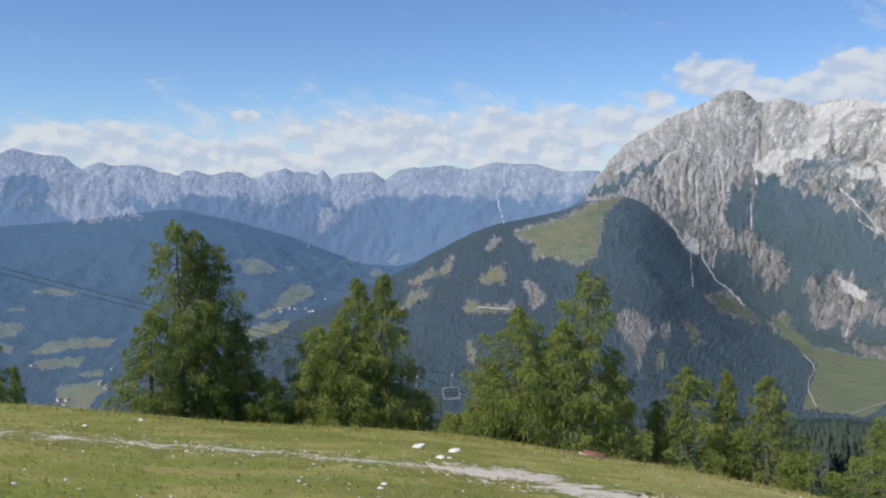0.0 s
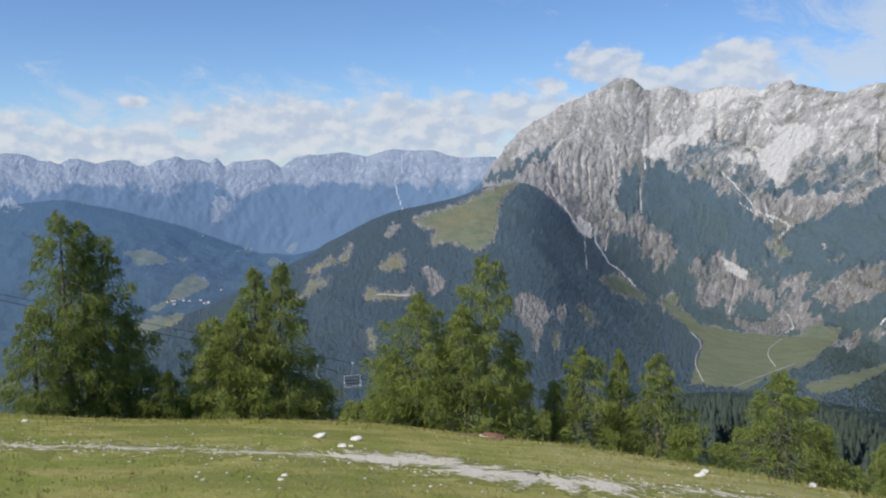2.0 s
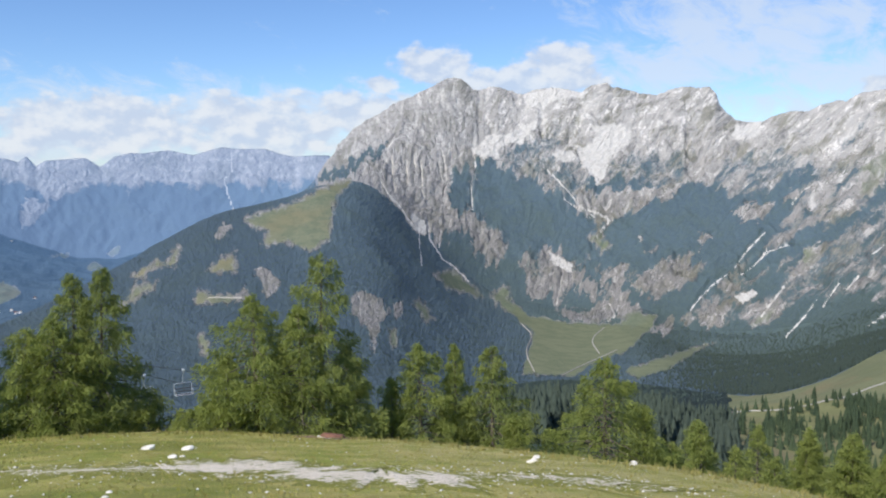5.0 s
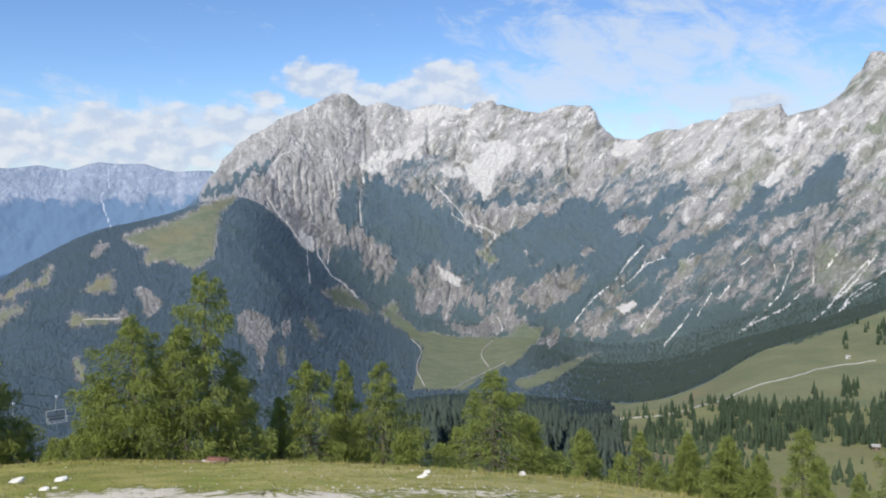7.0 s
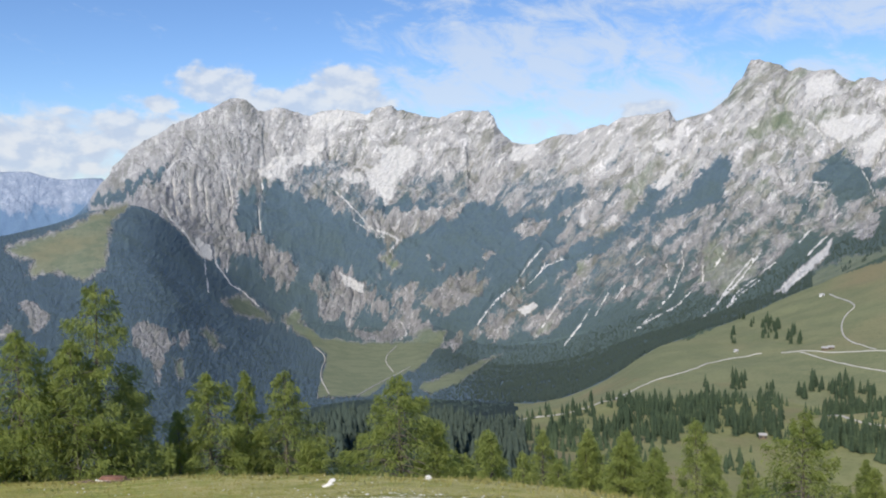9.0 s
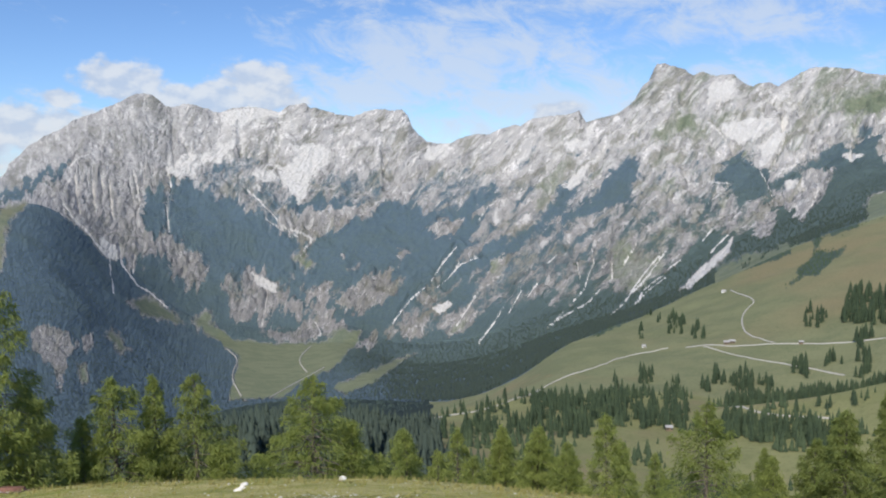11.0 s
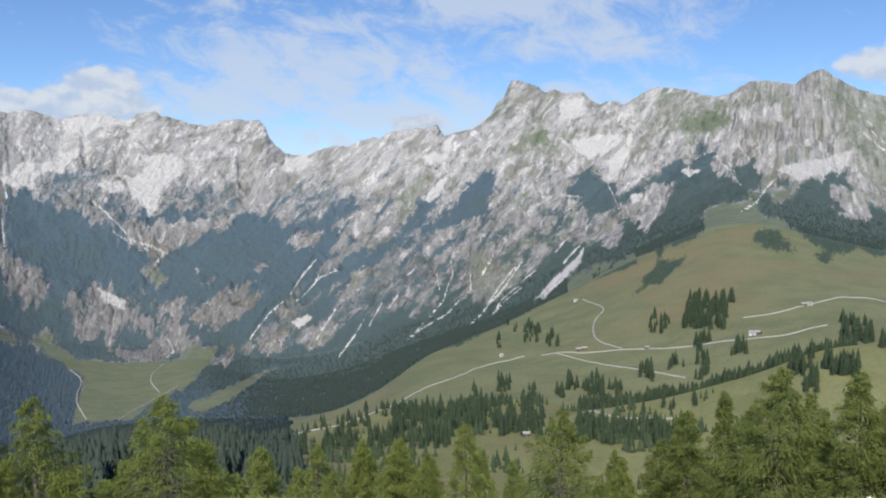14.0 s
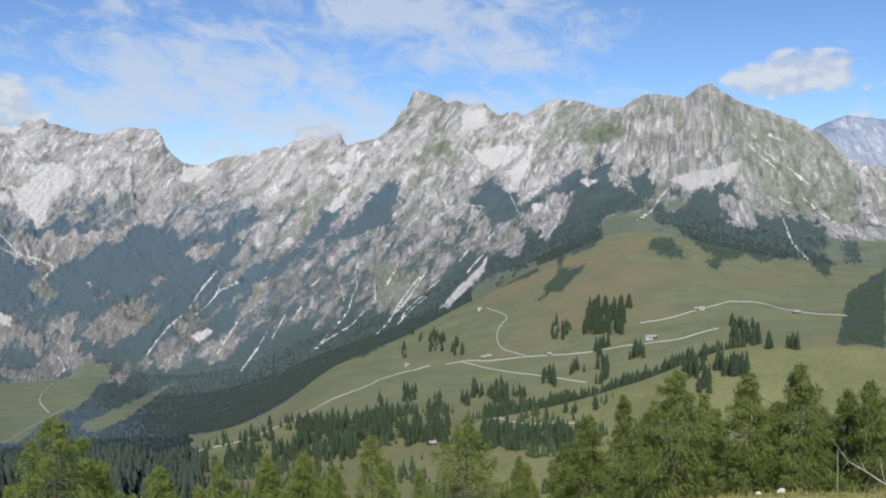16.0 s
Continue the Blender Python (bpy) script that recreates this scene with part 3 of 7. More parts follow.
cover("scree", (36.95, 2.35), (38.64, 2.54), (38.45, 1.83), (37.51, 1.47), (36.94, 1.67))
cover("scree", (46.16, 2.49), (48.05, 2.65), (48.06, 2.25), (46.66, 1.97))
cover("scree", (47.70, 3.42), (48.32, 3.75), (48.12, 2.86), (47.70, 2.70))
cover("scree", (53.78, -7.35), (55.03, -5.91), (56.42, -4.58), (57.08, -3.78), (56.84, -4.85), (55.49, -6.14), (54.48, -7.13))
cover("scree", (56.41, 3.31), (57.21, 3.53), (58.91, 3.76), (59.74, 3.56), (58.60, 2.60), (57.46, 2.20), (56.93, 2.40))
cover("scree", (58.71, 1.99), (59.85, 3.18), (60.27, 4.29), (60.03, 2.42), (59.12, 0.85), (58.67, 0.67))
cover("scree", (68.98, 1.29), (70.20, 1.63), (71.58, 1.81), (73.33, 2.31), (73.14, 1.42), (71.58, 0.91), (70.55, 0.50), (69.86, 0.94))
cover("scree", (46.37, -0.52), (47.07, 0.46), (47.91, 1.14), (47.67, 0.30), (46.74, -0.64))
cover("scree", (55.52, 5.88), (57.04, 6.23), (57.22, 5.29), (56.27, 4.75), (55.44, 4.95))
cover("crag", (66.48, 5.05), (68.08, 5.17), (69.49, 3.68), (68.62, 2.43), (67.38, 2.27), (66.66, 3.76))
cover("crag", (70.04, 5.99), (71.03, 5.94), (71.21, 4.87), (70.53, 3.82), (70.11, 4.37))
cover("scree", (60.21, -0.23), (60.77, -0.16), (60.70, -0.69), (60.21, -0.76))
cover("scree", (64.49, 1.30), (63.38, 1.31), (63.75, 0.86))
cover("scree", (25.16, -5.67), (25.92, -6.15), (26.75, -6.63), (26.81, -7.32), (26.20, -7.00), (25.53, -6.52))
cover("scree", (37.24, -8.60), (38.38, -8.03), (38.57, -8.41), (37.73, -8.98))
cover("scree", (31.14, -4.72), (31.41, -4.73), (31.32, -5.19))
cover("scree", (7.63, 1.34), (8.56, 1.49), (8.57, 0.88), (7.82, 0.81))
# gullies and chutes
gully(0.060, (20.09, 1.18), (20.35, 0.05), (20.01, -1.25), (20.07, -2.95))
gully(0.040, (18.07, 1.02), (18.28, -0.10), (18.37, -0.85), (18.08, -1.96))
gully(0.030, (17.79, 0.47), (18.04, -0.84))
gully(0.050, (18.86, 1.94), (18.58, 0.08), (18.19, -0.66))
gully(0.070, (13.88, -0.94), (14.38, -1.86), (15.23, -2.81), (15.74, -3.57), (16.25, -4.33))
gully(0.050, (16.43, -4.34), (16.47, -5.27), (16.60, -6.76))
gully(0.060, (17.07, -3.80), (17.14, -4.92), (17.66, -5.69), (18.01, -6.26))
gully(0.030, (18.01, -6.26), (18.91, -6.94), (19.81, -7.84))
gully(0.030, (17.96, -4.39), (17.78, -5.51))
gully(0.030, (14.66, 0.88), (14.68, -0.40), (14.84, -1.69))
gully(0.030, (15.64, 0.50), (15.72, -1.16))
gully(0.030, (16.60, 0.49), (16.67, -0.63), (16.76, -2.11))
gully(0.025, (16.15, 0.86), (16.25, -0.43))
gully(0.050, (14.32, 1.18), (14.87, 1.83), (15.58, 2.04))
gully(0.050, (24.73, -0.02), (25.66, -0.80), (27.15, -2.54), (28.27, -3.52))
gully(0.040, (26.20, -2.25), (28.08, -3.59))
gully(0.090, (27.14, -2.73), (28.47, -3.22), (29.27, -3.73), (28.44, -4.75))
gully(0.050, (24.18, 0.75), (24.91, -0.21), (25.66, -0.87))
gully(0.040, (20.97, 3.41), (21.42, 2.59))
gully(0.060, (45.09, -9.88), (46.35, -9.04), (47.78, -8.27), (48.65, -7.33))
gully(0.050, (45.45, -9.61), (46.17, -8.86))
gully(0.050, (49.36, -9.02), (50.22, -8.20), (51.56, -6.18), (52.48, -5.09))
gully(0.050, (50.91, -8.35), (51.57, -7.26), (52.73, -6.33))
gully(0.040, (46.89, -8.11), (47.59, -7.36), (47.94, -6.25), (48.28, -5.52), (48.10, -4.60))
gully(0.035, (47.34, -6.63), (47.12, -5.53))
gully(0.040, (40.45, -10.91), (41.40, -9.70), (42.14, -8.56))
gully(0.040, (50.19, -5.67), (50.86, -4.58))
gully(0.040, (38.94, -9.72), (40.47, -7.45), (41.59, -6.69))
gully(0.040, (37.63, -7.16), (38.59, -6.32), (39.16, -5.56))
gully(0.050, (34.54, -9.54), (35.71, -8.02), (36.87, -7.08))
gully(0.035, (37.25, -6.70), (38.02, -5.56), (38.97, -4.42))
gully(0.040, (38.39, -6.51), (39.34, -5.56), (40.85, -5.00))
gully(0.040, (26.20, -7.00), (26.02, -8.25), (25.76, -9.38))
gully(0.030, (29.32, -9.28), (29.69, -10.05), (29.22, -10.42))
gully(0.040, (40.48, -2.73), (41.04, -1.79), (41.78, -1.35))
gully(0.040, (43.81, -7.80), (44.54, -6.85))
gully(0.040, (45.19, -5.55), (45.80, -4.99))
gully(0.030, (42.52, -8.93), (43.37, -7.43))
gully(0.040, (50.38, -7.96), (51.75, -6.45), (52.93, -4.74))
gully(0.050, (50.95, -8.35), (51.74, -7.41), (52.91, -6.47))
gully(0.060, (55.50, 3.55), (56.25, 2.86), (57.01, 1.90))
gully(0.050, (55.73, -4.84), (56.20, -4.24), (56.77, -3.70))
gully(0.040, (65.76, 1.94), (66.67, 0.81), (67.03, 0.25))
gully(0.030, (66.30, 1.74), (66.74, 1.00))
gully(0.040, (63.75, 1.98), (63.83, 0.86))
gully(0.040, (73.98, 3.35), (75.57, 1.89))
gully(0.035, (74.41, 3.44), (75.07, 2.78))
gully(0.040, (75.22, 3.89), (76.19, 3.51))
gully(0.045, (76.86, 1.51), (77.50, 0.80))
gully(0.030, (73.34, 1.06), (73.67, 1.41))
gully(0.045, (79.08, -1.63), (78.15, -0.93), (77.19, -0.06))
gully(0.050, (79.56, -2.65), (79.24, -1.80))
gully(0.030, (51.01, -4.33), (50.22, -5.47))
gully(0.030, (49.45, -5.46), (49.44, -6.61))
gully(0.040, (55.45, -1.70), (56.99, -0.38), (55.08, -0.17))
gully(0.040, (53.15, -1.48), (54.12, -0.84), (55.08, -0.17))
gully(0.040, (58.70, 0.36), (59.27, -0.79), (59.45, -1.55))
gully(0.050, (60.95, -2.70), (61.71, -1.76), (62.08, -0.81))
gully(0.040, (49.00, 2.19), (48.22, 1.06))
gully(0.035, (59.27, 0.35), (59.84, 1.67), (60.22, 2.80))
gully(0.040, (61.15, 1.27), (61.90, 1.83))
gully(0.040, (55.24, -4.00), (55.90, -3.24))
gully(0.030, (53.10, -5.89), (53.88, -5.33))
gully(0.030, (51.62, -1.66), (52.39, -1.09))
gully(0.030, (75.91, -0.04), (76.56, -0.40))
gully(0.050, (67.03, -1.41), (67.92, -0.87), (68.63, 0.23), (69.16, 0.77))
gully(0.040, (76.09, -1.38), (76.59, -2.85), (77.49, -3.82))
gully(0.040, (66.84, 2.84), (67.56, 1.90))
gully(0.040, (67.73, 3.00), (68.27, 2.07))
gully(0.035, (68.62, 2.79), (68.27, 1.89))
gully(0.040, (65.51, 2.13), (65.94, 1.75))
gully(0.040, (73.74, 4.41), (74.41, 3.86))
gully(0.035, (74.74, 3.07), (75.73, 2.24))
gully(0.040, (76.21, 2.05), (77.18, 1.05))
gully(0.030, (72.93, 1.78), (72.60, 0.72))
gully(0.035, (69.15, 2.23), (68.62, 1.51))
gully(0.040, (77.98, -0.42), (78.77, -1.28))
gully(0.040, (4.16, 1.19), (4.13, -0.25), (3.59, -0.82), (3.87, -1.85), (4.14, -2.73))
# steep walls that break off to the east: bearing and elevation of their middle, width, half height, drop (m)
WALLS = [
    (71.97, 3.59, 1.59, 0.83, 70), (69.84, 4.39, 0.78, 0.92, 40), (70.26, 3.11, 0.71, 0.41, 35), (60.23, 3.36, 0.88, 0.69, 40),
    (25.56, 2.99, 2.12, 1.84, 45), (28.04, 3.90, 1.59, 0.83, 30), (21.08, 3.41, 1.41, 2.07, 35), (34.67, 1.34, 1.41, 2.07, 35),
    (47.53, 3.42, 0.92, 1.15, 40), (54.35, 5.39, 1.41, 1.38, 35), (64.30, 2.53, 0.78, 0.78, 40),
]
# trees by the meadow: bearing, range, elevation of the top, width, habit
TREES_A = [
    (-27.11, 62, -10.80, 2.6, "s"), (-17.40, 35, -2.17, 3.9, "A"), (-15.39, 35.6, -3.75, 3.9, "A"), (-19.35, 34.6, -8.01, 2.9, "A"),
    (-14.01, 35.9, -8.79, 2.6, "s"), (-16.36, 35.4, -2.81, 2.8, "A"), (-8.62, 36, -9.41, 3.3, "l"), (-5.84, 37, -6.16, 3.7, "s"),
    (-4.46, 36.5, -5.90, 3.9, "s"), (-7.09, 35.5, -8.99, 3.6, "l"), (-11.68, 35, -12.88, 1.8, "b"), (-1.64, 36, -14.78, 1.8, "b"),
    (0.86, 35, -15.53, 1.1, "b"), (3.42, 34, -12.07, 1.6, "l"), (5.32, 34.5, -8.18, 3.8, "l"),
]
TREES_B = [
    (9.66, 35, -5.46, 4.1, "A"), (8.31, 34, -8.96, 3.2, "l"), (11.55, 35.5, -11.85, 2.6, "s"), (14.55, 37, -14.08, 1.6, "l"),
    (16.49, 37, -11.79, 3.7, "l"), (18.97, 38, -11.99, 2.2, "l"), (21.44, 38, -11.98, 3.3, "s"), (23.13, 36, -16.65, 1.4, "b"),
    (29.20, 38, -12.53, 5.4, "l"), (31.78, 38, -16.00, 2.5, "l"), (35.51, 46, -16.26, 2.8, "l"), (39.00, 50, -16.27, 2.8, "l"),
    (41.93, 50, -16.38, 3.1, "l"), (44.42, 47, -16.01, 3.6, "l"), (46.36, 46, -17.06, 3.0, "l"),
]
TREES_C = [
    (33.52, 40, -18.06, 2.0, "b"), (49.32, 42, -15.23, 3.4, "l"), (55.74, 38, -14.18, 4.2, "l"), (59.97, 42, -17.15, 3.3, "l"),
    (64.00, 42, -14.00, 4.3, "l"), (66.43, 44, -12.54, 2.7, "l"), (69.53, 38, -10.79, 5.0, "s"), (74.27, 36, -10.75, 3.5, "l"),
    (77.28, 36, -10.05, 4.0, "s"), (79.86, 38, -11.42, 3.1, "l"), (81.47, 36, -10.88, 3.2, "s"), (72.56, 40, -13.68, 2.9, "l"),
    (84.09, 36, -10.39, 3.8, "s"), (35.33, 48, -16.37, 2.9, "l"), (37.65, 46, -17.72, 3.2, "l"),
]
TREES_D = [
    (42.36, 50, -16.13, 3.3, "l"), (44.31, 47, -16.67, 3.6, "l"), (46.65, 44, -17.73, 2.9, "l"), (40.00, 45, -18.12, 2.9, "l"),
    (67.90, 41, -13.57, 3.7, "l"), (71.68, 41, -12.31, 3.7, "s"), (75.81, 40, -12.41, 3.6, "l"), (78.77, 39, -12.86, 3.5, "l"),
    (62.28, 43, -15.94, 3.9, "l"), (-29.71, 40, -7.88, 4.3, "s"), (-28.34, 48, -11.18, 2.2, "l"),
]
TREES_E = [  # further down the slope
    (35.20, 62, -16.37, 3.4, "l"), (42.17, 66, -16.82, 3.6, "l"), (44.65, 62, -16.52, 3.8, "l"), (46.75, 58, -17.41, 3.2, "l"),
    (50.44, 66, -16.94, 3.6, "l"), (52.38, 60, -17.70, 3.2, "l"), (59.18, 62, -16.73, 3.6, "l"), (63.55, 60, -14.50, 3.4, "l"),
]
# clumps of conifers on the pasture: bearing, elevation, half spread of both, how many, height (m)
CLUMPS = [
    (61.88, -8.63, 0.78, 0.49, 16, 15), (64.78, -10.73, 0.42, 1.24, 22, 16), (67.13, -10.11, 0.49, 0.28, 10, 15),
    (61.30, -11.74, 0.49, 0.53, 14, 15), (63.18, -11.14, 0.49, 0.35, 8, 13), (73.86, -8.47, 0.88, 0.64, 44, 15),
    (70.80, -10.76, 0.64, 0.64, 18, 13), (71.33, -11.98, 0.42, 0.42, 10, 13), (73.04, -10.82, 1.06, 0.35, 26, 13),
    (75.37, -9.21, 0.28, 0.14, 4, 12), (76.83, -9.13, 0.49, 0.14, 8, 12), (53.64, -9.33, 0.49, 0.56, 22, 15),
    (54.99, -9.79, 0.42, 0.49, 12, 14), (51.36, -9.95, 0.14, 0.42, 5, 13), (51.91, -8.63, 0.21, 0.21, 4, 12),
    (52.53, -9.02, 0.11, 0.21, 2, 12), (51.67, -12.77, 0.42, 0.42, 14, 13), (49.73, -12.92, 0.14, 0.28, 2, 12),
]
MORE_CLUMPS = [
    (55.54, -13.17, 0.28, 0.35, 10, 12), (56.32, -12.61, 0.35, 0.42, 14, 13), (57.09, -12.61, 0.18, 0.28, 4, 12),
    (57.86, -12.79, 0.64, 0.64, 26, 13), (59.20, -12.96, 0.42, 0.35, 10, 12), (64.30, -13.57, 0.28, 0.28, 4, 10),
    (62.43, -13.81, 0.14, 0.28, 2, 9), (62.99, -13.98, 0.21, 0.21, 3, 9), (61.10, -14.21, 0.14, 0.18, 2, 9),
    (60.15, -14.05, 0.18, 0.21, 2, 9), (53.40, -13.91, 0.71, 0.88, 18, 11), (50.87, -14.36, 1.41, 0.88, 36, 11),
    (58.03, -15.55, 1.41, 0.64, 34, 10), (61.48, -15.48, 2.12, 0.53, 30, 10), (43.17, -14.46, 1.06, 0.35, 10, 12),
    (40.34, -15.20, 2.12, 0.53, 20, 11),
]
LOWER_WOODS = [(47.18, -14.74, 3.18, 0.78, 150), (52.61, -15.19, 1.76, 0.64, 60), (58.03, -15.66, 1.41, 0.56, 45), (61.48, -15.66, 2.12, 0.49, 30), (45.23, -16.19, 2.82, 0.49, 50), (40.31, -16.27, 2.47, 0.49, 40)]  # bearing, elevation, half spreads, how many
GROVE = (65.11, -7.98, 1.13, 1.06, 130, 17)
HEDGE = [(61.72, -13.62), (63.81, -12.80), (66.06, -12.11), (67.90, -11.47), (69.71, -10.60), (71.49, -9.73), (72.88, -9.17)]  # a row of spruces behind the nearer rise
# gravel tracks: width, then bearings and elevations along them
TRACKS = [
    (3.6, [(35.36, -16.36), (40.78, -15.61), (45.33, -13.53), (48.41, -12.55), (50.35, -11.67), (53.07, -11.09)]),
    (3.6, [(54.23, -10.99), (56.55, -10.82), (59.45, -10.52), (64.57, -10.01), (69.71, -9.32), (72.25, -8.40)]),
    (3.6, [(59.64, -10.44), (58.10, -10.07), (57.65, -9.31), (57.93, -8.37), (58.70, -7.80), (56.98, -7.22)]),
    (3, [(55.39, -10.89), (58.48, -11.57), (60.78, -11.74), (63.81, -12.17)]),
    (3.4, [(67.35, -8.17), (69.70, -7.75), (71.12, -7.20), (74.24, -6.46), (76.59, -7.17), (79.81, -7.31)]),
    (2.4, [(56.90, -14.62), (58.45, -14.98), (63.05, -14.83)]),
    (7, [(23.46, -10.76), (24.23, -11.45), (23.63, -12.57), (24.28, -13.89)]),
    (7, [(28.97, -10.84), (28.04, -11.67), (28.69, -12.61)]),
    (6, [(26.15, -14.10), (27.52, -13.36), (29.86, -12.30)]),
    (5, [(2.36, -8.48), (4.48, -8.57)]),
]
HUTS = [(56.59, -7.26, 10), (56.75, -10.56, 9), (57.10, -10.48, 9), (67.90, -9.12, 11), (68.22, -9.07, 9), (70.87, -7.17, 9), (71.23, -7.12, 9), (76.92, -7.19, 10), (53.19, -16.24, 7), (51.52, -10.98, 7), (61.24, -10.32, 7)]
VILLAGE = [(-10.90, -8.40), (-10.42, -8.43), (-11.41, -8.48), (-8.86, -8.66), (-9.31, -8.48), (-10.00, -8.48), (-11.09, -8.40), (-10.97, -8.65), (-9.12, -8.66), (-24.44, -13.45), (-25.08, -13.57), (-24.54, -13.72), (-24.34, -13.42), (-24.70, -13.62), (-24.82, -13.41), (-24.86, -13.37), (-22.07, -12.96), (-22.38, -12.53), (-22.08, -12.75), (-22.11, -12.94), (-22.41, -12.61), (-22.34, -12.63), (-9.08, -4.29), (-8.03, -7.83), (-26.18, -11.15), (-21.64, -11.79)]
# the gravel path over the meadow: bearing, elevation
PATH = [(-30.56, -14.43), (-28.19, -14.95), (-24.42, -15.69), (-20.07, -16.51), (-14.73, -17.29), (-11.01, -17.81), (-6.41, -18.45), (-0.94, -19.06), (3.77, -19.49), (6.89, -19.79), (11.24, -20.54), (15.20, -20.71), (18.75, -20.76), (23.79, -20.76), (30.02, -20.71), (33.91, -21.06)]
# pale stones: bearing, elevation, width (degrees)
STONES = [(-1.72, -17.76, 0.92), (0.75, -18.05, 0.92), (-0.16, -18.45, 0.69), (-20.03, -15.08, 0.46), (-4.09, -20.06, 0.46), (24.53, -19.48, 0.62), (31.16, -19.43, 0.54), (24.40, -19.65, 0.54), (31.19, -19.59, 0.46), (24.13, -19.78, 0.62), (31.03, -19.65, 0.46), (-27.53, -17.98, 0.46), (76.37, -18.02, 0.77), (75.02, -18.36, 0.46), (-23.42, -15.09, 0.38), (0.43, -18.45, 0.38), (-4.36, -20.31, 0.46), (-17.27, -17.26, 0.35), (-8.73, -18.36, 0.31)]
MANHOLE, CHAIRS = (10.40, -18.03), [(0.62, -13.03), (-1.79, -13.14)]
CABLES = [[(-29.58, -4.55), (-27.82, -5.14), (-20.17, -7.65), (0.62, -13.07)], [(-29.59, -4.82), (-27.83, -5.48), (-20.18, -8.01), (-1.79, -13.14)]]
FENCE_POST, DEAD_LIMB = (79.63, -17.83), [(82.27, -16.94), (81.18, -16.33), (80.24, -15.89), (79.27, -14.67)]

# ---- materials ----
def material(name, build):
    m = bpy.data.materials.new(name)
    m.use_nodes = True
    n = Nodes(m.node_tree)
    shader = n.add("ShaderNodeBsdfPrincipled")
    build(n, shader)
    n.add("ShaderNodeOutputMaterial", {"Surface": shader.outputs[0]})
    return m


def place(n):
    return n.add("ShaderNodeNewGeometry").outputs["Position"]


def relief(n, shader, height, distance, strength=1.0):
    n.set(shader, "Normal", n.add("ShaderNodeBump", {"Height": height, "Distance": distance, "Strength": strength}).outputs[0])


def land_colours(n):
    p = place(n)
    cover = n.add("ShaderNodeAttribute", attribute_name="cover")
    rgb, parched = n.add("ShaderNodeSeparateColor", {0: cover.outputs["Color"]}), cover.outputs["Alpha"]
    flow = n.add("ShaderNodeAttribute", attribute_name="flow").outputs["Vector"]
    height_above = n.add("ShaderNodeSeparateXYZ", {0: p}).outputs[2]
    big, mid, small = n.noise(p, 0.006, 5), n.noise(p, 0.022, 6, 0.62), n.noise(p, 0.1, 5, 0.65)
    streak, broad = n.noise(flow, 0.03, 7, 0.66, 0.3), n.noise(flow, 0.008, 4, 0.55, 0.3)
    tone = n.math("ADD", n.math("MULTIPLY", n.step(streak, 0.3, 0.7), 0.5), n.math("MULTIPLY", n.step(broad, 0.36, 0.64), 0.5))
    fleck = n.noise(flow, 0.06, 5, 0.7, 0.3)
    tone = n.math("ADD", n.math("MULTIPLY", tone, 0.48), n.math("ADD", n.math("MULTIPLY", n.step(mid, 0.34, 0.66), 0.24), n.math("MULTIPLY", n.step(fleck, 0.36, 0.64), 0.28)))
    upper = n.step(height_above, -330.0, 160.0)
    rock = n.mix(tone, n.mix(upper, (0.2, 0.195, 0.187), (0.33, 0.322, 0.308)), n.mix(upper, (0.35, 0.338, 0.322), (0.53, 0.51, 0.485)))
    crisp = n.noise(flow, 0.03, 7, 0.74, 0.6)
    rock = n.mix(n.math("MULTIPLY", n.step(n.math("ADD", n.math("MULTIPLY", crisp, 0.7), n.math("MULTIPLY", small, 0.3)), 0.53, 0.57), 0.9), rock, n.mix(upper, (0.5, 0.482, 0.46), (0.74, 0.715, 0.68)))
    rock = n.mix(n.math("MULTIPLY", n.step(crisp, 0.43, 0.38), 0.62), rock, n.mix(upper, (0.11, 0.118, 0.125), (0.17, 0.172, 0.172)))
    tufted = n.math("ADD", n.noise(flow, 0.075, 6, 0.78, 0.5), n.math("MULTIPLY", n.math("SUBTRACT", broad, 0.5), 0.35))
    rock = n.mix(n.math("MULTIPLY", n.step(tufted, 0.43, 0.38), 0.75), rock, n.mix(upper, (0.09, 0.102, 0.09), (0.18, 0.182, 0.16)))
    shelf = n.noise(flow, 0.017, 6, 0.66, 0.6)
    ledge = n.math("MULTIPLY", n.step(n.math("ADD", n.math("MULTIPLY", shelf, 0.75), n.math("MULTIPLY", big, 0.5)), 0.62, 0.74), 0.62)
    rock = n.mix(ledge, rock, (0.18, 0.18, 0.135))
    # painted haze: woods get a bluer colour with distance and towards the west
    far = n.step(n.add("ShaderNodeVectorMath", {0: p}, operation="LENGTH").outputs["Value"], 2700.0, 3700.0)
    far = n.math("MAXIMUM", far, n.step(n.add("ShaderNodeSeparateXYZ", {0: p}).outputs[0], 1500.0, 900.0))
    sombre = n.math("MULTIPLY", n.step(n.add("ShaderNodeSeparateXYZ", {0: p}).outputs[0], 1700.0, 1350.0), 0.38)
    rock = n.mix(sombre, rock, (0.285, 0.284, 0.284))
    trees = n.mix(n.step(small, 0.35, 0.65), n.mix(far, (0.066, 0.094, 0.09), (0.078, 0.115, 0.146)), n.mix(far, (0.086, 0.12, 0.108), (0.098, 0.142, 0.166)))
    trees = n.mix(n.math("MULTIPLY", n.step(mid, 0.46, 0.7), 0.5), trees, (0.09, 0.126, 0.118))
    trees = n.mix(n.math("MULTIPLY", n.step(big, 0.5, 0.66), 0.4), trees, (0.09, 0.124, 0.112))
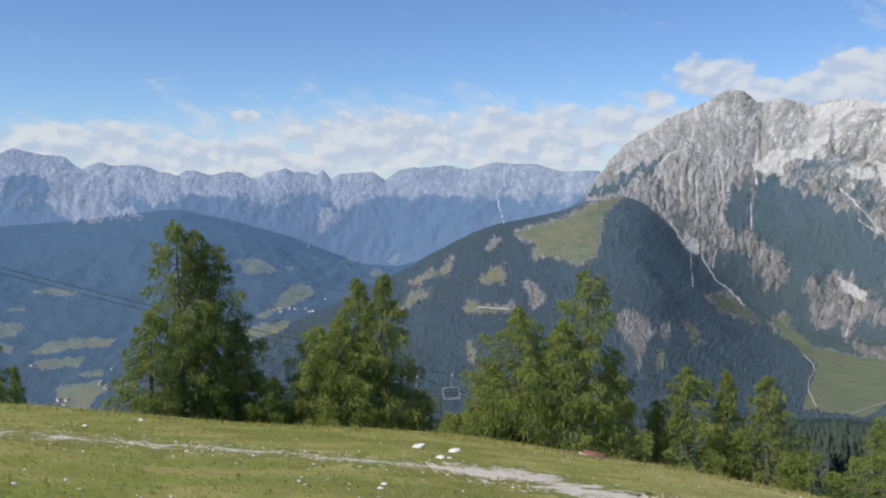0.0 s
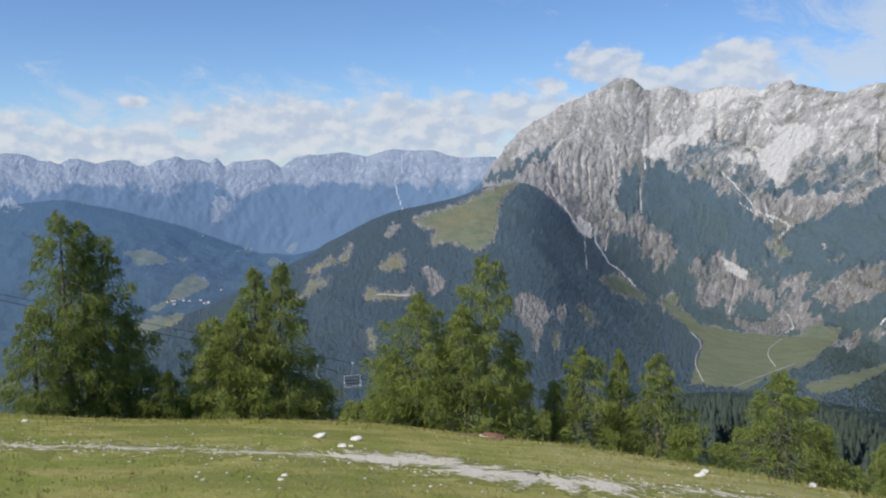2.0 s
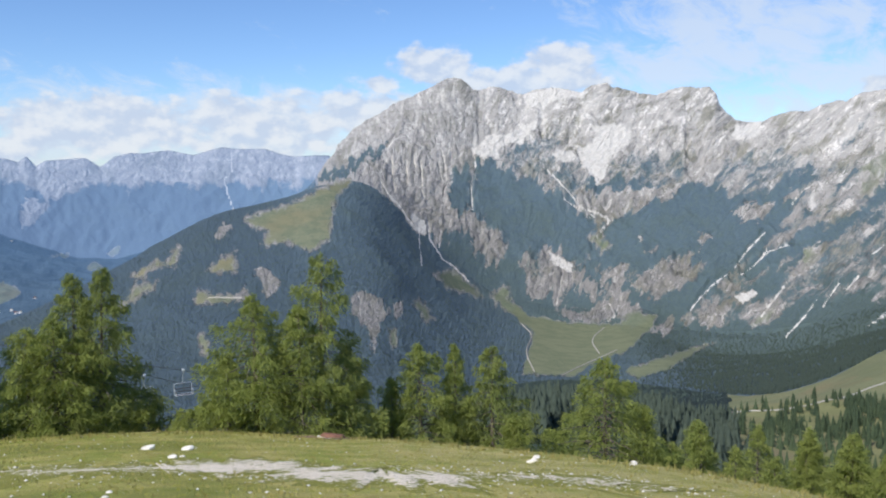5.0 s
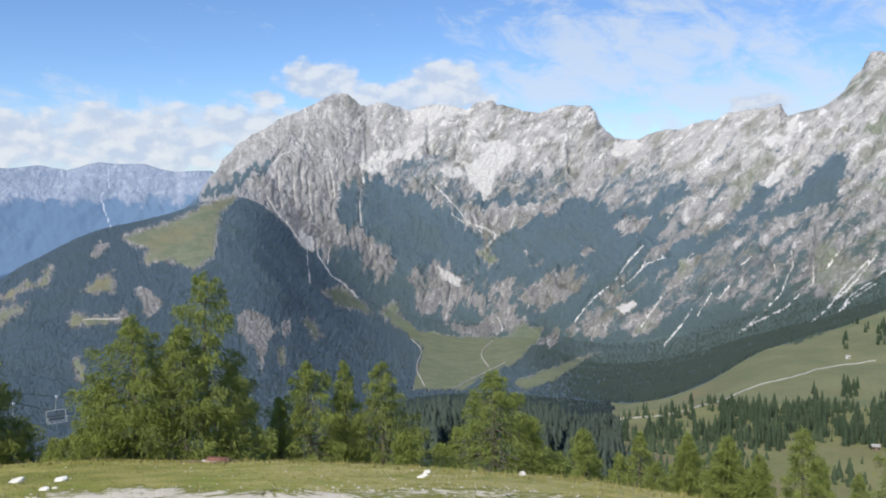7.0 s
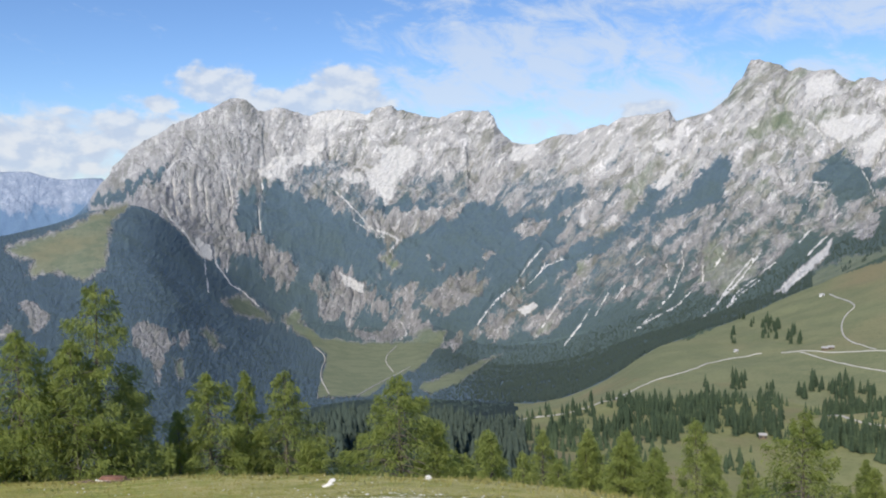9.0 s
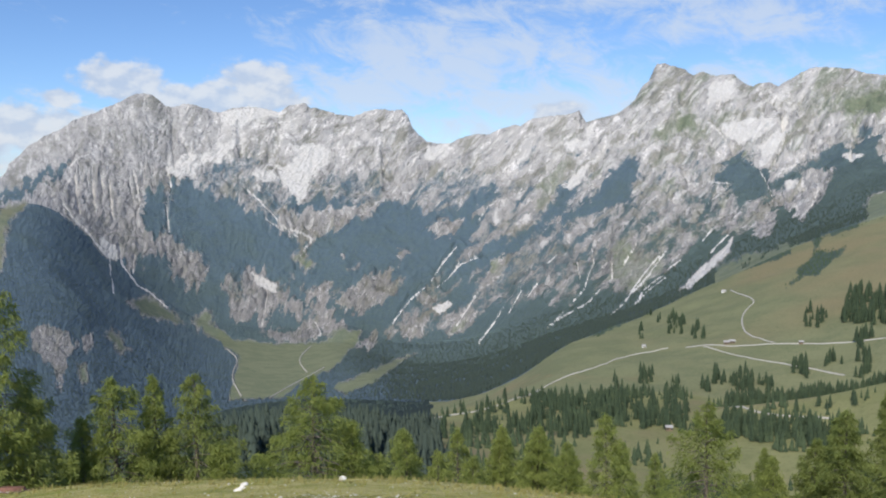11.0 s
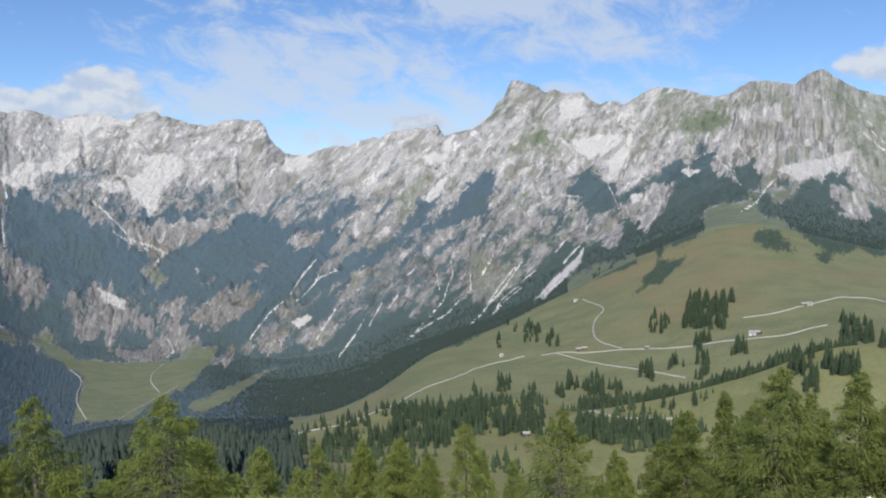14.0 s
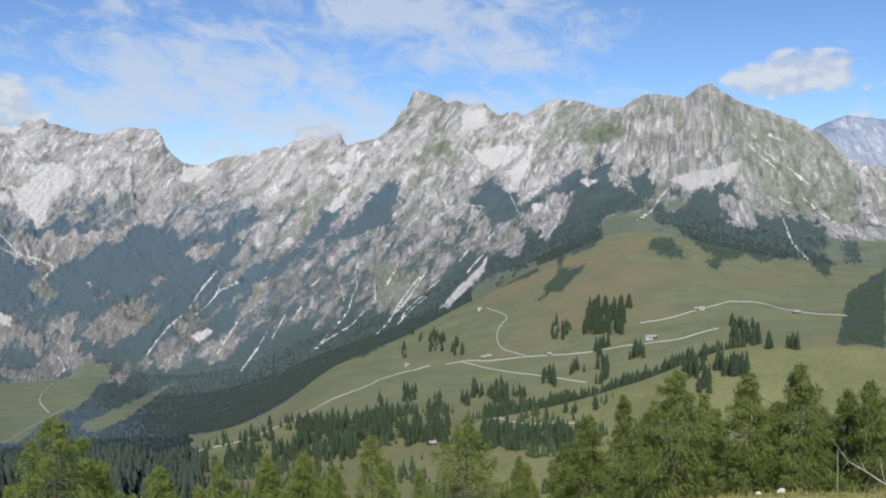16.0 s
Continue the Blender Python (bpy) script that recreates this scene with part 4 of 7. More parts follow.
    # nearer western woods are darkened, toning down that painted haze
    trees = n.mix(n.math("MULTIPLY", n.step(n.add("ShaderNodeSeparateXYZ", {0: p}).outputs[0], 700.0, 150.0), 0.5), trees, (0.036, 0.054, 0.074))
    trees = n.mix(n.step(rgb.outputs[1], 0.86, 0.89), trees, n.mix(n.step(small, 0.35, 0.65), (0.05, 0.074, 0.06), (0.072, 0.1, 0.074)))
    grass = n.mix(n.step(mid, 0.38, 0.62), (0.152, 0.166, 0.09), (0.188, 0.198, 0.106))
    grass = n.mix(n.math("MULTIPLY", n.step(small, 0.6, 0.72), 0.5), grass, (0.085, 0.115, 0.045))
    # grass beyond the pasture is greyer, with some haze painted in
    alp = n.mix(n.step(mid, 0.38, 0.62), (0.13, 0.156, 0.108), (0.168, 0.19, 0.132))
    alp = n.mix(n.math("MULTIPLY", n.step(small, 0.56, 0.66), 0.7), alp, (0.07, 0.1, 0.085))
    grass = n.mix(n.step(rgb.outputs[1], 0.85, 0.89), alp, grass)
    grass = n.mix(n.math("MULTIPLY", n.step(rgb.outputs[1], 0.92, 0.99), 0.8), grass, n.mix(n.step(mid, 0.38, 0.62), (0.178, 0.186, 0.08), (0.224, 0.226, 0.1)))
    grass = n.mix(n.step(n.math("ADD", parched, n.math("MULTIPLY", n.math("SUBTRACT", mid, 0.5), 0.5)), 0.2, 1.1), grass, (0.215, 0.18, 0.102))
    tufts = n.noise(p, 0.32, 5, 0.68)
    grass = n.mix(n.math("MULTIPLY", n.step(tufts, 0.5, 0.68), 0.4), grass, (0.085, 0.105, 0.05))
    grass = n.mix(n.math("MULTIPLY", n.step(tufts, 0.46, 0.32), 0.35), grass, (0.24, 0.22, 0.125))
    gravel = n.mix(n.step(small, 0.3, 0.7), (0.54, 0.524, 0.49), (0.67, 0.65, 0.612))
    border = n.noise(flow, 0.024, 8, 0.72, 0.4)
    ragged = n.math("MULTIPLY", n.math("SUBTRACT", n.math("ADD", n.math("MULTIPLY", small, 0.3), n.math("MULTIPLY", border, 0.7)), 0.5), 1.1)
    wooded = n.step(n.math("ADD", rgb.outputs[0], n.math("MULTIPLY", ragged, 1.5)), 0.36, 0.64)
    grassed = n.step(n.math("ADD", rgb.outputs[1], n.math("MULTIPLY", ragged, 0.9)), 0.28, 0.62)
    bare = n.step(n.math("ADD", rgb.outputs[2], n.math("MULTIPLY", ragged, 0.8)), 0.32, 0.72)
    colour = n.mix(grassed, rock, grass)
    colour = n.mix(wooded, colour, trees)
    colour = n.mix(bare, colour, gravel)
    height = n.math("SUBTRACT", n.math("ADD", streak, n.math("MULTIPLY", fleck, 0.5)), 0.75)
    bumpy = n.math("MULTIPLY", height, n.math("SUBTRACT", 1.0, n.math("MAXIMUM", grassed, n.math("MULTIPLY", wooded, 0.8))))
    return colour, bumpy


def land_build(n, shader):
    colour, height = land_colours(n)
    n.set(shader, "Base Color", colour)
    n.set(shader, "Roughness", 0.95)
    n.set(shader, "Specular IOR Level", 0.1)
    relief(n, shader, height, 30.0, 0.95)


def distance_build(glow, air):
    """A far backdrop: the bright air in front of it is painted as a blue base tint and a faint glow."""

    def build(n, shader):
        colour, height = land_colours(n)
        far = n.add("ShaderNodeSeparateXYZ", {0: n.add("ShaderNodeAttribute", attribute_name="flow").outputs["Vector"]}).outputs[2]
        # painted haze: base colour turns bluer with distance
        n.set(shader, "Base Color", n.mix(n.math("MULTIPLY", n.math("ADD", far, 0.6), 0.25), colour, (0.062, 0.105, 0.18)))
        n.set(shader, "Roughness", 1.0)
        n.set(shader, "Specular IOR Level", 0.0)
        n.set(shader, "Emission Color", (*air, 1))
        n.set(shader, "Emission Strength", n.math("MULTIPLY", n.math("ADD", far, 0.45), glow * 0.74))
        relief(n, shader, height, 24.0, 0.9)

    return build


def turf_build(n, shader):
    p = place(n)
    big, mid, small, blade = n.noise(p, 0.14, 4), n.noise(p, 0.7, 5, 0.6), n.noise(p, 4.0, 5, 0.65), n.noise(p, 30.0, 3, 0.7)
    green = n.mix(n.step(blade, 0.3, 0.7), (0.228, 0.265, 0.05), (0.34, 0.37, 0.08))
    dry = n.mix(n.step(blade, 0.3, 0.7), (0.39, 0.345, 0.1), (0.53, 0.47, 0.17))
    colour = n.mix(n.step(n.math("ADD", mid, n.math("MULTIPLY", big, 0.8)), 0.72, 1.02), green, dry)
    colour = n.mix(n.math("MULTIPLY", n.step(small, 0.6, 0.72), 0.5), colour, (0.12, 0.15, 0.03))
    tuft = n.noise(p, 1.6, 4, 0.6)
    colour = n.mix(n.math("MULTIPLY", n.step(tuft, 0.56, 0.68), 0.45), colour, (0.33, 0.25, 0.1))
    colour = n.mix(n.math("MULTIPLY", n.step(big, 0.5, 0.6), 0.6), colour, (0.17, 0.215, 0.036))
    east = n.math("MULTIPLY", n.step(n.add("ShaderNodeSeparateXYZ", {0: p}).outputs[0], 0.0, 9.0), n.step(n.math("ADD", mid, n.math("MULTIPLY", small, 0.5)), 0.5, 0.9))
    colour = n.mix(n.math("MULTIPLY", east, 0.75), colour, n.mix(n.step(blade, 0.3, 0.7), (0.44, 0.38, 0.14), (0.62, 0.55, 0.27)))
    n.set(shader, "Base Color", colour)
    n.set(shader, "Roughness", 0.9)
    n.set(shader, "Specular IOR Level", 0.15)
    relief(n, shader, n.math("ADD", small, n.math("MULTIPLY", blade, 0.5)), 0.1)


def path_build(n, shader):
    """Gravel where feet have worn the turf away, grass at its ragged borders."""
    p = place(n)
    worn = n.add("ShaderNodeAttribute", attribute_name="worn").outputs["Fac"]
    mid, small, grit = n.noise(p, 1.1, 5, 0.6), n.noise(p, 6.0, 5, 0.65), n.noise(p, 30.0, 3, 0.7)
    pale = n.mix(n.step(grit, 0.3, 0.7), (0.62, 0.53, 0.4), (0.95, 0.87, 0.74))
    green = n.mix(n.step(grit, 0.3, 0.7), (0.19, 0.2, 0.04), (0.3, 0.29, 0.08))
    share = n.math("ADD", worn, n.math("ADD", n.math("MULTIPLY", n.math("SUBTRACT", small, 0.5), 1.3), n.math("MULTIPLY", n.math("SUBTRACT", mid, 0.5), 0.9)))
    n.set(shader, "Base Color", n.mix(n.step(share, 0.4, 0.6), green, pale))
    n.set(shader, "Roughness", 0.95)
    n.set(shader, "Specular IOR Level", 0.15)
    relief(n, shader, n.math("ADD", small, n.math("MULTIPLY", grit, 0.6)), 0.05)


PATHWAY = material("pathway", path_build)
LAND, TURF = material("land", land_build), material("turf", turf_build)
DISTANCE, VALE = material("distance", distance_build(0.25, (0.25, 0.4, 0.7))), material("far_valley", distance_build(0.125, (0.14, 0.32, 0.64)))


def plain(name, low, high, scale, rough=0.8, bump=0.0, metal=0.0, isle=0.0):
    """A material of two tones in grain of the given scale, with wear at a larger one."""

    def build(n, shader):
        p = n.add("ShaderNodeTexCoord").outputs["Object"]
        grain, wear = n.noise(p, scale, 5, 0.62), n.noise(p, scale * 0.13, 3)
        t = n.math("ADD", n.math("MULTIPLY", n.step(grain, 0.3, 0.7), 0.7), n.math("MULTIPLY", n.step(wear, 0.35, 0.65), 0.3))
        if isle:
            own = n.add("ShaderNodeNewGeometry").outputs["Random Per Island"]
            t = n.math("ADD", n.math("MULTIPLY", t, 1 - isle), n.math("MULTIPLY", own, isle))
        n.set(shader, "Base Color", n.mix(t, low, high))
        n.set(shader, "Roughness", rough)
        n.set(shader, "Metallic", metal)
        if bump:
            relief(n, shader, grain, bump)

    return material(name, build)


def foliage(name, low, high, through, low_far=None, high_far=None, span=(2700.0, 3700.0)):
    """Needles: light falls on them and a little shines through. Far tones paint haze into the colour by distance."""
    m = bpy.data.materials.new(name)
    m.use_nodes = True
    n = Nodes(m.node_tree)
    p = n.add("ShaderNodeTexCoord").outputs["Object"]
    own = n.add("ShaderNodeNewGeometry").outputs["Random Per Island"]
    whole = n.add("ShaderNodeObjectInfo").outputs["Random"]
    t = n.math("ADD", n.math("MULTIPLY", own, 0.55), n.math("MULTIPLY", n.step(n.noise(p, 0.7, 3), 0.3, 0.7), 0.45))
    t = n.math("ADD", n.math("MULTIPLY", t, 0.8), n.math("MULTIPLY", whole, 0.25))
    colour = n.mix(t, low, high)
    # haze painted in: the needles shift to the far tones with distance
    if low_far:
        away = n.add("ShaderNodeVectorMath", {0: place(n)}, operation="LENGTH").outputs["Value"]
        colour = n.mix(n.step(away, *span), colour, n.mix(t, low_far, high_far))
    front = n.add("ShaderNodeBsdfDiffuse", {"Color": colour})
    back = n.add("ShaderNodeBsdfTranslucent", {"Color": n.mix(0.4, colour, (0.16, 0.2, 0.03))})
    both = n.add("ShaderNodeMixShader", {0: through, 1: front.outputs[0], 2: back.outputs[0]})
    n.add("ShaderNodeOutputMaterial", {"Surface": both.outputs[0]})
    return m


LARCH = foliage("larch_needles", (0.2, 0.25, 0.068), (0.41, 0.46, 0.145), 0.55)
SPRUCE = foliage("spruce_needles", (0.15, 0.195, 0.062), (0.34, 0.385, 0.125), 0.5)
FAR_SPRUCE = foliage("far_needles", (0.045, 0.068, 0.045), (0.085, 0.115, 0.062), 0.2)
DARK_SPRUCE = foliage("dark_needles", (0.066, 0.09, 0.078), (0.1, 0.13, 0.1), 0.35)
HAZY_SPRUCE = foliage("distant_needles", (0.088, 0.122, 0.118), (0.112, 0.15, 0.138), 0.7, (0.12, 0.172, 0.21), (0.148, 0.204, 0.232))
# ridge needles painted darker near and paler far, imitating haze and light
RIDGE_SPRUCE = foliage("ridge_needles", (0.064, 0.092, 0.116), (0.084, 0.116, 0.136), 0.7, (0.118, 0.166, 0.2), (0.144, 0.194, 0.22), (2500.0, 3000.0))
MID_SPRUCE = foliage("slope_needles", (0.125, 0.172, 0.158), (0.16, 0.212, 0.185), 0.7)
BARK = plain("bark", (0.07, 0.055, 0.045), (0.2, 0.17, 0.145), 6, 0.95, 0.03)
DEAD_WOOD = plain("dead_wood", (0.25, 0.22, 0.19), (0.5, 0.47, 0.43), 9, 0.9, 0.01)
LIMESTONE = plain("limestone", (0.55, 0.52, 0.46), (0.85, 0.82, 0.74), 9, 0.9, 0.02)
GRAVEL = plain("gravel", (0.34, 0.31, 0.26), (0.66, 0.63, 0.57), 7, 0.95, 0.03)
TRACK = plain("track_gravel", (0.3, 0.285, 0.25), (0.45, 0.43, 0.385), 0.4, 0.95)
BLADES = foliage("grass_blades", (0.27, 0.28, 0.055), (0.46, 0.45, 0.12), 0.5)
STRAW = foliage("dry_grass", (0.33, 0.3, 0.1), (0.5, 0.44, 0.18), 0.5)
CONCRETE = plain("concrete", (0.5, 0.49, 0.46), (0.72, 0.7, 0.66), 8, 0.9, 0.01)
RUST = plain("rusty_iron", (0.13, 0.06, 0.04), (0.27, 0.13, 0.085), 12, 0.85, 0.01)
EARTH = plain("bare_earth", (0.16, 0.11, 0.07), (0.3, 0.22, 0.14), 7, 0.95, 0.03)
STEEL = plain("galvanised_steel", (0.5, 0.52, 0.54), (0.72, 0.74, 0.76), 5, 0.4, 0, 0.6)
DARK_SEAT = plain("dark_seat", (0.03, 0.03, 0.035), (0.07, 0.07, 0.08), 5, 0.6)
CABLE_STEEL = plain("cable_steel", (0.03, 0.03, 0.035), (0.08, 0.08, 0.09), 3, 0.6, 0, 0.3)
TIMBER = plain("weathered_timber", (0.1, 0.07, 0.045), (0.24, 0.18, 0.12), 2, 0.9)
PLASTER = plain("white_plaster", (0.72, 0.71, 0.68), (0.84, 0.83, 0.8), 1, 0.9)
ROOFING = plain("grey_shingles", (0.26, 0.25, 0.24), (0.44, 0.43, 0.41), 1.5, 0.8)
RED_ROOF = plain("brown_roof", (0.12, 0.06, 0.045), (0.22, 0.12, 0.08), 1.5, 0.85)
GLASS = plain("dark_panes", (0.02, 0.025, 0.03), (0.05, 0.06, 0.07), 1, 0.15)

# ---- the land: one sheet from the hilltop to the horizon ----
def lattice(ix, iy, salt):
    h = (ix.astype(np.int64) * 374761393 + iy.astype(np.int64) * 668265263 + salt * 974711) & 0x7FFFFFFF
    h = ((h ^ (h >> 13)) * 1274126177) & 0x7FFFFFFF
    return ((h ^ (h >> 16)) & 0xFFFF) / 65535.0 * 2 * np.pi


def perlin(x, y, salt=0):
    ix, iy = np.floor(x), np.floor(y)
    fx, fy = x - ix, y - iy
    u, v = fx ** 3 * (fx * (fx * 6 - 15) + 10), fy ** 3 * (fy * (fy * 6 - 15) + 10)
    total = 0
    for dx in (0, 1):
        for dy in (0, 1):
            a = lattice(ix + dx, iy + dy, salt)
            total = total + (np.cos(a) * (fx - dx) + np.sin(a) * (fy - dy)) * (u if dx else 1 - u) * (v if dy else 1 - v)
    return total * 1.5


def fbm(x, y, octaves, salt=0, gain=0.5, ridged=False):
    total, amp, norm = 0, 1.0, 0.0
    for k in range(octaves):
        p = perlin(x * 2 ** k + 17.3 * k, y * 2 ** k - 9.1 * k, salt + k)
        total = total + amp * (1 - 2 * np.abs(p) if ridged else p)
        norm, amp = norm + amp, amp * gain
    return total / norm


AROUND = {  # what closes the land behind the camera: bearing, range, elevation
    "BROW": [(-60, 33, -9), (-100, 33, 0), (110, 28, -8), (140, 30, 6), (180, 33, 11)],
    "WOOD": [(-60, 400, -17), (-110, 400, -6), (110, 420, -10), (180, 400, 9)],
    "RISE": [(-60, 600, -16), (-110, 600, -7), (110, 600, -6), (180, 600, 8)],
    "DIP": [(-60, 740, -16), (-110, 740, -7), (110, 740, -6), (180, 740, 7)],
    "EDGE": [(-60, 1450, -15), (-110, 1450, -8), (110, 1700, -3), (180, 1500, 5)],
    "RIDGE": [(-60, 2200, -13), (110, 2400, -2), (180, 2300, 2)],
    "FOOT": [(-60, 2600, -13), (110, 2750, -2), (180, 2700, 1)],
    "CREST": [(-60, 4300, -4), (110, 4100, 2), (180, 4200, 2)],
    "SKY": [(-60, 4850, 1.5), (110, 4750, 3), (180, 4800, 2)],
}


def terrain_line(name, table, bearings):
    rows = sorted([*table, *AROUND[name]])
    rows = [(rows[-1][0] - 360, *rows[-1][1:]), *rows, (rows[0][0] + 360, *rows[0][1:])]
    b, r, e = np.array(rows, float).T
    rr, ee = np.interp(bearings, b, r), np.interp(bearings, b, e)
    if name not in ("CREST", "SKY"):  # rounded courses
        fine = np.arange(-200, 200, 0.1)
        bell = np.exp(-0.5 * (np.arange(-60, 61) / (14 if name in ("RIDGE", "FOOT", "RISE") else 22)) ** 2)
        bell /= bell.sum()
        far_bell = np.convolve(np.interp(fine, b, r), np.exp(-0.5 * (np.arange(-90, 91) / 30) ** 2) / (30 * 2.5066), "same")
        rr = np.interp(bearings, fine, far_bell)
        ee = np.interp(bearings, fine, np.convolve(np.interp(fine, b, e), bell, "same"))
        return rr, EYE + rr * np.tan(np.radians(ee)), 0 * ee
    fine = np.arange(-200, 200, 0.1)
    bell = np.exp(-0.5 * (np.arange(-90, 91) / 26) ** 2)
    soft = np.interp(bearings, fine, np.convolve(np.interp(fine, b, e), bell / bell.sum(), "same"))
    ee = ee + 0.12 * fbm(bearings * 1.3, bearings * 0.0 + 3.7, 5, 181, 0.75) * np.clip((bearings - 9.6) / 3, 0, 1)
    return rr, EYE + rr * np.tan(np.radians(soft)), rr * (np.tan(np.radians(ee)) - np.tan(np.radians(soft)))


BEARINGS = np.concatenate([np.arange(-32, 9.6, 0.12), np.arange(9.6, 63, 0.07), np.arange(63, 86, 0.1), np.arange(86, 328, 2.0)])
BEARINGS_WRAP = np.where(BEARINGS > 180, BEARINGS - 360, BEARINGS)
# line, rows up to it, bend of the slope, relief in metres, zone
STAGES = [
    ("BROW", BROW, 64, 1.0, 0.10, "ground"),
    ("WOOD", WOOD, 18, 0.75, 4.0, "slope"),
    ("RISE", RISE, 26, 1.0, 4.0, "slope"),
    ("DIP", DIP, 12, 1.0, 3.0, "slope"),
    ("EDGE", EDGE, 54, 0.9, 7.0, "slope"),
    ("RIDGE", RIDGE, 64, 1.0, 16.0, "ridge"),
    ("FOOT", FOOT, 12, 1.0, 14.0, "ridge"),
    ("CREST", CREST_VALLEY + CREST_WEST + CREST_MIDDLE + CREST_EAST + CREST_END, 210, 1.25, 78.0, "massif"),
    ("SKY", SKY_WEST + SKY_EAST, 54, 1.3, 74.0, "far"),
]


def build_grid():
    radius, height, relief, zone = [], [], [], []
    r0, z0 = np.full(BEARINGS.shape, 0.0), np.full(BEARINGS.shape, 0.0)
    a0 = 0.02
    for k, (name, table, rows, bend, amount, kind) in enumerate(STAGES):
        r1, z1, teeth = terrain_line(name, table, BEARINGS_WRAP)
        for i in range(0 if k == 0 else 1, rows + 1):
            s = i / rows
            q = (0.6 * 55 ** s - 0.6) / 32.4 if k == 0 else s
            radius.append(r0 + (r1 - r0) * q)
            height.append(z0 + (z1 - z0) * q ** bend + teeth * (0.75 * s ** 12 + 0.25 * s ** 3))
            edge = 0.15 if kind in ("massif", "far") else 0.6
            relief.append((a0 + (amount - a0) * min(1, s * 4)) * (1 - (1 - edge) * max(0, s * 5 - 4)))
            zone.append(k)
        r0, z0, a0 = r1, z1 + teeth, amount * edge
    for s in (0.5, 1.0):  # the far side of the last range
        radius.append(r0 + 60 * s)
        height.append(z0 - 260 * s)
        relief.append(4.0)
        zone.append(len(STAGES) - 1)
    return np.array(radius), np.array(height), np.array(relief)[:, None], np.array(zone)


RADIUS, HEIGHT, RELIEF, ZONE = build_grid()
ANGLE = np.radians(BEARINGS)[None, :]
GX, GY = RADIUS * np.sin(ANGLE), RADIUS * np.cos(ANGLE)


def strata():
    """The tilt of the rock's beds, and metres across and along them: upright ribs in the west, slanting beds in the east."""
    e = np.degrees(np.arctan2(HEIGHT - EYE, RADIUS))
    b = BEARINGS_WRAP[None, :]
    tilt = np.radians(np.interp(b, [18, 30, 50, 66, 74, 82], [86, 50, 40, 44, 120, 140]))
    step = np.gradient(np.minimum(BEARINGS, 90))[None, :]
    return tilt, (e * np.cos(tilt) - np.cumsum(np.sin(tilt) * step, 1)) * 68.0, (e * np.sin(tilt) + np.cumsum(np.cos(tilt) * step, 1)) * 68.0


BED_TILT, ACROSS, ALONG = strata()
GRAIN = np.interp(BEARINGS_WRAP, [16, 30, 44], [0.8, 0.6, 0.4])[None, :] * ALONG


BASE_ELEVATION = np.degrees(np.arctan2(HEIGHT - EYE, RADIUS))
EAST_ROCK = (ZONE[:, None] == 7) & (BEARINGS_WRAP > 9.6)[None, :]
FAR_CREST = BASE_ELEVATION[ZONE == 8].max(0)[None, :]


WARP_B = fbm(BEARINGS_WRAP[None, :] * 1.7 + 0 * GX, BASE_ELEVATION * 1.7, 6, 61, 0.78)
WARP_E = fbm(BEARINGS_WRAP[None, :] * 1.7 + 0 * GX, BASE_ELEVATION * 1.7, 6, 71, 0.78)
FINGERS = fbm(ACROSS / 46, ALONG / 300, 5, 75, 0.66) * np.where(EAST_ROCK, 1.0, 0.25)


def warped(elevation, cols, amount, fingers):
    """Bearings and elevations, shifted a little so that borders run unevenly and finger out along the beds."""
    f = fingers * FINGERS[:, cols]
    b = BEARINGS[cols][None, :] + amount * WARP_B[:, cols] + f * np.cos(BED_TILT[:, cols])
    return b, elevation[:, cols] + amount * WARP_E[:, cols] + f * np.sin(BED_TILT[:, cols])


def inside_outline(elevation, outline, soft, rows, amount, fingers):
    """How far each point of the land lies inside the outline (0.5 on the border), and for which columns that was worked out."""
    p = np.array(outline, float)
    cols = (BEARINGS > p[:, 0].min() - soft - 0.3) & (BEARINGS < p[:, 0].max() + soft + 0.3)
    b, e = warped(elevation, cols, amount, fingers)
    near = (e > p[:, 1].min() - soft) & (e < p[:, 1].max() + soft) & rows[:, cols]
    m = np.zeros(e.shape)
    bb, ee = b[near], e[near]
    inside, dist = np.zeros(bb.shape, bool), np.full(bb.shape, 99.0)
    for (x0, y0), (x1, y1) in zip(p, np.roll(p, -1, 0)):
        cross = (y0 > ee) != (y1 > ee)
        inside ^= cross & (bb < (x1 - x0) * (ee - y0) / (y1 - y0 + 1e-9) + x0)
        t = np.clip(((bb - x0) * (x1 - x0) + (ee - y0) * (y1 - y0)) / ((x1 - x0) ** 2 + (y1 - y0) ** 2 + 1e-9), 0, 1)
        dist = np.minimum(dist, np.hypot(bb - x0 - t * (x1 - x0), ee - y0 - t * (y1 - y0)))
    m[near] = np.clip(0.5 + np.where(inside, dist, -dist) / soft / 2, 0, 1)
    return m, cols


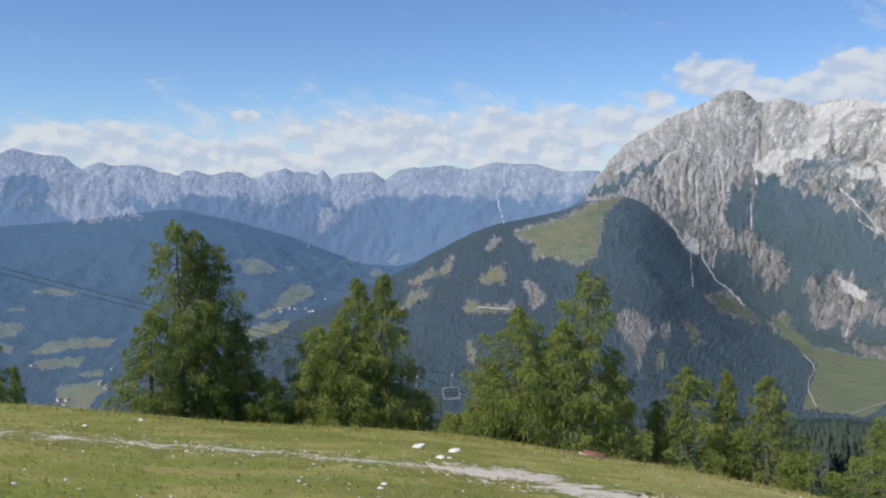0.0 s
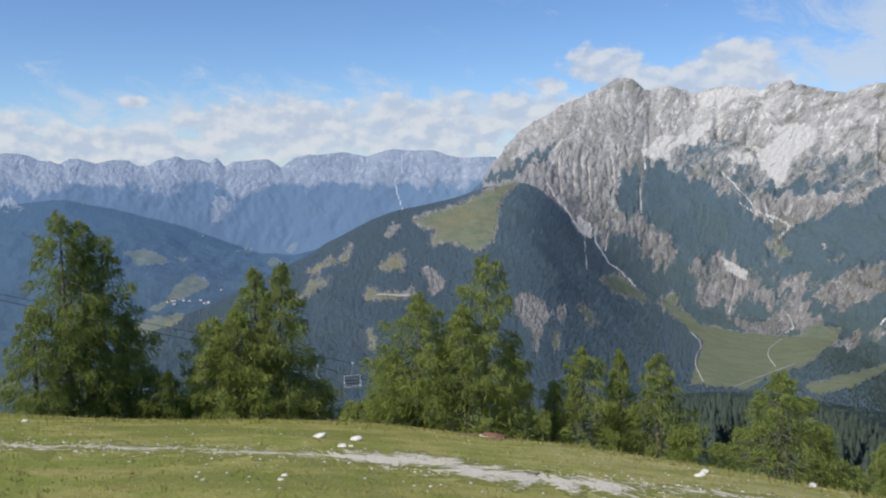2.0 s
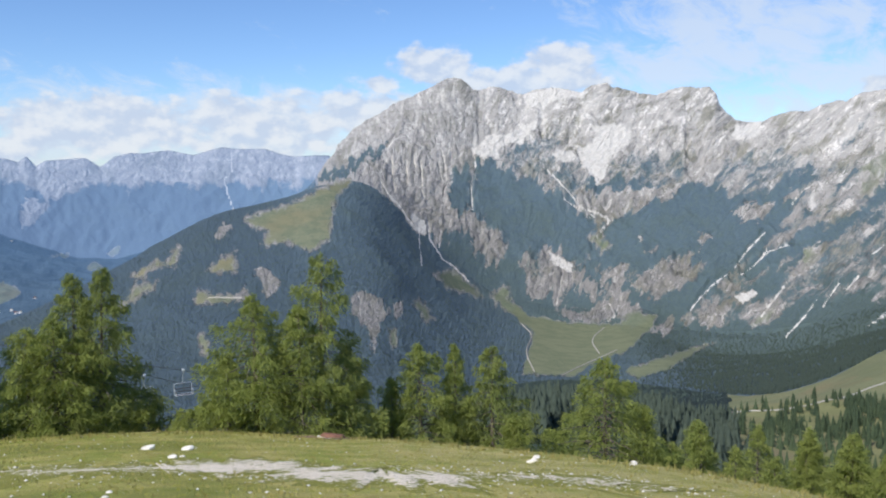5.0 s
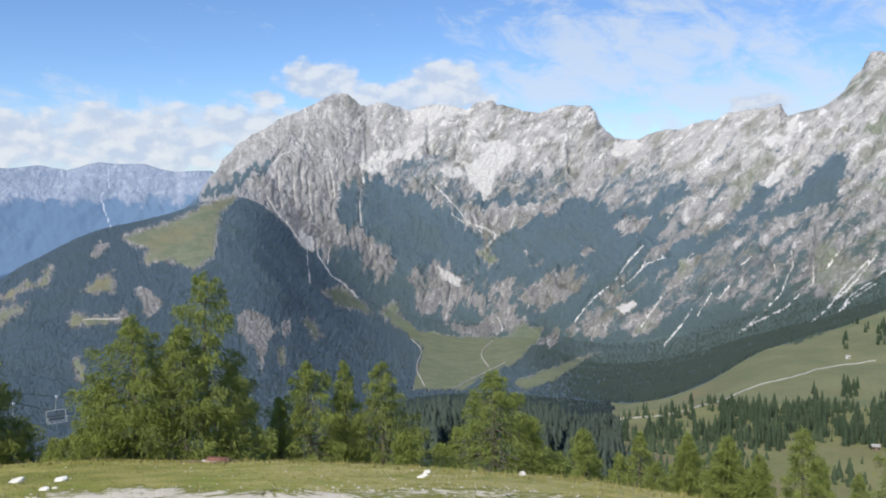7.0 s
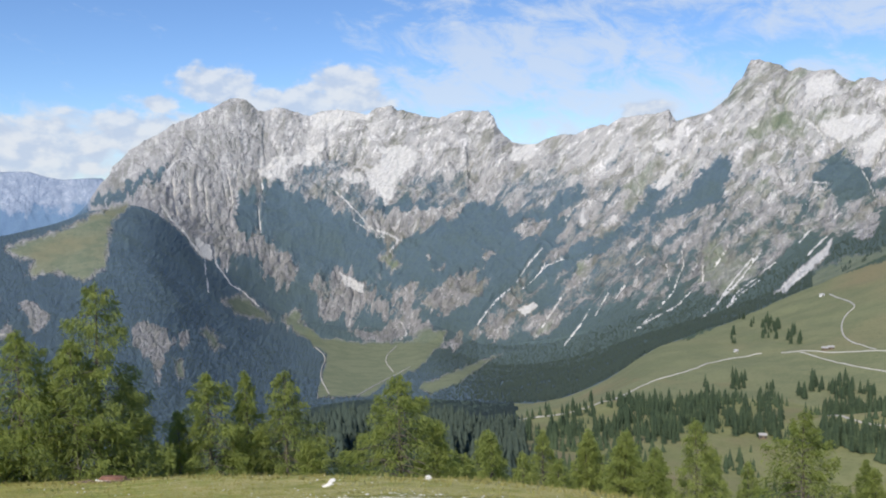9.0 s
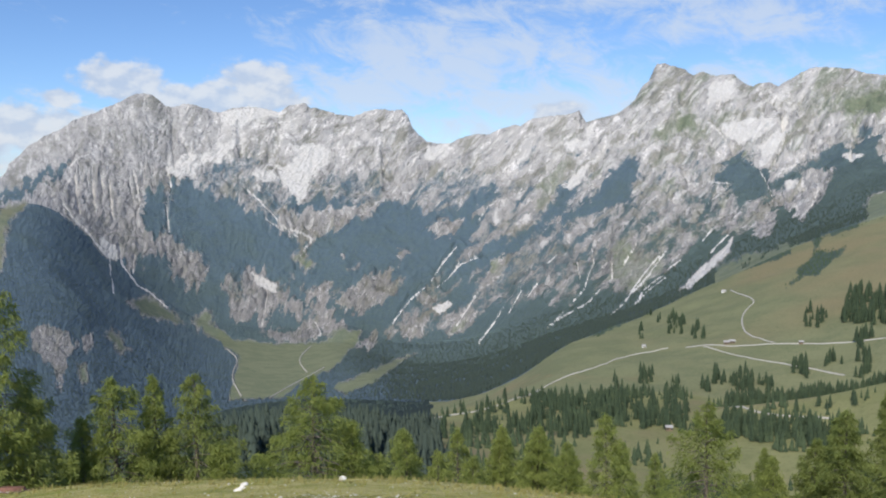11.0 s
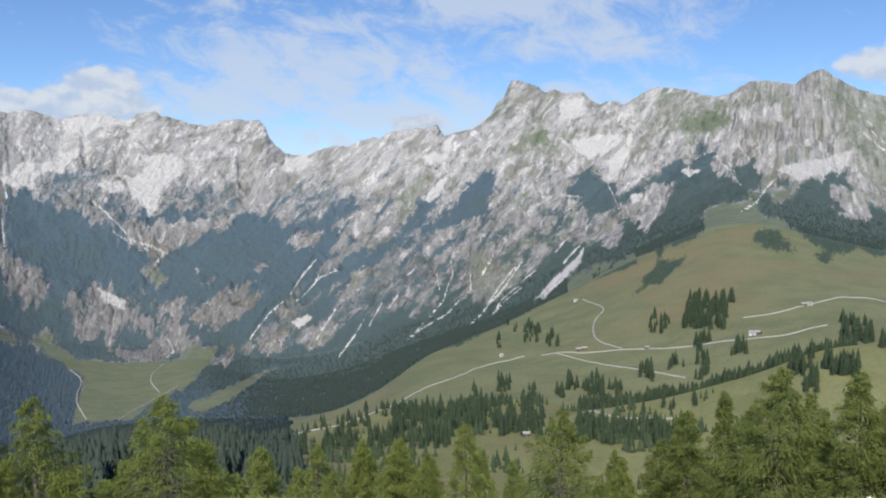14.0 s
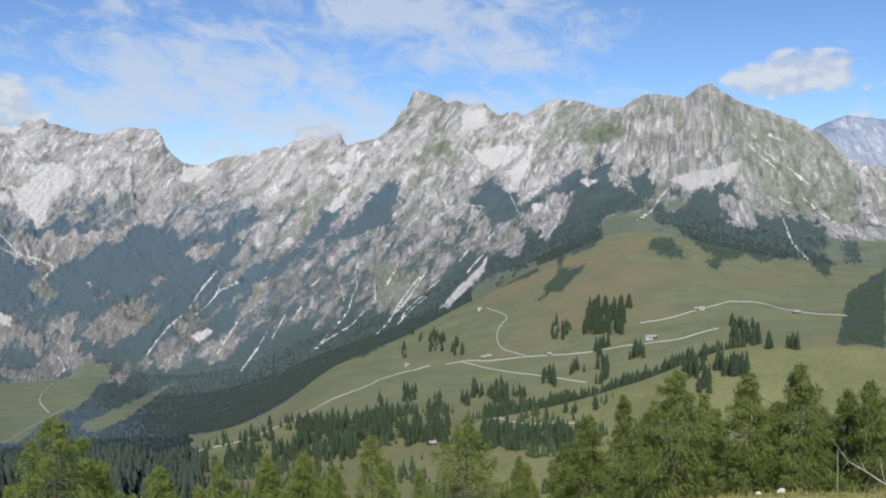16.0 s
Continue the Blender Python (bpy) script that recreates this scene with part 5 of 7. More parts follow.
def course_cover(elevation, courses):
    best = np.zeros(GX.shape)
    for width, course in courses:
        p = np.array(course, float)
        cols = (BEARINGS > p[:, 0].min() - 0.5) & (BEARINGS < p[:, 0].max() + 0.5)
        b, e = warped(elevation, cols, 0.12, 0.0)
        near = (e > p[:, 1].min() - 0.5) & (e < p[:, 1].max() + 0.5) & (RADIUS[:, cols] > 1300)
        if not near.any():
            continue
        bb, ee, dist = b[near], e[near], np.full(near.sum(), 99.0)
        for (x0, y0), (x1, y1) in zip(p[:-1], p[1:]):
            t = np.clip(((bb - x0) * (x1 - x0) + (ee - y0) * (y1 - y0)) / ((x1 - x0) ** 2 + (y1 - y0) ** 2 + 1e-9), 0, 1)
            dist = np.minimum(dist, np.hypot(bb - x0 - t * (x1 - x0), ee - y0 - t * (y1 - y0)))
        part_of = best[:, cols]
        part_of[near] = np.maximum(part_of[near], np.clip(1.2 - dist / max(width, 0.055) / (1.15 + 0.3 * np.sin(bb * 5 + ee * 7)), 0, 1))
        best[:, cols] = part_of
    return best


# wood, grass and scree that each kind of cover lays down, and the softness of its border
KINDS = {
    "wood": (0.86, 0.0, 0.0, 0.3), "shrub": (0.9, 0.9, 0.0, 0.2), "thicket": (0.5, 0.25, 0.08, 0.45), "crag": (0.1, 0.08, 0.14, 0.22),
    "meadow": (0.0, 0.84, 0.0, 0.45), "lea": (0.0, 0.868, 0.0, 0.1), "alp": (0.15, 0.48, 0.1, 0.35), "scree": (0.0, 0.0, 0.88, 0.14),
}


def land_cover(elevation):
    k = ZONE[:, None] + 0 * GX
    e, b = elevation, BEARINGS_WRAP[None, :] + 0 * GX
    patch = fbm(GX / 260, GY / 260, 4, 51) * 0.5
    beds = fbm(ACROSS / 42, ALONG / 150, 5, 81, 0.6)
    ragged = 0.5 * beds + 0.42 * fbm(ACROSS / 50, ALONG / 70, 5, 85, 0.65)
    gaps = 0.6 * fbm(ACROSS / 95, ALONG / 120, 5, 87, 0.65) + 0.4 * ragged
    # by zone and view angle: forest on the ridge and the valley sides, rock with brush and pale streaks above
    rock_wood = np.clip(0.24 + 0.85 * ragged + 0.035 * np.clip(-0.5 - e, -5, 5) + 0.1 * np.clip((b - 34) / 6, 0, 1) * np.clip(1.5 - e * 0.4, 0, 1), 0, 0.66)
    west = np.clip(0.92 + patch * 0.3 - np.clip(e + 3.9, 0, 4) * 0.12, 0, 1)
    slope = np.where(b < 56, 0.86, 0.3) + 0.3 * patch
    far = np.clip((-0.5 - e) * 0.6 + 0.9 + ragged * 0.5 - 0.9 * far_spurs(e), 0, 0.9)
    wood = np.select([k <= 4, k <= 6, (k == 7) & (b < 9.6), k == 7], [0.0, slope, west, rock_wood], far)
    wood = np.where((k >= 1) & (k <= 4) & (b < np.where(k == 1, 38, 37) + 1.5 * patch) & (RADIUS > 210), 0.9, wood)
    alpine = np.clip(0.1 + 0.5 * fbm(ACROSS / 60, ALONG / 190, 5, 141, 0.6) + np.clip((b - 40) / 60, 0, 0.22), 0, 0.5)
    grass = np.select([k <= 4, k <= 6, EAST_ROCK], [np.where((k <= 3) & (b > 36), 1.0, 0.9), np.where(b > 44, 0.86, 0.0), alpine], 0.0)
    streaks = np.clip(0.1 + 1.0 * fbm(ACROSS / 24, ALONG / 120, 4, 95) + np.clip(e, -6, 5) * 0.03, 0, 0.55)
    scree = np.where(EAST_ROCK, streaks, 0.0)
    for kind, outline in LAYERS:
        w, g, c, soft = KINDS[kind]
        rows = (RADIUS > 450) & (k <= 4) if kind == "shrub" else (k >= 5) | ((k == 4) & (b > 56) & (kind == "wood"))
        m, cols = inside_outline(elevation, outline, soft, rows, *((0.62, 1.6) if kind in ("wood", "crag", "thicket", "alp") else (0.34, 0.2)))
        if kind in ("crag", "alp", "thicket", "scree"):  # ragged within
            m = np.clip(m * (1.15 + (0.5 if kind == "scree" else 1.1) * ragged[:, cols]), 0, 1)
        if kind == "wood":  # with clearings and outcrops
            m = np.clip(m * (1.0 - 1.6 * np.clip(gaps[:, cols] - 0.2, 0, 1)), 0, 1)
        if kind == "meadow":
            m = np.clip(m + 0.6 * ragged[:, cols] * (m > 0.02), 0, 1)
        for field, aim in ((wood, w), (grass, np.where(k[:, cols] == 4, 0.9, g)), (scree, c)):
            field[:, cols] += m * (aim - field[:, cols])
    chute = course_cover(elevation, GULLIES)
    scree = np.maximum(scree, np.minimum(chute, 0.74) * (1.0 + 0.5 * ragged))
    return np.clip(wood, 0, 1), np.clip(grass, 0, 1), np.clip(scree, 0, 1), chute


def far_spurs(e):
    """Buttresses that run down from the far crest: 1 on their edges, 0 between them."""
    b, d = BEARINGS_WRAP[None, :] + 0 * e, np.clip(FAR_CREST - e, 0, 8)
    sway = 0.9 * fbm(b / 2.4, d / 2.4, 3, 151)
    return np.clip(0.5 + 0.7 * fbm((b + sway + 0.5 * d) / 3.6, d / 4.2, 5, 161, 0.55, ridged=True), 0, 1)


def add_relief():
    """Crags, ribs and gullies on the rock faces, hummocks on the pastures."""
    z = HEIGHT.copy()
    wood, grass, scree, chute = land_cover(BASE_ELEVATION)
    rough = np.clip(1.0 - 0.9 * np.maximum(np.maximum(wood * 1.1, scree * 1.15), grass * 0.6), 0.08, 1)
    for _ in range(2):  # crags fade into the woods and screes
        rough[1:-1] = (rough[:-2] + 2 * rough[1:-1] + rough[2:]) / 4
        rough = (np.roll(rough, 1, 1) + 2 * rough + np.roll(rough, -1, 1)) / 4
    for k in range(len(STAGES)):
        m = ZONE == k
        x, y, a = GX[m], GY[m], RELIEF[m]
        if k == 0:
            z[m] += a * (fbm(x / 7, y / 7, 4, 3) * 1.2 + fbm(x / 0.9, y / 0.9, 3, 8) * 0.22)
        elif k < 5:
            z[m] += a * fbm(x / 130, y / 130, 5, 11)
        elif k < 7:  # wooded ridge; the valley floor is flat
            hills = fbm(x / 260, y / 260, 6, 111, 0.55, ridged=True)
            flat = 1 - 0.93 * np.clip((BEARINGS_WRAP - 20.5) / 2, 0, 1) * np.clip((36 - BEARINGS_WRAP) / 3, 0, 1)
            z[m] += a * (flat[None, :] if k == 5 else 1) * (0.8 * hills - 0.4 + 0.9 * fbm(x / 600, y / 600, 3, 91))
        elif k == 7:
            across, along = ACROSS[m], ALONG[m]
            warp = fbm(x / 500, y / 500, 3, 21) * 160
            ribs = fbm((across + 0.35 * warp) / 230, (along + warp) / 520, 4, 31, 0.5, ridged=True)
            crags = fbm((across + 0.2 * warp) / 120, along / 150, 6, 41, 0.62, ridged=True)
            ledges = fbm(along / 46 + 0.01 * warp, across / 60, 4, 45, 0.6)
            broad = fbm(x / 420, y / 420, 3, 91)
            calm = np.interp(BEARINGS_WRAP, [16, 26], [0.5, 1.0])[None, :]
            massif = 0.3 * calm ** 2 * ribs * (0.25 + 0.75 * rough[m]) + calm * (0.75 * crags + 0.35 * ledges - 0.4) * rough[m] + 0.6 * broad - 0.22 * chute[m]
            knolls = fbm(x / 170, y / 170, 6, 211, 0.6, ridged=True)
            massif = massif + np.clip((BEARINGS_WRAP - 52) / 8, 0, 1)[None, :] * (0.6 * knolls - 0.25) * (0.3 + 0.7 * rough[m])
            for b0, e0, wide, tall, drop in WALLS:
                u = (BEARINGS_WRAP[None, :] + 0.25 * WARP_B[m] - b0) / wide + 0.5
                v = (BASE_ELEVATION[m] + 0.25 * WARP_E[m] - e0) / tall
                massif = massif - drop / 78.0 * np.clip(u * 9, 0, 1) * np.clip(1 - u, 0, 1) * np.clip(1.6 - np.abs(v) * 1.6, 0, 1)
            valley = 0.5 * fbm(x / 520, y / 520, 4, 101, 0.45) + 0.16 * fbm(x / 160, y / 160, 4, 105, 0.5, ridged=True)
            z[m] += a * np.where((BEARINGS_WRAP < 9.6)[None, :], valley, massif)
        else:
            spurs = far_spurs(BASE_ELEVATION)[m]
            crags = fbm(BEARINGS_WRAP[None, :] / 0.8 + 0 * x, BASE_ELEVATION[m] / 1.1, 5, 171, 0.6, ridged=True)
            z[m] += a * (0.75 * spurs - 0.4 + 0.25 * crags) * (0.35 + 0.65 * np.clip((FAR_CREST - BASE_ELEVATION[m]) / 2.5, 0, 1))
    return z


GZ = add_relief()
ELEVATION = np.degrees(np.arctan2(GZ - EYE, RADIUS))
VISIBLE = ELEVATION >= np.maximum.accumulate(np.where(RADIUS > 6, ELEVATION, -90), axis=0) - 0.02
WOOD_COVER, GRASS_COVER, SCREE_COVER, _ = land_cover(ELEVATION)

# where the grass is parched brown: on the sunny pasture
DRY = 0.85 * np.clip(0.25 + 0.9 * fbm(GX / 190, GY / 190, 4, 121) + 0.55 * np.exp(-((BEARINGS_WRAP[None, :] - 64) / 9) ** 2 - ((ELEVATION + 5) / 3.5) ** 2), 0, 1)
DRY = np.clip(DRY + np.where(ELEVATION < -13, 0.9 * np.clip(fbm(GX / 45, GY / 45, 4, 191) + 0.1, 0, 1), 0), 0, 1)
DRY = np.where((ZONE[:, None] >= 1) & (ZONE[:, None] <= 4), DRY, np.where((BEARINGS_WRAP < 14)[None, :], 0.35 + 0.5 * DRY, DRY * 0.25))


def land(name, rows, cols, material, label, category):
    """One stretch of the sheet as an object; neighbours share their border."""
    nr, nc = rows.stop - rows.start, cols.stop - cols.start
    wrap = nc == len(BEARINGS)
    xyz = np.stack([GX[rows, cols], GY[rows, cols], GZ[rows, cols]], -1).reshape(-1, 3)
    i, j = np.meshgrid(np.arange(nr - 1), np.arange(nc if wrap else nc - 1), indexing="ij")
    jn = (j + 1) % nc
    faces = np.stack([i * nc + j, i * nc + jn, (i + 1) * nc + jn, (i + 1) * nc + j], -1).reshape(-1, 4)[:, ::-1]
    mesh = bpy.data.meshes.new(name)
    mesh.vertices.add(len(xyz))
    mesh.vertices.foreach_set("co", xyz.ravel())
    mesh.loops.add(faces.size)
    mesh.loops.foreach_set("vertex_index", faces.ravel())
    mesh.polygons.add(len(faces))
    mesh.polygons.foreach_set("loop_start", np.arange(len(faces)) * 4)
    mesh.polygons.foreach_set("use_smooth", np.ones(len(faces), bool))
    mesh.update(calc_edges=True)
    data = mesh.attributes.new("cover", "FLOAT_COLOR", "POINT")
    rgba = np.stack([WOOD_COVER[rows, cols], GRASS_COVER[rows, cols], SCREE_COVER[rows, cols], DRY[rows, cols]], -1)
    data.data.foreach_set("color", rgba.ravel().astype(np.float32))
    arc = (ANGLE * RADIUS)[rows, cols]
    flow = mesh.attributes.new("flow", "FLOAT_VECTOR", "POINT")
    # third value: distance, which drives the haze painted on the backdrops
    flow.data.foreach_set("vector", np.stack([ACROSS[rows, cols], GRAIN[rows, cols], np.clip((RADIUS[rows, cols] - 2900) / 1300, 0, 1) + 0 * arc], -1).ravel().astype(np.float32))
    mesh.materials.append(material)
    return tagged(new(name, mesh), label, category, kind="structure")


def row_of(stage):
    return int(np.argmax(ZONE == stage))


ALL = slice(0, len(BEARINGS))
SPLIT, END = int(np.argmin(abs(BEARINGS - 9.7))), int(np.argmin(abs(BEARINGS - 85.8)))
r_slope, r_ridge, r_massif, r_far, r_end = row_of(1), row_of(5), row_of(7), row_of(8), len(ZONE)
land("ground", slice(0, r_slope + 1), ALL, TURF, "grazed hilltop meadow of short green and yellowed grass", "meadow")
land("pasture", slice(r_slope, r_ridge + 1), ALL, LAND, "green alpine pasture slope with brownish dry grass patches", "pasture")
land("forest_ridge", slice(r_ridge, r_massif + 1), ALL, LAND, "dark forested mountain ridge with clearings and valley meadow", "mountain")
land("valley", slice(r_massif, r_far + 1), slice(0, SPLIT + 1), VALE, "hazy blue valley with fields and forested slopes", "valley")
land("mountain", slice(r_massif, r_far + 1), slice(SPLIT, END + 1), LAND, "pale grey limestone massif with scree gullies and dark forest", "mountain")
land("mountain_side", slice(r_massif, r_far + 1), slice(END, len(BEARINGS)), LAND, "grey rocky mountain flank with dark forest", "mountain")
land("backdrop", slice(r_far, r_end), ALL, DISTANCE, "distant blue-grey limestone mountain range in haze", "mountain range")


def ground_at(b, e):
    """The point of the land that the camera sees at that bearing and elevation angle, past the meadow."""
    j = int(np.argmin(abs(BEARINGS - b)))
    column = ELEVATION[r_slope + 4:, j]
    i = int(np.argmax(column >= e)) + r_slope + 4
    e0, e1 = ELEVATION[i - 1, j], ELEVATION[i, j]
    s = min(1, max(0, (e - e0) / (e1 - e0 + 1e-9)))
    return Vector([float(g[i - 1, j] * (1 - s) + g[i, j] * s) for g in (GX, GY, GZ)])


def ground_below(x, y):
    """The land's height at a place."""
    b, r = math.degrees(math.atan2(x, y)), math.hypot(x, y)
    j = int(np.argmin(abs(BEARINGS_WRAP - b)))
    return float(np.interp(r, RADIUS[:, j], GZ[:, j]))

# ---- things ----
def part(name, bm, material, parent, label=""):
    mesh = bpy.data.meshes.new(name)
    bm.to_mesh(mesh)
    bm.free()
    return hung(name, mesh, material, parent, label)


def hung(name, mesh, material, parent, label=""):
    if not mesh.materials:
        mesh.materials.append(material)
    ob = new(name, mesh)
    ob.parent = parent
    return tagged(ob, label)


def sheet(name, verts, faces, smooth=False):
    """A mesh from computed arrays; faces all have the same number of corners."""
    verts, faces = np.asarray(verts, np.float32), np.asarray(faces, np.int32)
    mesh = bpy.data.meshes.new(name)
    k = faces.shape[1]
    mesh.vertices.add(len(verts))
    mesh.vertices.foreach_set("co", verts.ravel())
    mesh.loops.add(faces.size)
    mesh.loops.foreach_set("vertex_index", faces.ravel())
    mesh.polygons.add(len(faces))
    mesh.polygons.foreach_set("loop_start", np.arange(len(faces)) * k)
    if smooth:
        mesh.polygons.foreach_set("use_smooth", np.ones(len(faces), bool))
    mesh.update(calc_edges=True)
    return mesh


def rod(bm, points, radii, sides=6):
    """A bent, tapered rod through the points."""
    rings = []
    for i, p in enumerate(points):
        p = Vector(p)
        d = (Vector(points[min(i + 1, len(points) - 1)]) - Vector(points[max(i - 1, 0)])).normalized()
        u = d.orthogonal().normalized()
        v = d.cross(u)
        rings.append([bm.verts.new(p + float(radii[i]) * (math.cos(a) * u + math.sin(a) * v)) for a in (2 * math.pi * k / sides for k in range(sides))])
    for a, b in zip(rings[:-1], rings[1:]):
        for k in range(sides):
            bm.faces.new((a[k], a[(k + 1) % sides], b[(k + 1) % sides], b[k]))
    bm.faces.new(rings[0][::-1])
    bm.faces.new(rings[-1])


def block(bm, size, centre, turn=None, bevel=0.0):
    made = bmesh.ops.create_cube(bm, size=1, matrix=Matrix.Translation(centre) @ (turn or Matrix()) @ Matrix.Diagonal((*size, 1)))
    if bevel:
        edges = {e for v in made["verts"] for e in v.link_edges}
        bmesh.ops.bevel(bm, geom=list(edges), offset=bevel, segments=1, affect="EDGES")


def at_bearing(b, r, z=None):
    x, y = r * math.sin(radians(b)), r * math.cos(radians(b))
    return Vector((x, y, ground_below(x, y) if z is None else z))


def meadow_at(b, e):
    """The point of the meadow that the camera sees at that bearing and elevation."""
    j = int(np.argmin(abs(BEARINGS_WRAP - b)))
    column = ELEVATION[:r_slope, j]
    r = float(np.interp(e, np.maximum.accumulate(column), RADIUS[:r_slope, j]))
    return at_bearing(b, r)


# trees beside the meadow
def needle_tree(height, width, habit, seed, full=1.0):
    """Trunk and limbs, and needles in many hanging sprays. Returns the two meshes."""
    rng = np.random.default_rng(seed)
    bm = bmesh.new()
    lean = rng.normal(0, 0.012, 2) * height
    levels = [0, 0.1, 0.3, 0.55, 0.8, 0.96]
    girth = 0.016 * height + 0.03
    rod(bm, [(lean[0] * h * h, lean[1] * h * h, height * h - (0.6 if h == 0 else 0)) for h in levels], [girth * max(0.03, 1.1 - 1.12 * h) + 0.003 for h in levels], 8)
    low = {"s": 0.03, "A": 0.08, "l": 0.02, "b": 0.0}[habit]
    droop = {"s": 0.44, "A": 0.46, "l": 0.4, "b": 0.1}[habit]
    count = int(height * {"s": 11.0, "A": 7.5, "l": 12.0, "b": 17}[habit])
    phase = rng.uniform(0, 6.28, 3)
    tips, ways, sizes = [], [], []
    for k in range(count):
        h = low + (0.985 - low) * ((k + rng.uniform(0, 1)) / count) ** 0.9
        a = k * 2.39996 + rng.normal(0, 0.35)
        if habit == "b":
            shape = math.sqrt(max(0.02, 1 - h * h)) * 0.9
        elif habit == "A":
            shape = 1.2 * (1 - h) ** 0.56 * min(1, 0.66 + h * 1.4)
        else:
            shape = 1.25 * (1 - h) ** 0.78 * min(1, 0.9 + h * 1.2)
        shape *= 1 + 0.13 * math.sin(2 * a + phase[0] + 5 * h) + 0.1 * math.sin(9 * h + a + phase[1])
        reach = max(0.14, width * 0.5 * shape * rng.choice([0.6, 0.85, 1.0, 1.14], p=[0.14, 0.28, 0.38, 0.2]) * rng.uniform(0.88, 1.1))
        d = np.array([math.cos(a), math.sin(a)])
        start = np.array([lean[0] * h * h, lean[1] * h * h, h * height])
        rise = rng.uniform(0.1, 0.45) if h > 0.75 else rng.uniform(-0.1, 0.22)

        def along(s):
            return np.array([start[0] + d[0] * reach * s, start[1] + d[1] * reach * s, start[2] + reach * (rise * s - droop * s * s + 0.2 * s ** 4)])

        if reach > 0.35:
            rod(bm, [along(0), along(0.35), along(0.66)], [0.008 + 0.012 * reach, 0.006 + 0.006 * reach, 0.004], 4)
        # a flat fan of twigs along the bough, their needles hanging
        n = int(full * (32 + reach * 122))
        s = np.sqrt(rng.uniform(0.02 if h > 0.6 else 0.1, 1.0, n))
        fan = rng.normal(0, 0.3, n) * (0.18 + reach * (1.12 - s) * 0.9)
        clump = 0.5 + 0.5 * np.sin(s * reach * 9 + fan * 11 + phase[2])
        hang = np.abs(rng.normal(0, 0.13 + 0.08 * reach, n)) * (0.5 + clump)
        mid = start[None, :] + np.stack([d[0] * reach * s - d[1] * fan, d[1] * reach * s + d[0] * fan, reach * (rise * s - droop * s * s + 0.2 * s ** 4) - 0.35 * np.abs(fan) - hang], -1)
        tips.append(mid + rng.normal(0, 0.05, (n, 3)))
        way = rng.normal(0, 0.4, (n, 3))
        way[:, 0] += d[0] * 0.5 - d[1] * fan
        way[:, 1] += d[1] * 0.5 + d[0] * fan
        way[:, 2] = rng.uniform(-1.5, 0.1, n) if habit in "sA" else rng.uniform(-1.2, 0.4, n)
        ways.append(way)
        sizes.append(rng.uniform(0.08, 0.205, n))
    trunk = bpy.data.meshes.new("trunk")
    bm.to_mesh(trunk)
    bm.free()
    tips, ways, sizes = np.concatenate(tips), np.concatenate(ways), np.concatenate(sizes)[:, None]
    ways /= np.linalg.norm(ways, axis=1)[:, None]
    side = np.cross(ways, rng.normal(0, 1, ways.shape))
    side /= np.linalg.norm(side, axis=1)[:, None] + 1e-6
    third = np.cross(ways, side)
    n = len(tips)
    verts = np.stack([tips - ways * sizes * 0.6 + side * sizes * 0.13, tips - ways * sizes * 0.5 - side * sizes * 0.13, tips + ways * sizes * 0.9 + third * sizes * 0.1], 1).reshape(-1, 3)
    faces = np.arange(3 * n).reshape(n, 3)
    crown = sheet("crown", verts, faces)
    return trunk, crown


TREE_WORDS = {
    "A": ("tall full-grown larch with dark drooping boughs beside the meadow", "larch tree"),
    "s": ("dense green conifer with hanging boughs at the meadow's edge", "conifer tree"),
    "l": ("bright green young larch at the edge of the meadow", "larch tree"),
    "b": ("low bushy green conifer at the brow of the meadow", "conifer bush"),
}


def plant_trees():
    for i, (b, r, top, width, habit) in enumerate([*TREES_A, *TREES_B, *TREES_C, *TREES_D, *TREES_E]):
        p = at_bearing(b, r)
        height = EYE + r * math.tan(radians(top)) - p.z
        tree = new({"A": "larch_tree", "s": "conifer_tree", "l": "larch_tree", "b": "conifer_bush"}[habit])
        trunk, crown = needle_tree(height, width * (1.2 if habit == "A" else 1.65 if 12 < b < 34 else 1.4 if habit == "s" and b < 40 else 1.85 if b < 58 else 1.55), habit, 100 + i, 0.8 if 34 < b < 58 else 1.2 if b > 62 else 1.0)
        hung("trunk", trunk, BARK, tree)
        # past bearing 60 all trees take the darker needles, imitating their dense shade
        hung("crown", crown, SPRUCE if habit in "sA" or b > 60 else LARCH, tree)
        tree.location = p
        tagged(tree, *TREE_WORDS[habit], group="trees beside the meadow")


plant_trees()


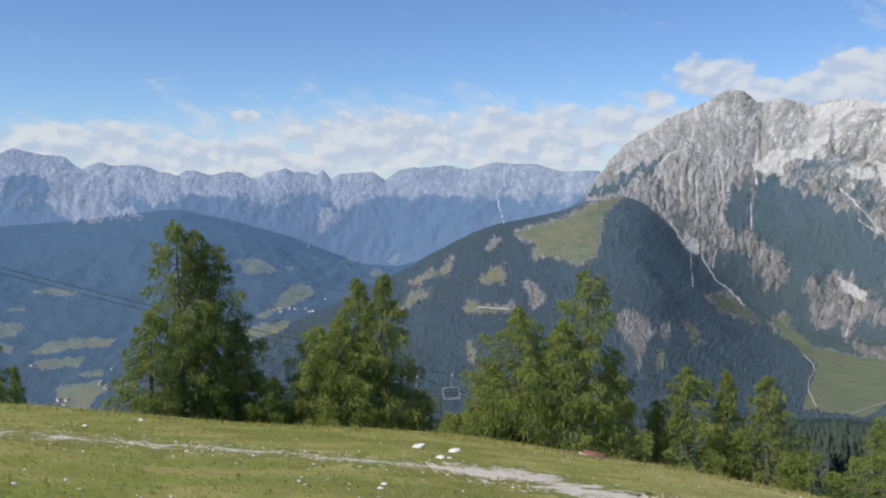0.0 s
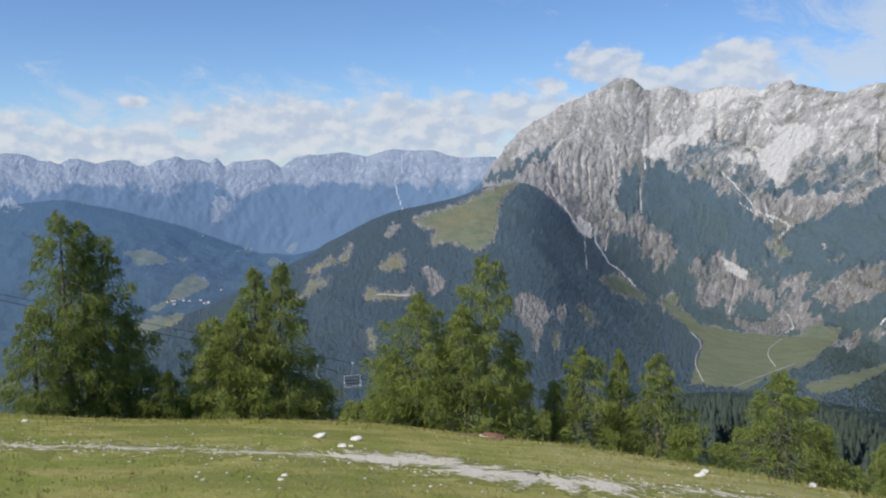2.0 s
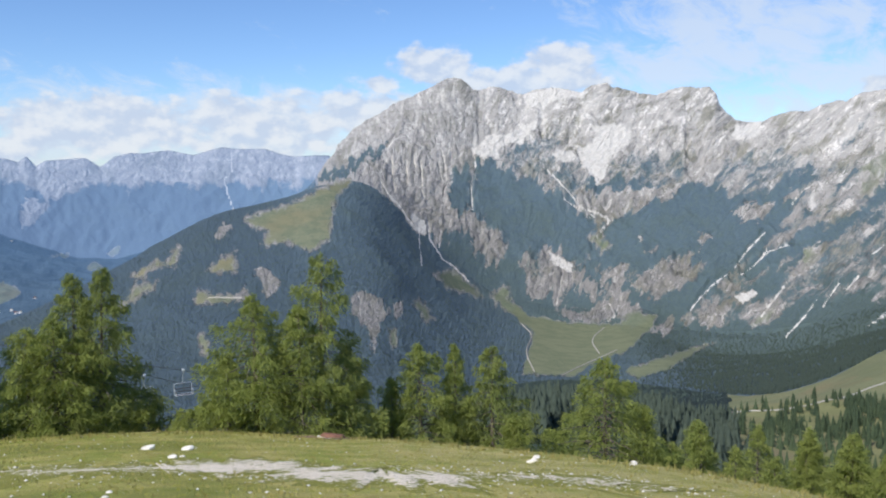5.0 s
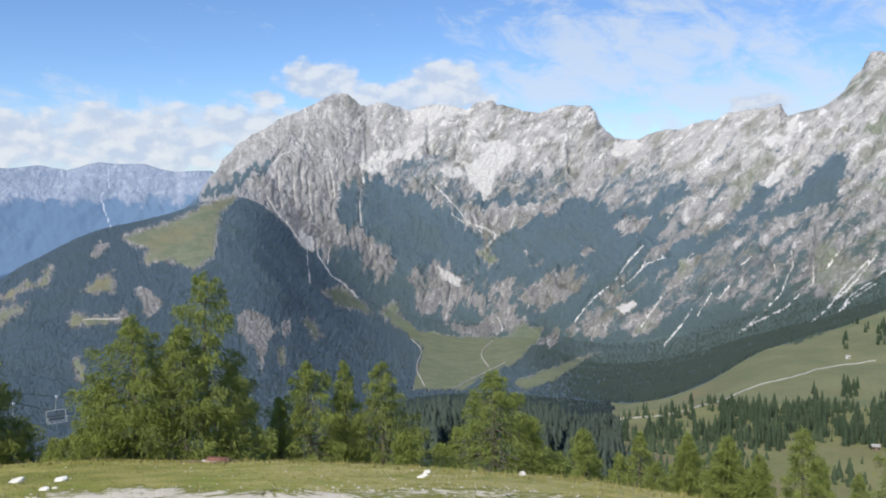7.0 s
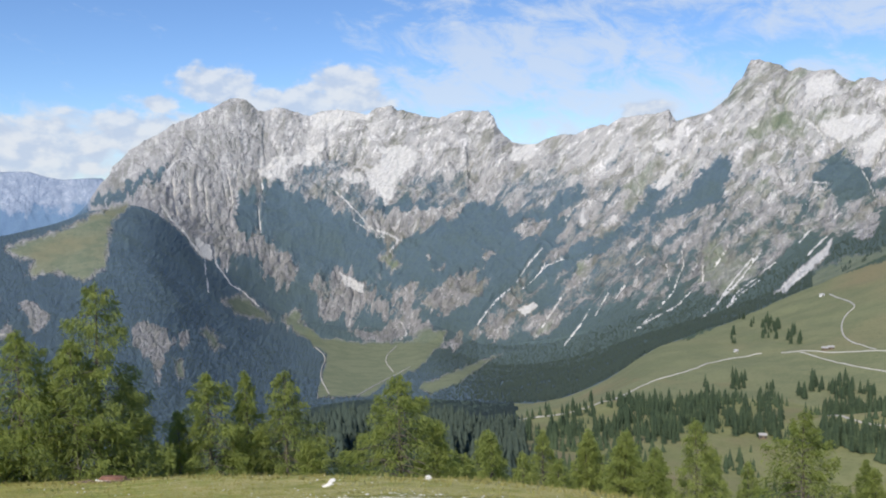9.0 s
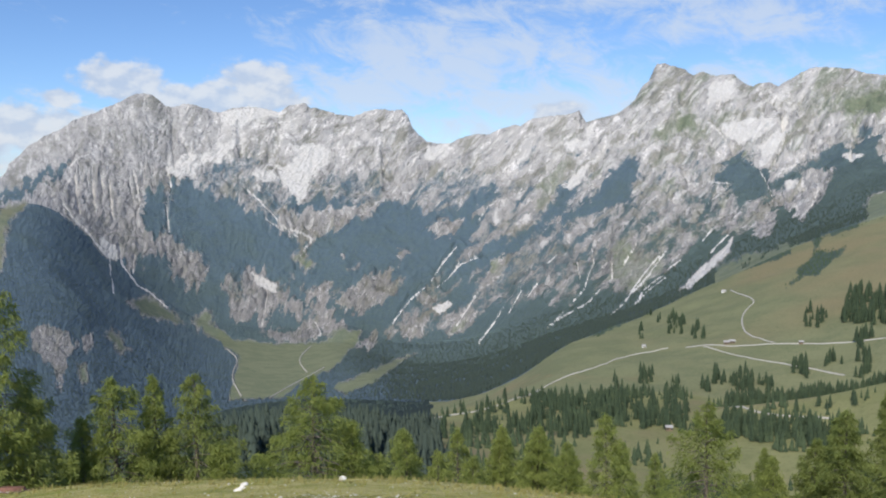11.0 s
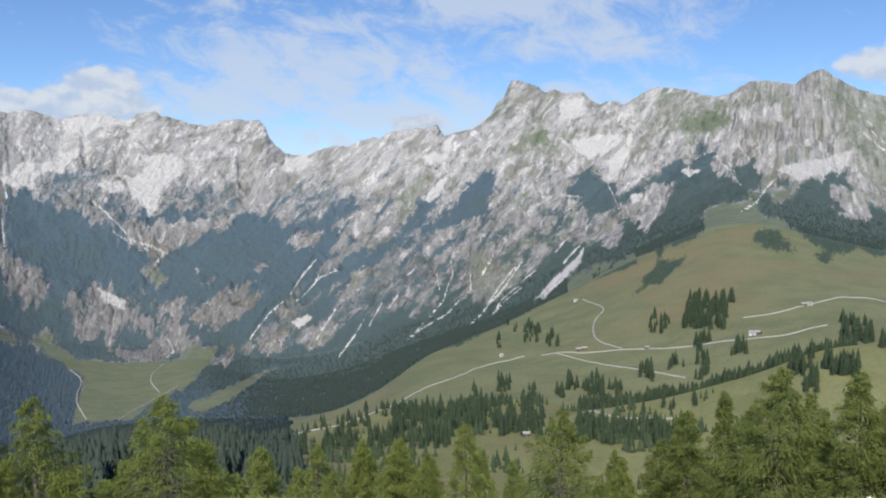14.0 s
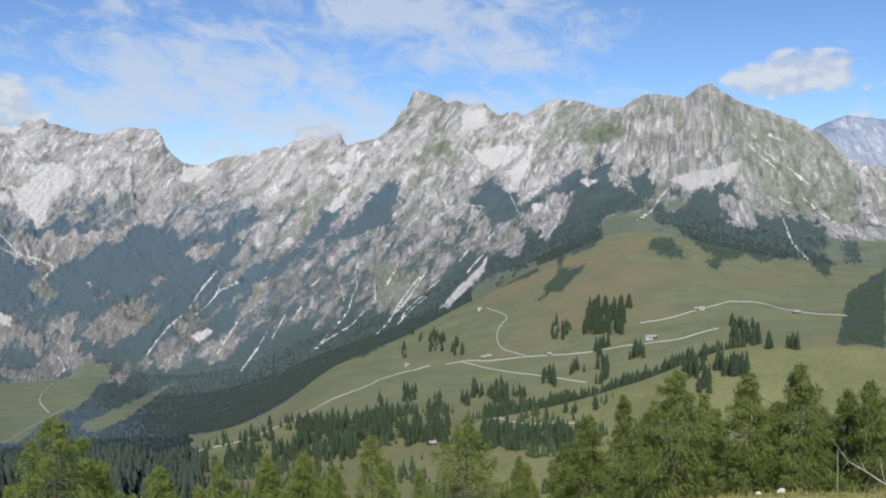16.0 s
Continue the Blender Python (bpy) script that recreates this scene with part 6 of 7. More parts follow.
# conifers on the pasture
def spruce_meshes(seed, tiers=7, sides=9):
    """A small spruce, one metre high: stem, and a crown of ragged drooping tiers."""
    rng = np.random.default_rng(seed)
    bm = bmesh.new()
    rod(bm, [(0, 0, -0.06), (0, 0, 0.5), (0, 0, 0.97)], [0.02, 0.012, 0.003], 5)
    stem = bpy.data.meshes.new("trunk")
    bm.to_mesh(stem)
    bm.free()
    verts, faces = [], []
    for k in range(tiers):
        z0, z1 = 0.06 + 0.8 * k / tiers, 0.06 + 0.94 * (k + 1.75) / (tiers + 0.75)
        radius = 0.23 * (1 - k / tiers) ** 0.75 + 0.03
        tip = len(verts)
        verts.append((rng.normal(0, 0.006), rng.normal(0, 0.006), min(1, z1)))
        n = 2 * sides
        turn = rng.uniform(0, 6.28)
        for j in range(n):
            a = turn + 2 * math.pi * j / n
            q = radius * (rng.uniform(0.85, 1.25) if j % 2 else rng.uniform(0.45, 0.7))
            verts.append((q * math.cos(a), q * math.sin(a), z0 - (0.035 if j % 2 else -0.03) + rng.normal(0, 0.012)))
        faces += [(tip, tip + 1 + j, tip + 1 + (j + 1) % n) for j in range(n)]
    return stem, sheet("crown", verts, faces)


def pasture_trees():
    rng = np.random.default_rng(5)
    models = []
    for k in range(4):
        tree = new("conifer_tree")
        stem, crown = spruce_meshes(40 + k)
        hung("trunk", stem, BARK, tree)
        hung("crown", crown, FAR_SPRUCE, tree)
        tagged(tree, "dark green spruce standing on the alpine pasture", "conifer tree", "conifers on the pasture")
        models.append([tree, False])
    spots = []
    for b, e, wide, tall, count, height in CLUMPS:
        for _ in range(count):
            spots.append((b + wide * rng.uniform(-1, 1), e - 0.25 + tall * rng.uniform(-1, 1), height * rng.uniform(0.6, 1.15)))
    for i, (b, e, height) in enumerate(spots):
        p = ground_at(b, e)
        stout = rng.uniform(0.6, 0.95)
        m = Matrix.Translation(p) @ Matrix.Rotation(rng.uniform(0, 6.28), 4, "Z") @ Matrix.Diagonal((height * stout, height * stout, height, 1))
        if i < len(models):
            models[i][0].matrix_basis = m
        else:
            model = models[i % len(models)][0]
            keep = model.matrix_basis.copy()
            model.scale = (1, 1, 1)
            copy_thing(model, m)
            model.matrix_basis = keep


pasture_trees()


# woods as a whole: too many trees to count
def wood(name, label, count, zone_rows, cols, low, high, sides, tiers, mat, seed, least):
    rng = np.random.default_rng(seed)
    rows = np.arange(zone_rows.start, zone_rows.stop - 1)
    js = np.arange(cols.start, cols.stop - 1)
    ww = WOOD_COVER[rows][:, js]
    spread = fbm(GX[rows][:, js] / 60, GY[rows][:, js] / 60, 3, 77) * 0.5
    seen = VISIBLE[rows][:, js] | VISIBLE[rows + 1][:, js]
    area = np.abs(ELEVATION[rows + 1][:, js] - ELEVATION[rows][:, js]) * 0.5 + 0.5 * (RADIUS[rows + 1][:, js] - RADIUS[rows][:, js]) / RADIUS[rows][:, js] * 12
    if least < 0.1:
        ww = np.where((ELEVATION[rows][:, js] < -13.2), 0, -9)
    weight = (np.where((ww + spread > least) & seen & (SCREE_COVER[rows][:, js] < 0.25), 1.0, 0) * area).ravel()
    for edge, way in ((cols.start, 1), (cols.stop, -1)):  # woods thin out where they meet
        if 30 < BEARINGS[edge] < 50:
            weight = (weight.reshape(ww.shape) * np.clip(way * (BEARINGS[js] - BEARINGS[edge]) / 6.0, 0, 1)[None, :]).ravel()
    pick = rng.choice(weight.size, count, p=weight / weight.sum())
    i, j = rows[pick // len(js)], js[pick % len(js)]
    u, v = rng.uniform(0, 1, (2, count))
    foot = np.stack([g[i, j] * (1 - u) * (1 - v) + g[i + 1, j] * u * (1 - v) + g[i, j + 1] * (1 - u) * v + g[i + 1, j + 1] * u * v for g in (GX, GY, GZ)], -1)
    tall = rng.uniform(low, high, count)
    wide = tall * rng.uniform(0.16, 0.24, count) * (1 if tiers > 1 else 1.9)
    verts, faces = [], []
    base = 0
    for t in range(tiers):
        a = rng.uniform(0, 6.28, count)[:, None] + np.arange(sides)[None, :] * 2 * math.pi / sides
        q = wide[:, None] * (1 - 0.42 * t) * rng.uniform(0.7, 1.2, (count, sides))
        z0 = tall * ((-0.7 if tiers == 1 else 0.05) + 0.62 * t / max(1, tiers))
        ring = foot[:, None, :] + np.stack([q * np.cos(a), q * np.sin(a), np.broadcast_to(z0[:, None], q.shape)], -1)
        tip = foot + np.stack([0 * tall, 0 * tall, tall * (0.5 if tiers == 1 else 1 if t == tiers - 1 else 0.72)], -1)
        block_verts = np.concatenate([ring, tip[:, None, :]], 1).reshape(-1, 3)
        k = np.arange(count)[:, None] * (sides + 1) + base
        s = np.arange(sides)[None, :]
        faces.append(np.stack([k + s, k + (s + 1) % sides, k + sides + 0 * s], -1).reshape(-1, 3))
        verts.append(block_verts)
        base += len(block_verts)
    ob = hung(name, sheet(name, np.concatenate(verts), np.concatenate(faces), True), mat, None)
    return tagged(ob, label, "forest", kind="stuff")


def wood_of_spruces(name, label, feet, heights, mat, seed, tiers=5, sides=6):
    """Many ragged spruces in one object."""
    rng = np.random.default_rng(seed)
    verts, faces, base = [], [], 0
    models = [spruce_meshes(seed * 10 + k, tiers, sides)[1] for k in range(5)]
    shapes = []
    for mesh in models:
        v, f = np.empty(len(mesh.vertices) * 3), np.empty(len(mesh.polygons) * 3, np.int32)
        mesh.vertices.foreach_get("co", v)
        mesh.loops.foreach_get("vertex_index", f)
        shapes.append((v.reshape(-1, 3), f.reshape(-1, 3)))
    for p, h in zip(feet, heights):
        v, f = shapes[rng.integers(5)]
        a, w = rng.uniform(0, 6.28), h * rng.uniform(0.65, 1.0)
        c, s = math.cos(a) * w, math.sin(a) * w
        verts.append(np.stack([v[:, 0] * c - v[:, 1] * s, v[:, 0] * s + v[:, 1] * c, v[:, 2] * h], -1) + np.array(p))
        faces.append(f + base)
        base += len(v)
    for mesh in models:
        bpy.data.meshes.remove(mesh)
    return tagged(hung(name, sheet(name, np.concatenate(verts), np.concatenate(faces)), mat, None), label, "forest", kind="stuff")


def near_woods():
    rng = np.random.default_rng(70)
    feet, tall = [], []
    while len(feet) < 1500:
        b, r = rng.uniform(14, 40), rng.uniform(230, 560)
        if b > 36 + 3 * rng.random() - (r - 400) / 160:
            continue
        feet.append(at_bearing(b, r))
        tall.append(rng.uniform(9, 17))
    wood_of_spruces("spruce_wood", "dense dark spruce wood on the slope below the meadow", feet, tall, DARK_SPRUCE, 7)
    b, e, wide, high, count, height = GROVE
    feet = [ground_at(b + 1.25 * wide * u + 0.3 * wide * v, e + high * v) for u, v in rng.uniform(-1, 1, (count, 2)) * 0.98]
    wood_of_spruces("spruce_grove", "dark grove of tall spruces on the open pasture", feet, rng.uniform(0.6, 1.1, count) * height, FAR_SPRUCE, 8, 7, 8)
    feet, tall = [], []
    for b, e, wide, high, count in LOWER_WOODS:
        for u, v in rng.uniform(-1, 1, (count, 2)):
            feet.append(ground_at(b + wide * u, e + high * v - 0.5))
            tall.append(rng.uniform(8, 15))
    for b, e, wide, high, count, height in MORE_CLUMPS:
        for u, v in rng.uniform(-1, 1, (count, 2)):
            feet.append(ground_at(b + wide * u, e + high * v - 0.25))
            tall.append(height * rng.uniform(0.6, 1.15))
    wood_of_spruces("pasture_wood", "open wood of slim dark spruces on the lower pasture", feet, tall, FAR_SPRUCE, 6, 7, 7)
    row = np.array(HEDGE)
    feet = [at_bearing(b, r) for b, r in zip(rng.uniform(row[0, 0] - 5, row[-1, 0] + 1, 420), rng.uniform(622, 690, 420))]
    wood_of_spruces("spruce_row", "long row of dark spruces behind the nearer rise", feet, rng.uniform(8, 15, 420), FAR_SPRUCE, 9, 6, 7)


near_woods()
VIEW = slice(0, END)
wood("young_spruces", "scattered young spruces and dark shrubs on the lower pasture", 1100, slice(row_of(1) + 10, row_of(4)), slice(int(np.argmin(abs(BEARINGS - 36))), END), 3, 11, 7, 2, FAR_SPRUCE, 17, 0.05)
WEST, SLOPE, EAST = slice(0, int(np.argmin(abs(BEARINGS - 43)))), slice(int(np.argmin(abs(BEARINGS - 31))), END), slice(int(np.argmin(abs(BEARINGS - 45.5))), END)
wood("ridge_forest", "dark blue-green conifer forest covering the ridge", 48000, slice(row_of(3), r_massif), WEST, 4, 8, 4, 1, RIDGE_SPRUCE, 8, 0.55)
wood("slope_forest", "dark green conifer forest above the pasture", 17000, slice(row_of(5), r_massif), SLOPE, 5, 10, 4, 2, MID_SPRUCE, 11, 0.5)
wood("pasture_shrubs", "dark green mountain pine and shrubs on the upper pasture", 1800, slice(row_of(4), row_of(5)), EAST, 3, 7, 5, 1, FAR_SPRUCE, 12, 0.5)
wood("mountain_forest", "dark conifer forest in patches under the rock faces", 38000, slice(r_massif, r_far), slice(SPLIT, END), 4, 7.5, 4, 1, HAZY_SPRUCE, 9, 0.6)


# tracks, huts, houses
def ribbon(name, points, width, lift, mat, label, category, wobble=0.25, step=None, wear=None):
    """A strip laid over the land along the points."""
    pts = [Vector(p) for p in points]
    for _ in range(2):  # rounded bends
        pts = [pts[0], *[q for a, b in zip(pts[:-1], pts[1:]) for q in (a.lerp(b, 0.25), a.lerp(b, 0.75))], pts[-1]]
    fine = []
    for a, b in zip(pts[:-1], pts[1:]):
        n = max(2, int((b - a).length / (step or width * 1.5)))
        fine += [a.lerp(b, k / n) for k in range(n)]
    fine.append(pts[-1])
    for _ in range(4):
        fine = [fine[0], *[(fine[k - 1] + fine[k] * 2 + fine[k + 1]) / 4 for k in range(1, len(fine) - 1)], fine[-1]]
    verts, faces = [], []
    rng = np.random.default_rng(len(fine))
    across = 5
    for k, p in enumerate(fine):
        d = fine[min(k + 1, len(fine) - 1)] - fine[max(k - 1, 0)]
        side = Vector((d.y, -d.x, 0)).normalized()
        half = [width / 2 * (1 + wobble * rng.normal()) for _ in (0, 1)]
        for c in range(across):
            s = c / (across - 1) * 2 - 1
            q = p + side * s * (half[0] if s < 0 else half[1])
            verts.append((q.x, q.y, ground_below(q.x, q.y) + lift * (1 - abs(s) ** 3 * 1.6)))
    for k in range(len(fine) - 1):
        for c in range(across - 1):
            a = k * across + c
            faces.append((a, a + 1, a + across + 1, a + across))
    mesh = sheet(name, verts, faces, True)
    if wear:
        worn = mesh.attributes.new("worn", "FLOAT", "POINT")
        worn.data.foreach_set("value", [wear * (1 - abs(c / (across - 1) * 2 - 1) ** 1.5) for _ in fine for c in range(across)])
    return tagged(hung(name, mesh, mat, None), label, category, kind="structure")


for width, course in TRACKS:
    ribbon("track", [ground_at(b, e) for b, e in course], width * 0.62, 0.9 if width < 5 else 2.5, TRACK, "pale gravel farm track winding over the grass", "track", 0.12)


def house(name, size, walls, roofing, label, category, p, turn):
    """A gabled house: walls, roof with eaves, door and windows."""
    l, w, h = size
    thing = new(name)
    bm = bmesh.new()
    g = h + w * 0.32
    ring = [[bm.verts.new((x, y, z)) for y, z in ((-w / 2, -1.0), (w / 2, -1.0), (w / 2, h), (0, g), (-w / 2, h))] for x in (-l / 2, l / 2)]
    for k in range(5):
        bm.faces.new((ring[0][k], ring[1][k], ring[1][(k + 1) % 5], ring[0][(k + 1) % 5]))
    bm.faces.new(ring[0])
    bm.faces.new(ring[1][::-1])
    bmesh.ops.recalc_face_normals(bm, faces=bm.faces)
    part("wall", bm, walls, thing)
    slope = math.atan2(g - h, w / 2)
    for s in (-1, 1):
        bm = bmesh.new()
        block(bm, (l * 1.16, w / 2 / math.cos(slope) * 1.22, 0.25), (0, s * w * 0.28, h + (g - h) * 0.44 + 0.2), Matrix.Rotation(-s * slope, 4, "X"), 0.05)
        part("roof", bm, roofing, thing)
    bm = bmesh.new()
    block(bm, (1.1, 0.12, 2.0), (l * 0.1, -w / 2 - 0.04, 1.0))
    part("door", bm, TIMBER, thing)
    for x in (-0.3, 0.34):
        bm = bmesh.new()
        block(bm, (1.0, 0.12, 1.0), (l * x, -w / 2 - 0.04, h * 0.6))
        part("window", bm, GLASS, thing)
    thing.matrix_basis = Matrix.Translation(p) @ Matrix.Rotation(turn, 4, "Z")
    return tagged(thing, label, category)


def settle():
    rng = random.Random(12)
    for i, (b, e, length) in enumerate(HUTS):
        length *= 0.62
        p = ground_at(b, e - 0.1)
        tagged(house("alpine_hut", (length, length * 0.72, 2.4), TIMBER if i % 3 else PLASTER, ROOFING, "small timber alpine hut with a pale grey roof on the pasture", "hut", p, radians(-b) + rng.uniform(-0.5, 0.5)), group="huts on the pasture")
    for b, e in VILLAGE:
        p = ground_at(b, e)
        tagged(house("house", (rng.uniform(8, 11), rng.uniform(6, 8), rng.uniform(4, 5.5)), PLASTER, RED_ROOF if rng.random() < 0.4 else ROOFING, "white plastered house with a gabled roof in the valley", "house", p, radians(-b) + rng.uniform(-0.7, 0.7)), group="houses of the valley village")


settle()


# the meadow: path, stones, grass
def pebbles(name, spots, low, high, mat, label, seed):
    """Loose small stones, each a squat, uneven lump."""
    rng = np.random.default_rng(seed)
    lump = np.array([(1, 0, 0), (0, 1, 0), (-1, 0, 0), (0, -1, 0), (0, 0, 1), (0, 0, -1)], float)
    tri = np.array([(0, 1, 4), (1, 2, 4), (2, 3, 4), (3, 0, 4), (1, 0, 5), (2, 1, 5), (3, 2, 5), (0, 3, 5)])
    n = len(spots)
    size = low * (high / low) ** rng.uniform(0, 1, n) ** 2.0
    turn = rng.uniform(0, 6.28, n)
    v = lump[None] * rng.uniform(0.65, 1.2, (n, 6, 1)) * np.stack([size, size * rng.uniform(0.6, 1, n), size * rng.uniform(0.3, 0.6, n)], -1)[:, None, :]
    c, s = np.cos(turn)[:, None], np.sin(turn)[:, None]
    v = np.stack([v[..., 0] * c - v[..., 1] * s, v[..., 0] * s + v[..., 1] * c, v[..., 2]], -1) + np.array(spots)[:, None, :]
    faces = (tri[None] + 6 * np.arange(n)[:, None, None]).reshape(-1, 3)
    return tagged(hung(name, sheet(name, v.reshape(-1, 3), faces), mat, None), label, "gravel", kind="stuff")


def meadow_path():
    course = [meadow_at(b, e) for b, e in PATH]
    broad = [q for q, (b, e) in zip(course, PATH) if -1 < b < 22]
    ribbon("path_broad", [broad[0], *broad], 4.2, 0.035, PATHWAY, "wide worn patch of pale limestone gravel on the path", "path", 0.45, 0.3, 0.72)
    ribbon("path", course, 3.6, 0.02, PATHWAY, "trodden path of pale limestone gravel across the meadow", "path", 0.4, 0.3, 0.5)
    rng = np.random.default_rng(21)
    spots = []
    for a, b in zip(course[:-1], course[1:]):
        for _ in range(int((b - a).length * 120)):
            p = a.lerp(b, rng.uniform())
            x, y = p.x + rng.normal(0, 1.0), p.y + rng.normal(0, 1.0)
            spots.append((x, y, ground_below(x, y) + 0.012))
    pebbles("gravel", spots, 0.008, 0.055, LIMESTONE, "loose pale limestone gravel along the path", 22)
    spots = []
    for _ in range(1500):
        p = at_bearing(rng.uniform(-30, 60), rng.uniform(7, 33))
        spots.append((p.x, p.y, p.z + 0.015))
    pebbles("scattered_gravel", spots, 0.008, 0.05, LIMESTONE, "small white stones scattered in the short grass", 23)


def stone(p, wide, seed):
    bm = bmesh.new()
    bmesh.ops.create_icosphere(bm, subdivisions=2, radius=0.5)
    rng = random.Random(seed)
    off = Vector((rng.uniform(0, 50), rng.uniform(0, 50), 0))
    for v in bm.verts:
        v.co *= 1 + 0.35 * noise.noise(v.co * 2.2 + off)
        v.co = Vector((v.co.x * wide, v.co.y * wide * rng.uniform(0.68, 0.72), v.co.z * wide * 0.5))
    ob = part("stone", bm, LIMESTONE, None)
    ob.location = p + Vector((0, 0, wide * 0.08))
    ob.rotation_euler = (rng.uniform(-0.2, 0.2), rng.uniform(-0.2, 0.2), rng.uniform(-0.6, 0.6))
    tagged(ob, "pale limestone boulder lying in the short grass", "stone", "stones on the meadow")


def grass(name, count, near, far, low, high, mat, label, seed, edge=False):
    rng = np.random.default_rng(seed)
    verts, faces = [], []
    b = rng.uniform(-31, 84, count)
    r = near + (far - near) * rng.uniform(0, 1, count) ** 0.8
    foot = np.empty((count, 3))
    for k in range(count):
        j = int(np.argmin(abs(BEARINGS_WRAP - b[k])))
        rr = r[k] * (RADIUS[r_slope - 1, j] if edge else 1)
        foot[k] = (rr * math.sin(radians(b[k])), rr * math.cos(radians(b[k])), np.interp(rr, RADIUS[:r_slope + 12, j], GZ[:r_slope + 12, j]) - 0.01)
    blades = 5
    a = rng.uniform(0, 6.28, (count, blades))
    tall = rng.uniform(low, high, (count, blades))
    out = tall * rng.uniform(0.1, 0.9, (count, blades))
    c, s = np.cos(a), np.sin(a)
    thick = 0.012 + 0.05 * tall
    root = foot[:, None, :] + np.stack([c * 0.03, s * 0.03, 0 * c], -1)
    wide = np.stack([-s * thick, c * thick, 0 * c], -1)
    tip = foot[:, None, :] + np.stack([c * (0.03 + out), s * (0.03 + out), tall], -1)
    v = np.stack([root - wide, root + wide, tip], 2).reshape(-1, 3)
    f = np.arange(len(v)).reshape(-1, 3)
    return tagged(hung(name, sheet(name, v, f), mat, None), label, "grass", kind="stuff")


meadow_path()
for i, (b, e, wide) in enumerate(STONES):
    p = meadow_at(b, e)
    stone(p, max(0.09, radians(wide) * math.hypot(p.x, p.y)), 60 + i)
grass("grass", 11000, 8, 33, 0.015, 0.045, BLADES, "short grazed green meadow grass", 31)
grass("dry_grass", 5000, 8, 33, 0.03, 0.08, STRAW, "sparse yellow dry grass stalks in the meadow", 32)
grass("brow_grass", 1700, 0.9, 1.03, 0.03, 0.17, STRAW, "taller dry grass along the brow of the meadow", 33, True)


def manhole():
    p = meadow_at(*MANHOLE)
    slope = Vector((ground_below(p.x + 1, p.y) - ground_below(p.x - 1, p.y), ground_below(p.x, p.y + 1) - ground_below(p.x, p.y - 1), 0)) / 2
    thing = new("manhole")
    bm = bmesh.new()
    sides = 28
    rings = [[bm.verts.new((q * math.cos(a), q * math.sin(a), z)) for a in (2 * math.pi * k / sides for k in range(sides))] for q, z in ((0.58, -0.25), (0.58, 0.03), (0.57, 0.04), (0.53, 0.04), (0.52, 0.0))]
    for a, b in zip(rings[:-1], rings[1:]):
        for k in range(sides):
            bm.faces.new((a[k], a[(k + 1) % sides], b[(k + 1) % sides], b[k]))
    part("rim", bm, CONCRETE, thing, "pale concrete ring")
    bm = bmesh.new()
    bmesh.ops.create_cone(bm, cap_ends=True, segments=28, radius1=0.52, radius2=0.4, depth=0.16, matrix=Matrix.Translation((0, 0, 0.08)))
    lid = part("lid", bm, RUST, thing, "rust-brown iron lid")
    bm = bmesh.new()
    block(bm, (0.3, 0.05, 0.03), (0, 0, 0.17), None, 0.01)
    part("handle", bm, RUST, lid)
    thing.location = p + Vector((0, 0, 0.0))
    thing.rotation_euler = (math.atan(slope.y) + radians(11), -math.atan(slope.x), 0)
    tagged(thing, "round manhole with a rusty lid in a concrete ring", "manhole")
    spots = []
    rng = np.random.default_rng(3)
    for _ in range(260):
        a, q = rng.uniform(0, 6.28), 0.62 + abs(rng.normal(0, 0.28))
        x, y = p.x + q * math.cos(a) - 0.2, p.y + q * math.sin(a) * 0.8
        spots.append((x, y, ground_below(x, y) + 0.01))
    pebbles("bare_earth", spots, 0.03, 0.12, EARTH, "bare brown earth clods round the manhole", 4)


manhole()


# the chairlift
CHAIR_RANGE = 60


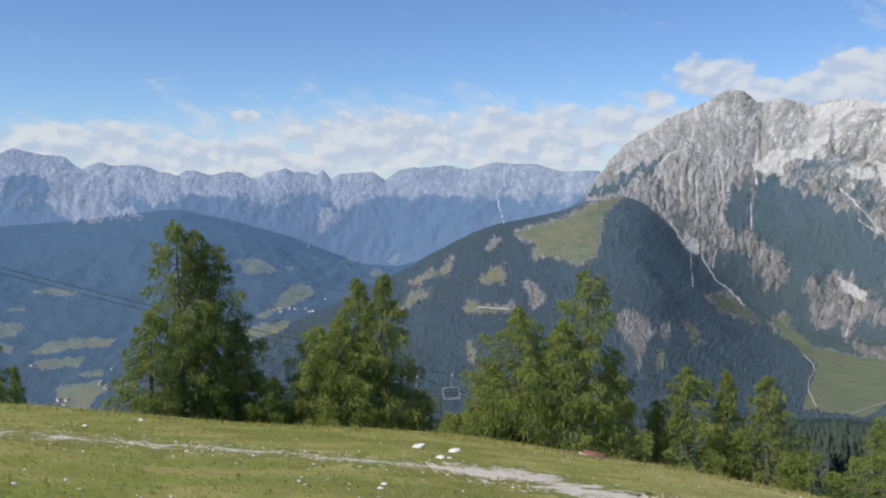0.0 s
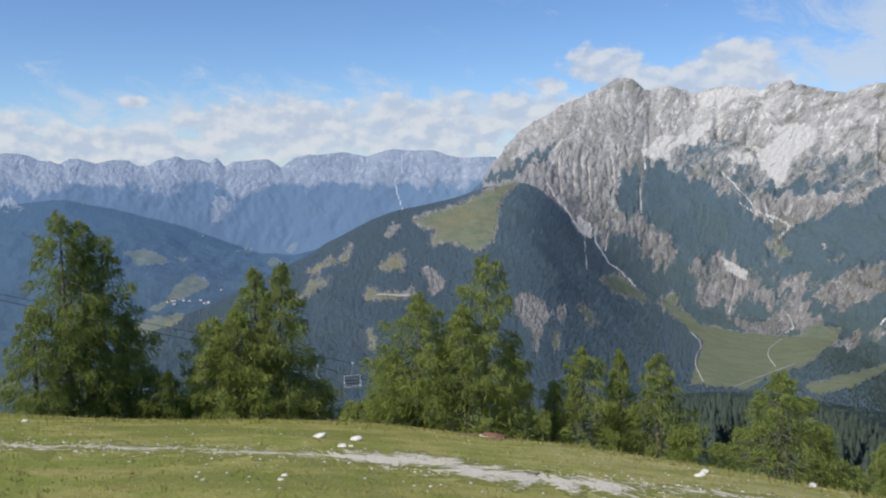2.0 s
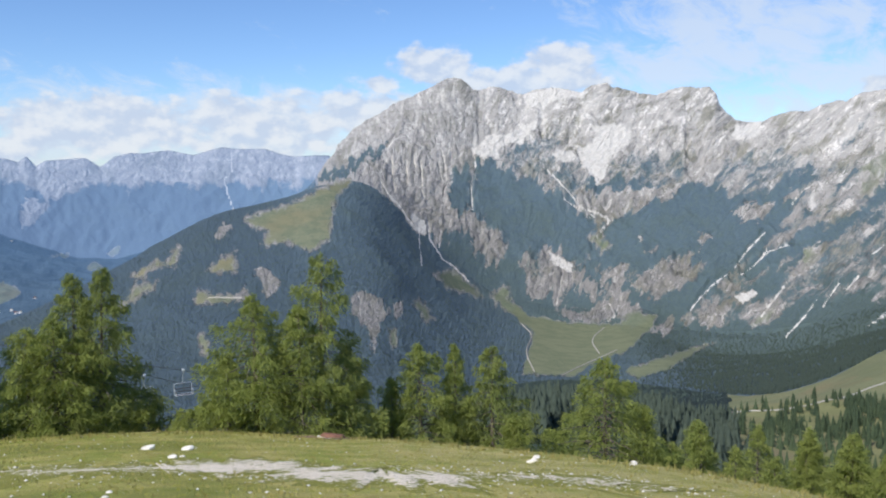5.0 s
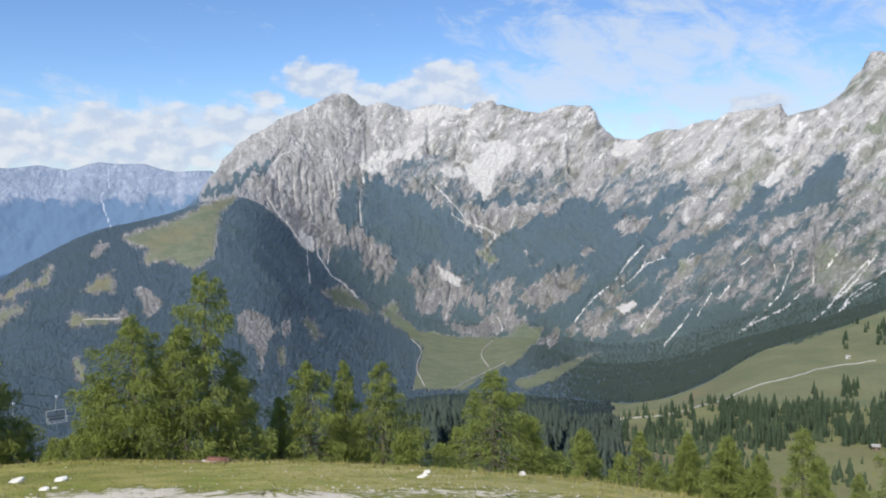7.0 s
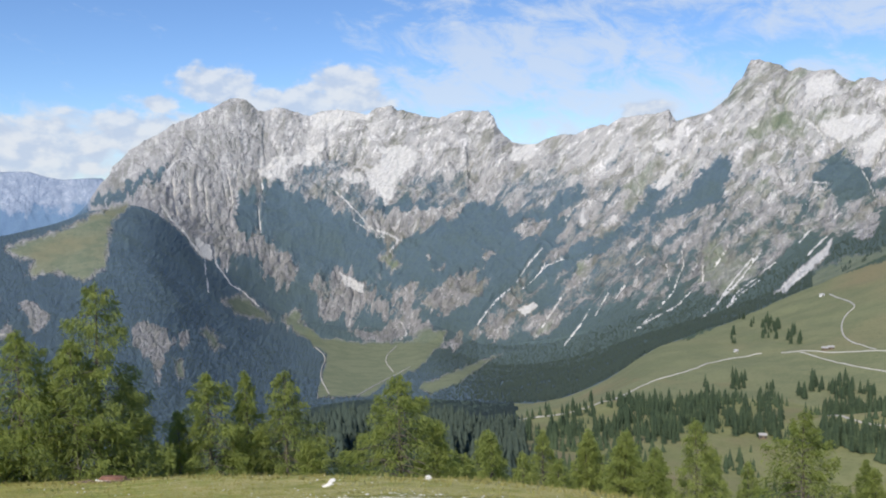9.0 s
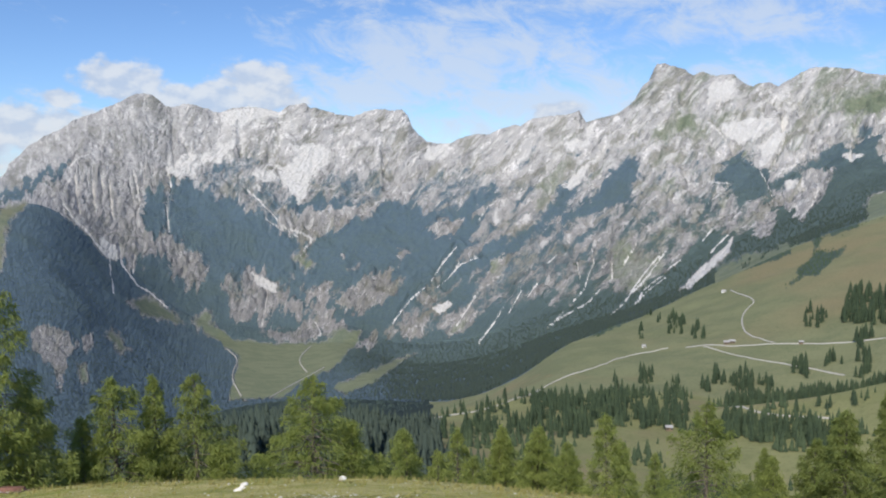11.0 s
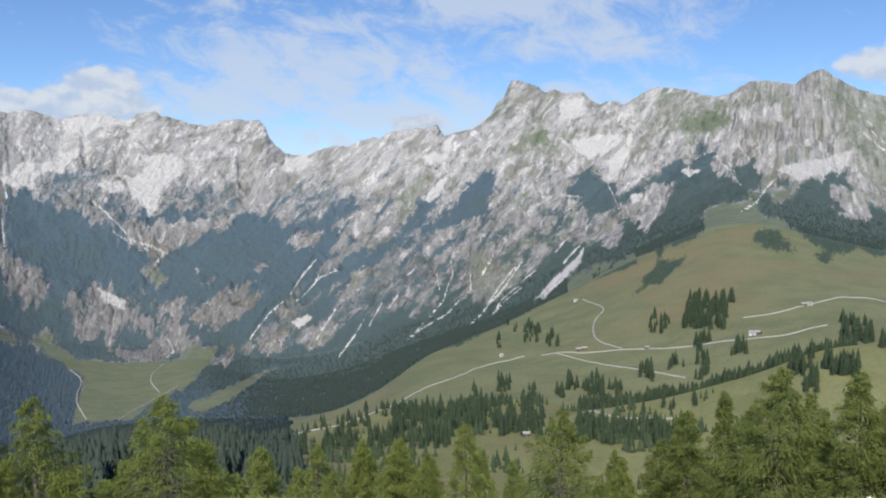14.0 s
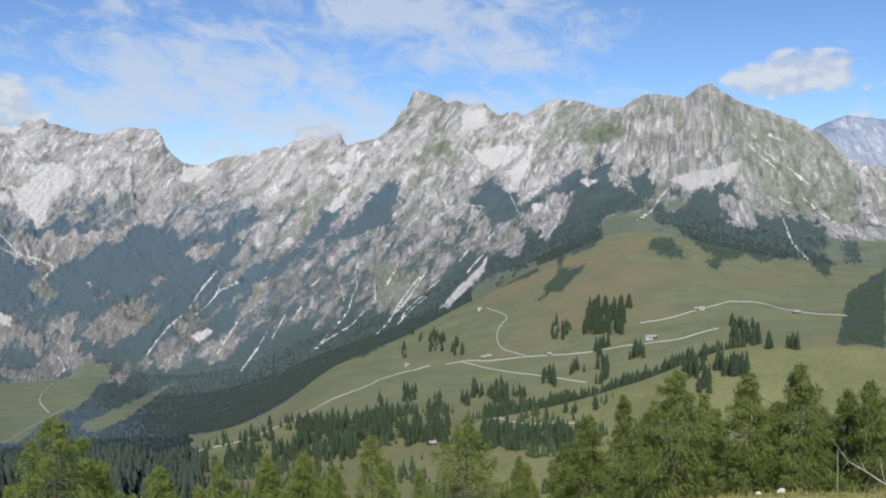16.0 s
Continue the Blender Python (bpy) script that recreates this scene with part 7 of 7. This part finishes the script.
def lift_chair(p, turn):
    thing = new("chairlift_chair")
    bm = bmesh.new()
    rod(bm, [(0, 0, 0), (0, 0.12, -0.25), (0, 0.3, -0.55), (0, 0.32, -0.95)], [0.03] * 4, 8)
    part("hanger", bm, STEEL, thing, "bent steel hanger")
    bm = bmesh.new()
    block(bm, (0.16, 0.3, 0.12), (0, 0, 0.02), None, 0.03)
    part("grip", bm, STEEL, thing)
    bm = bmesh.new()
    rod(bm, [(-0.58, 0.3, -1.72), (-0.6, 0.32, -1.0), (-0.5, 0.32, -0.95), (0.5, 0.32, -0.95), (0.6, 0.32, -1.0), (0.58, 0.3, -1.72)], [0.026] * 6, 8)
    part("frame", bm, STEEL, thing, "white-grey tubular frame")
    for x in (-0.58, 0.58):
        bm = bmesh.new()
        rod(bm, [(x, 0.3, -1.7), (x, -0.15, -1.68), (x, -0.2, -1.4), (x, 0.28, -1.36)], [0.022] * 4, 8)
        part("armrest", bm, STEEL, thing)
    for k in range(5):
        bm = bmesh.new()
        block(bm, (1.16, 0.07, 0.03), (0, -0.14 + 0.1 * k, -1.7), None, 0.01)
        part("slat", bm, STEEL if k in (0, 4) else DARK_SEAT, thing)
    for k in range(2):
        bm = bmesh.new()
        block(bm, (1.16, 0.03, 0.08), (0, 0.3, -1.52 + 0.2 * k), None, 0.01)
        part("back_slat", bm, DARK_SEAT, thing)
    thing.matrix_basis = Matrix.Translation(p) @ Matrix.Rotation(turn, 4, "Z")
    tagged(thing, "empty double chairlift chair of pale steel tube hanging from the cable", "chairlift chair", "chairs of the chairlift")


def hang_lift():
    for b, e in CHAIRS:
        lift_chair(at_bearing(b, CHAIR_RANGE, EYE + CHAIR_RANGE * math.tan(radians(e))), radians(-b + 12))
    for course in CABLES:
        pts = []
        for b, e in course:
            r = CHAIR_RANGE
            pts.append(at_bearing(b, r, EYE + r * math.tan(radians(e)) + 0.05))
        last = pts[-1] + (pts[-1] - pts[-2]).normalized() * 22 + Vector((0, 0, -2))
        bm = bmesh.new()
        rod(bm, [*pts, last], [0.02] * (len(pts) + 1), 6)
        tagged(part("lift_cable", bm, CABLE_STEEL, None), "thin dark steel cable of the chairlift", "cable", "cables of the chairlift")


hang_lift()


def fence_and_limb():
    p = at_bearing(FENCE_POST[0], 23)
    bm = bmesh.new()
    rod(bm, [(0, 0, -0.2), (0.01, 0, 0.6), (0.0, 0.01, 1.15)], [0.012, 0.011, 0.01], 8)
    post = part("fence_post", bm, DEAD_WOOD, None)
    post.location = p
    tagged(post, "thin weathered wooden fence post on the meadow", "fence post")
    bm = bmesh.new()
    pts = [at_bearing(b, 22, EYE + 22 * math.tan(radians(e))) for b, e in DEAD_LIMB]
    root = at_bearing(DEAD_LIMB[0][0] + 2.5, 22)
    rod(bm, [root, *pts], [0.03, 0.02, 0.015, 0.011, 0.004], 7)
    for k, (dx, dz) in enumerate(((0.25, 0.55), (-0.2, 0.45), (0.1, -0.25))):
        q = pts[min(k, 2)]
        rod(bm, [q, q + Vector((dx * 0.5, 0.1, dz * 0.6)), q + Vector((dx * 1.1, 0.15, dz))], [0.011, 0.007, 0.003], 6)
    limb = part("dead_branch", bm, DEAD_WOOD, None)
    tagged(limb, "bare bleached dead branch standing at the meadow's edge", "branch")


fence_and_limb()
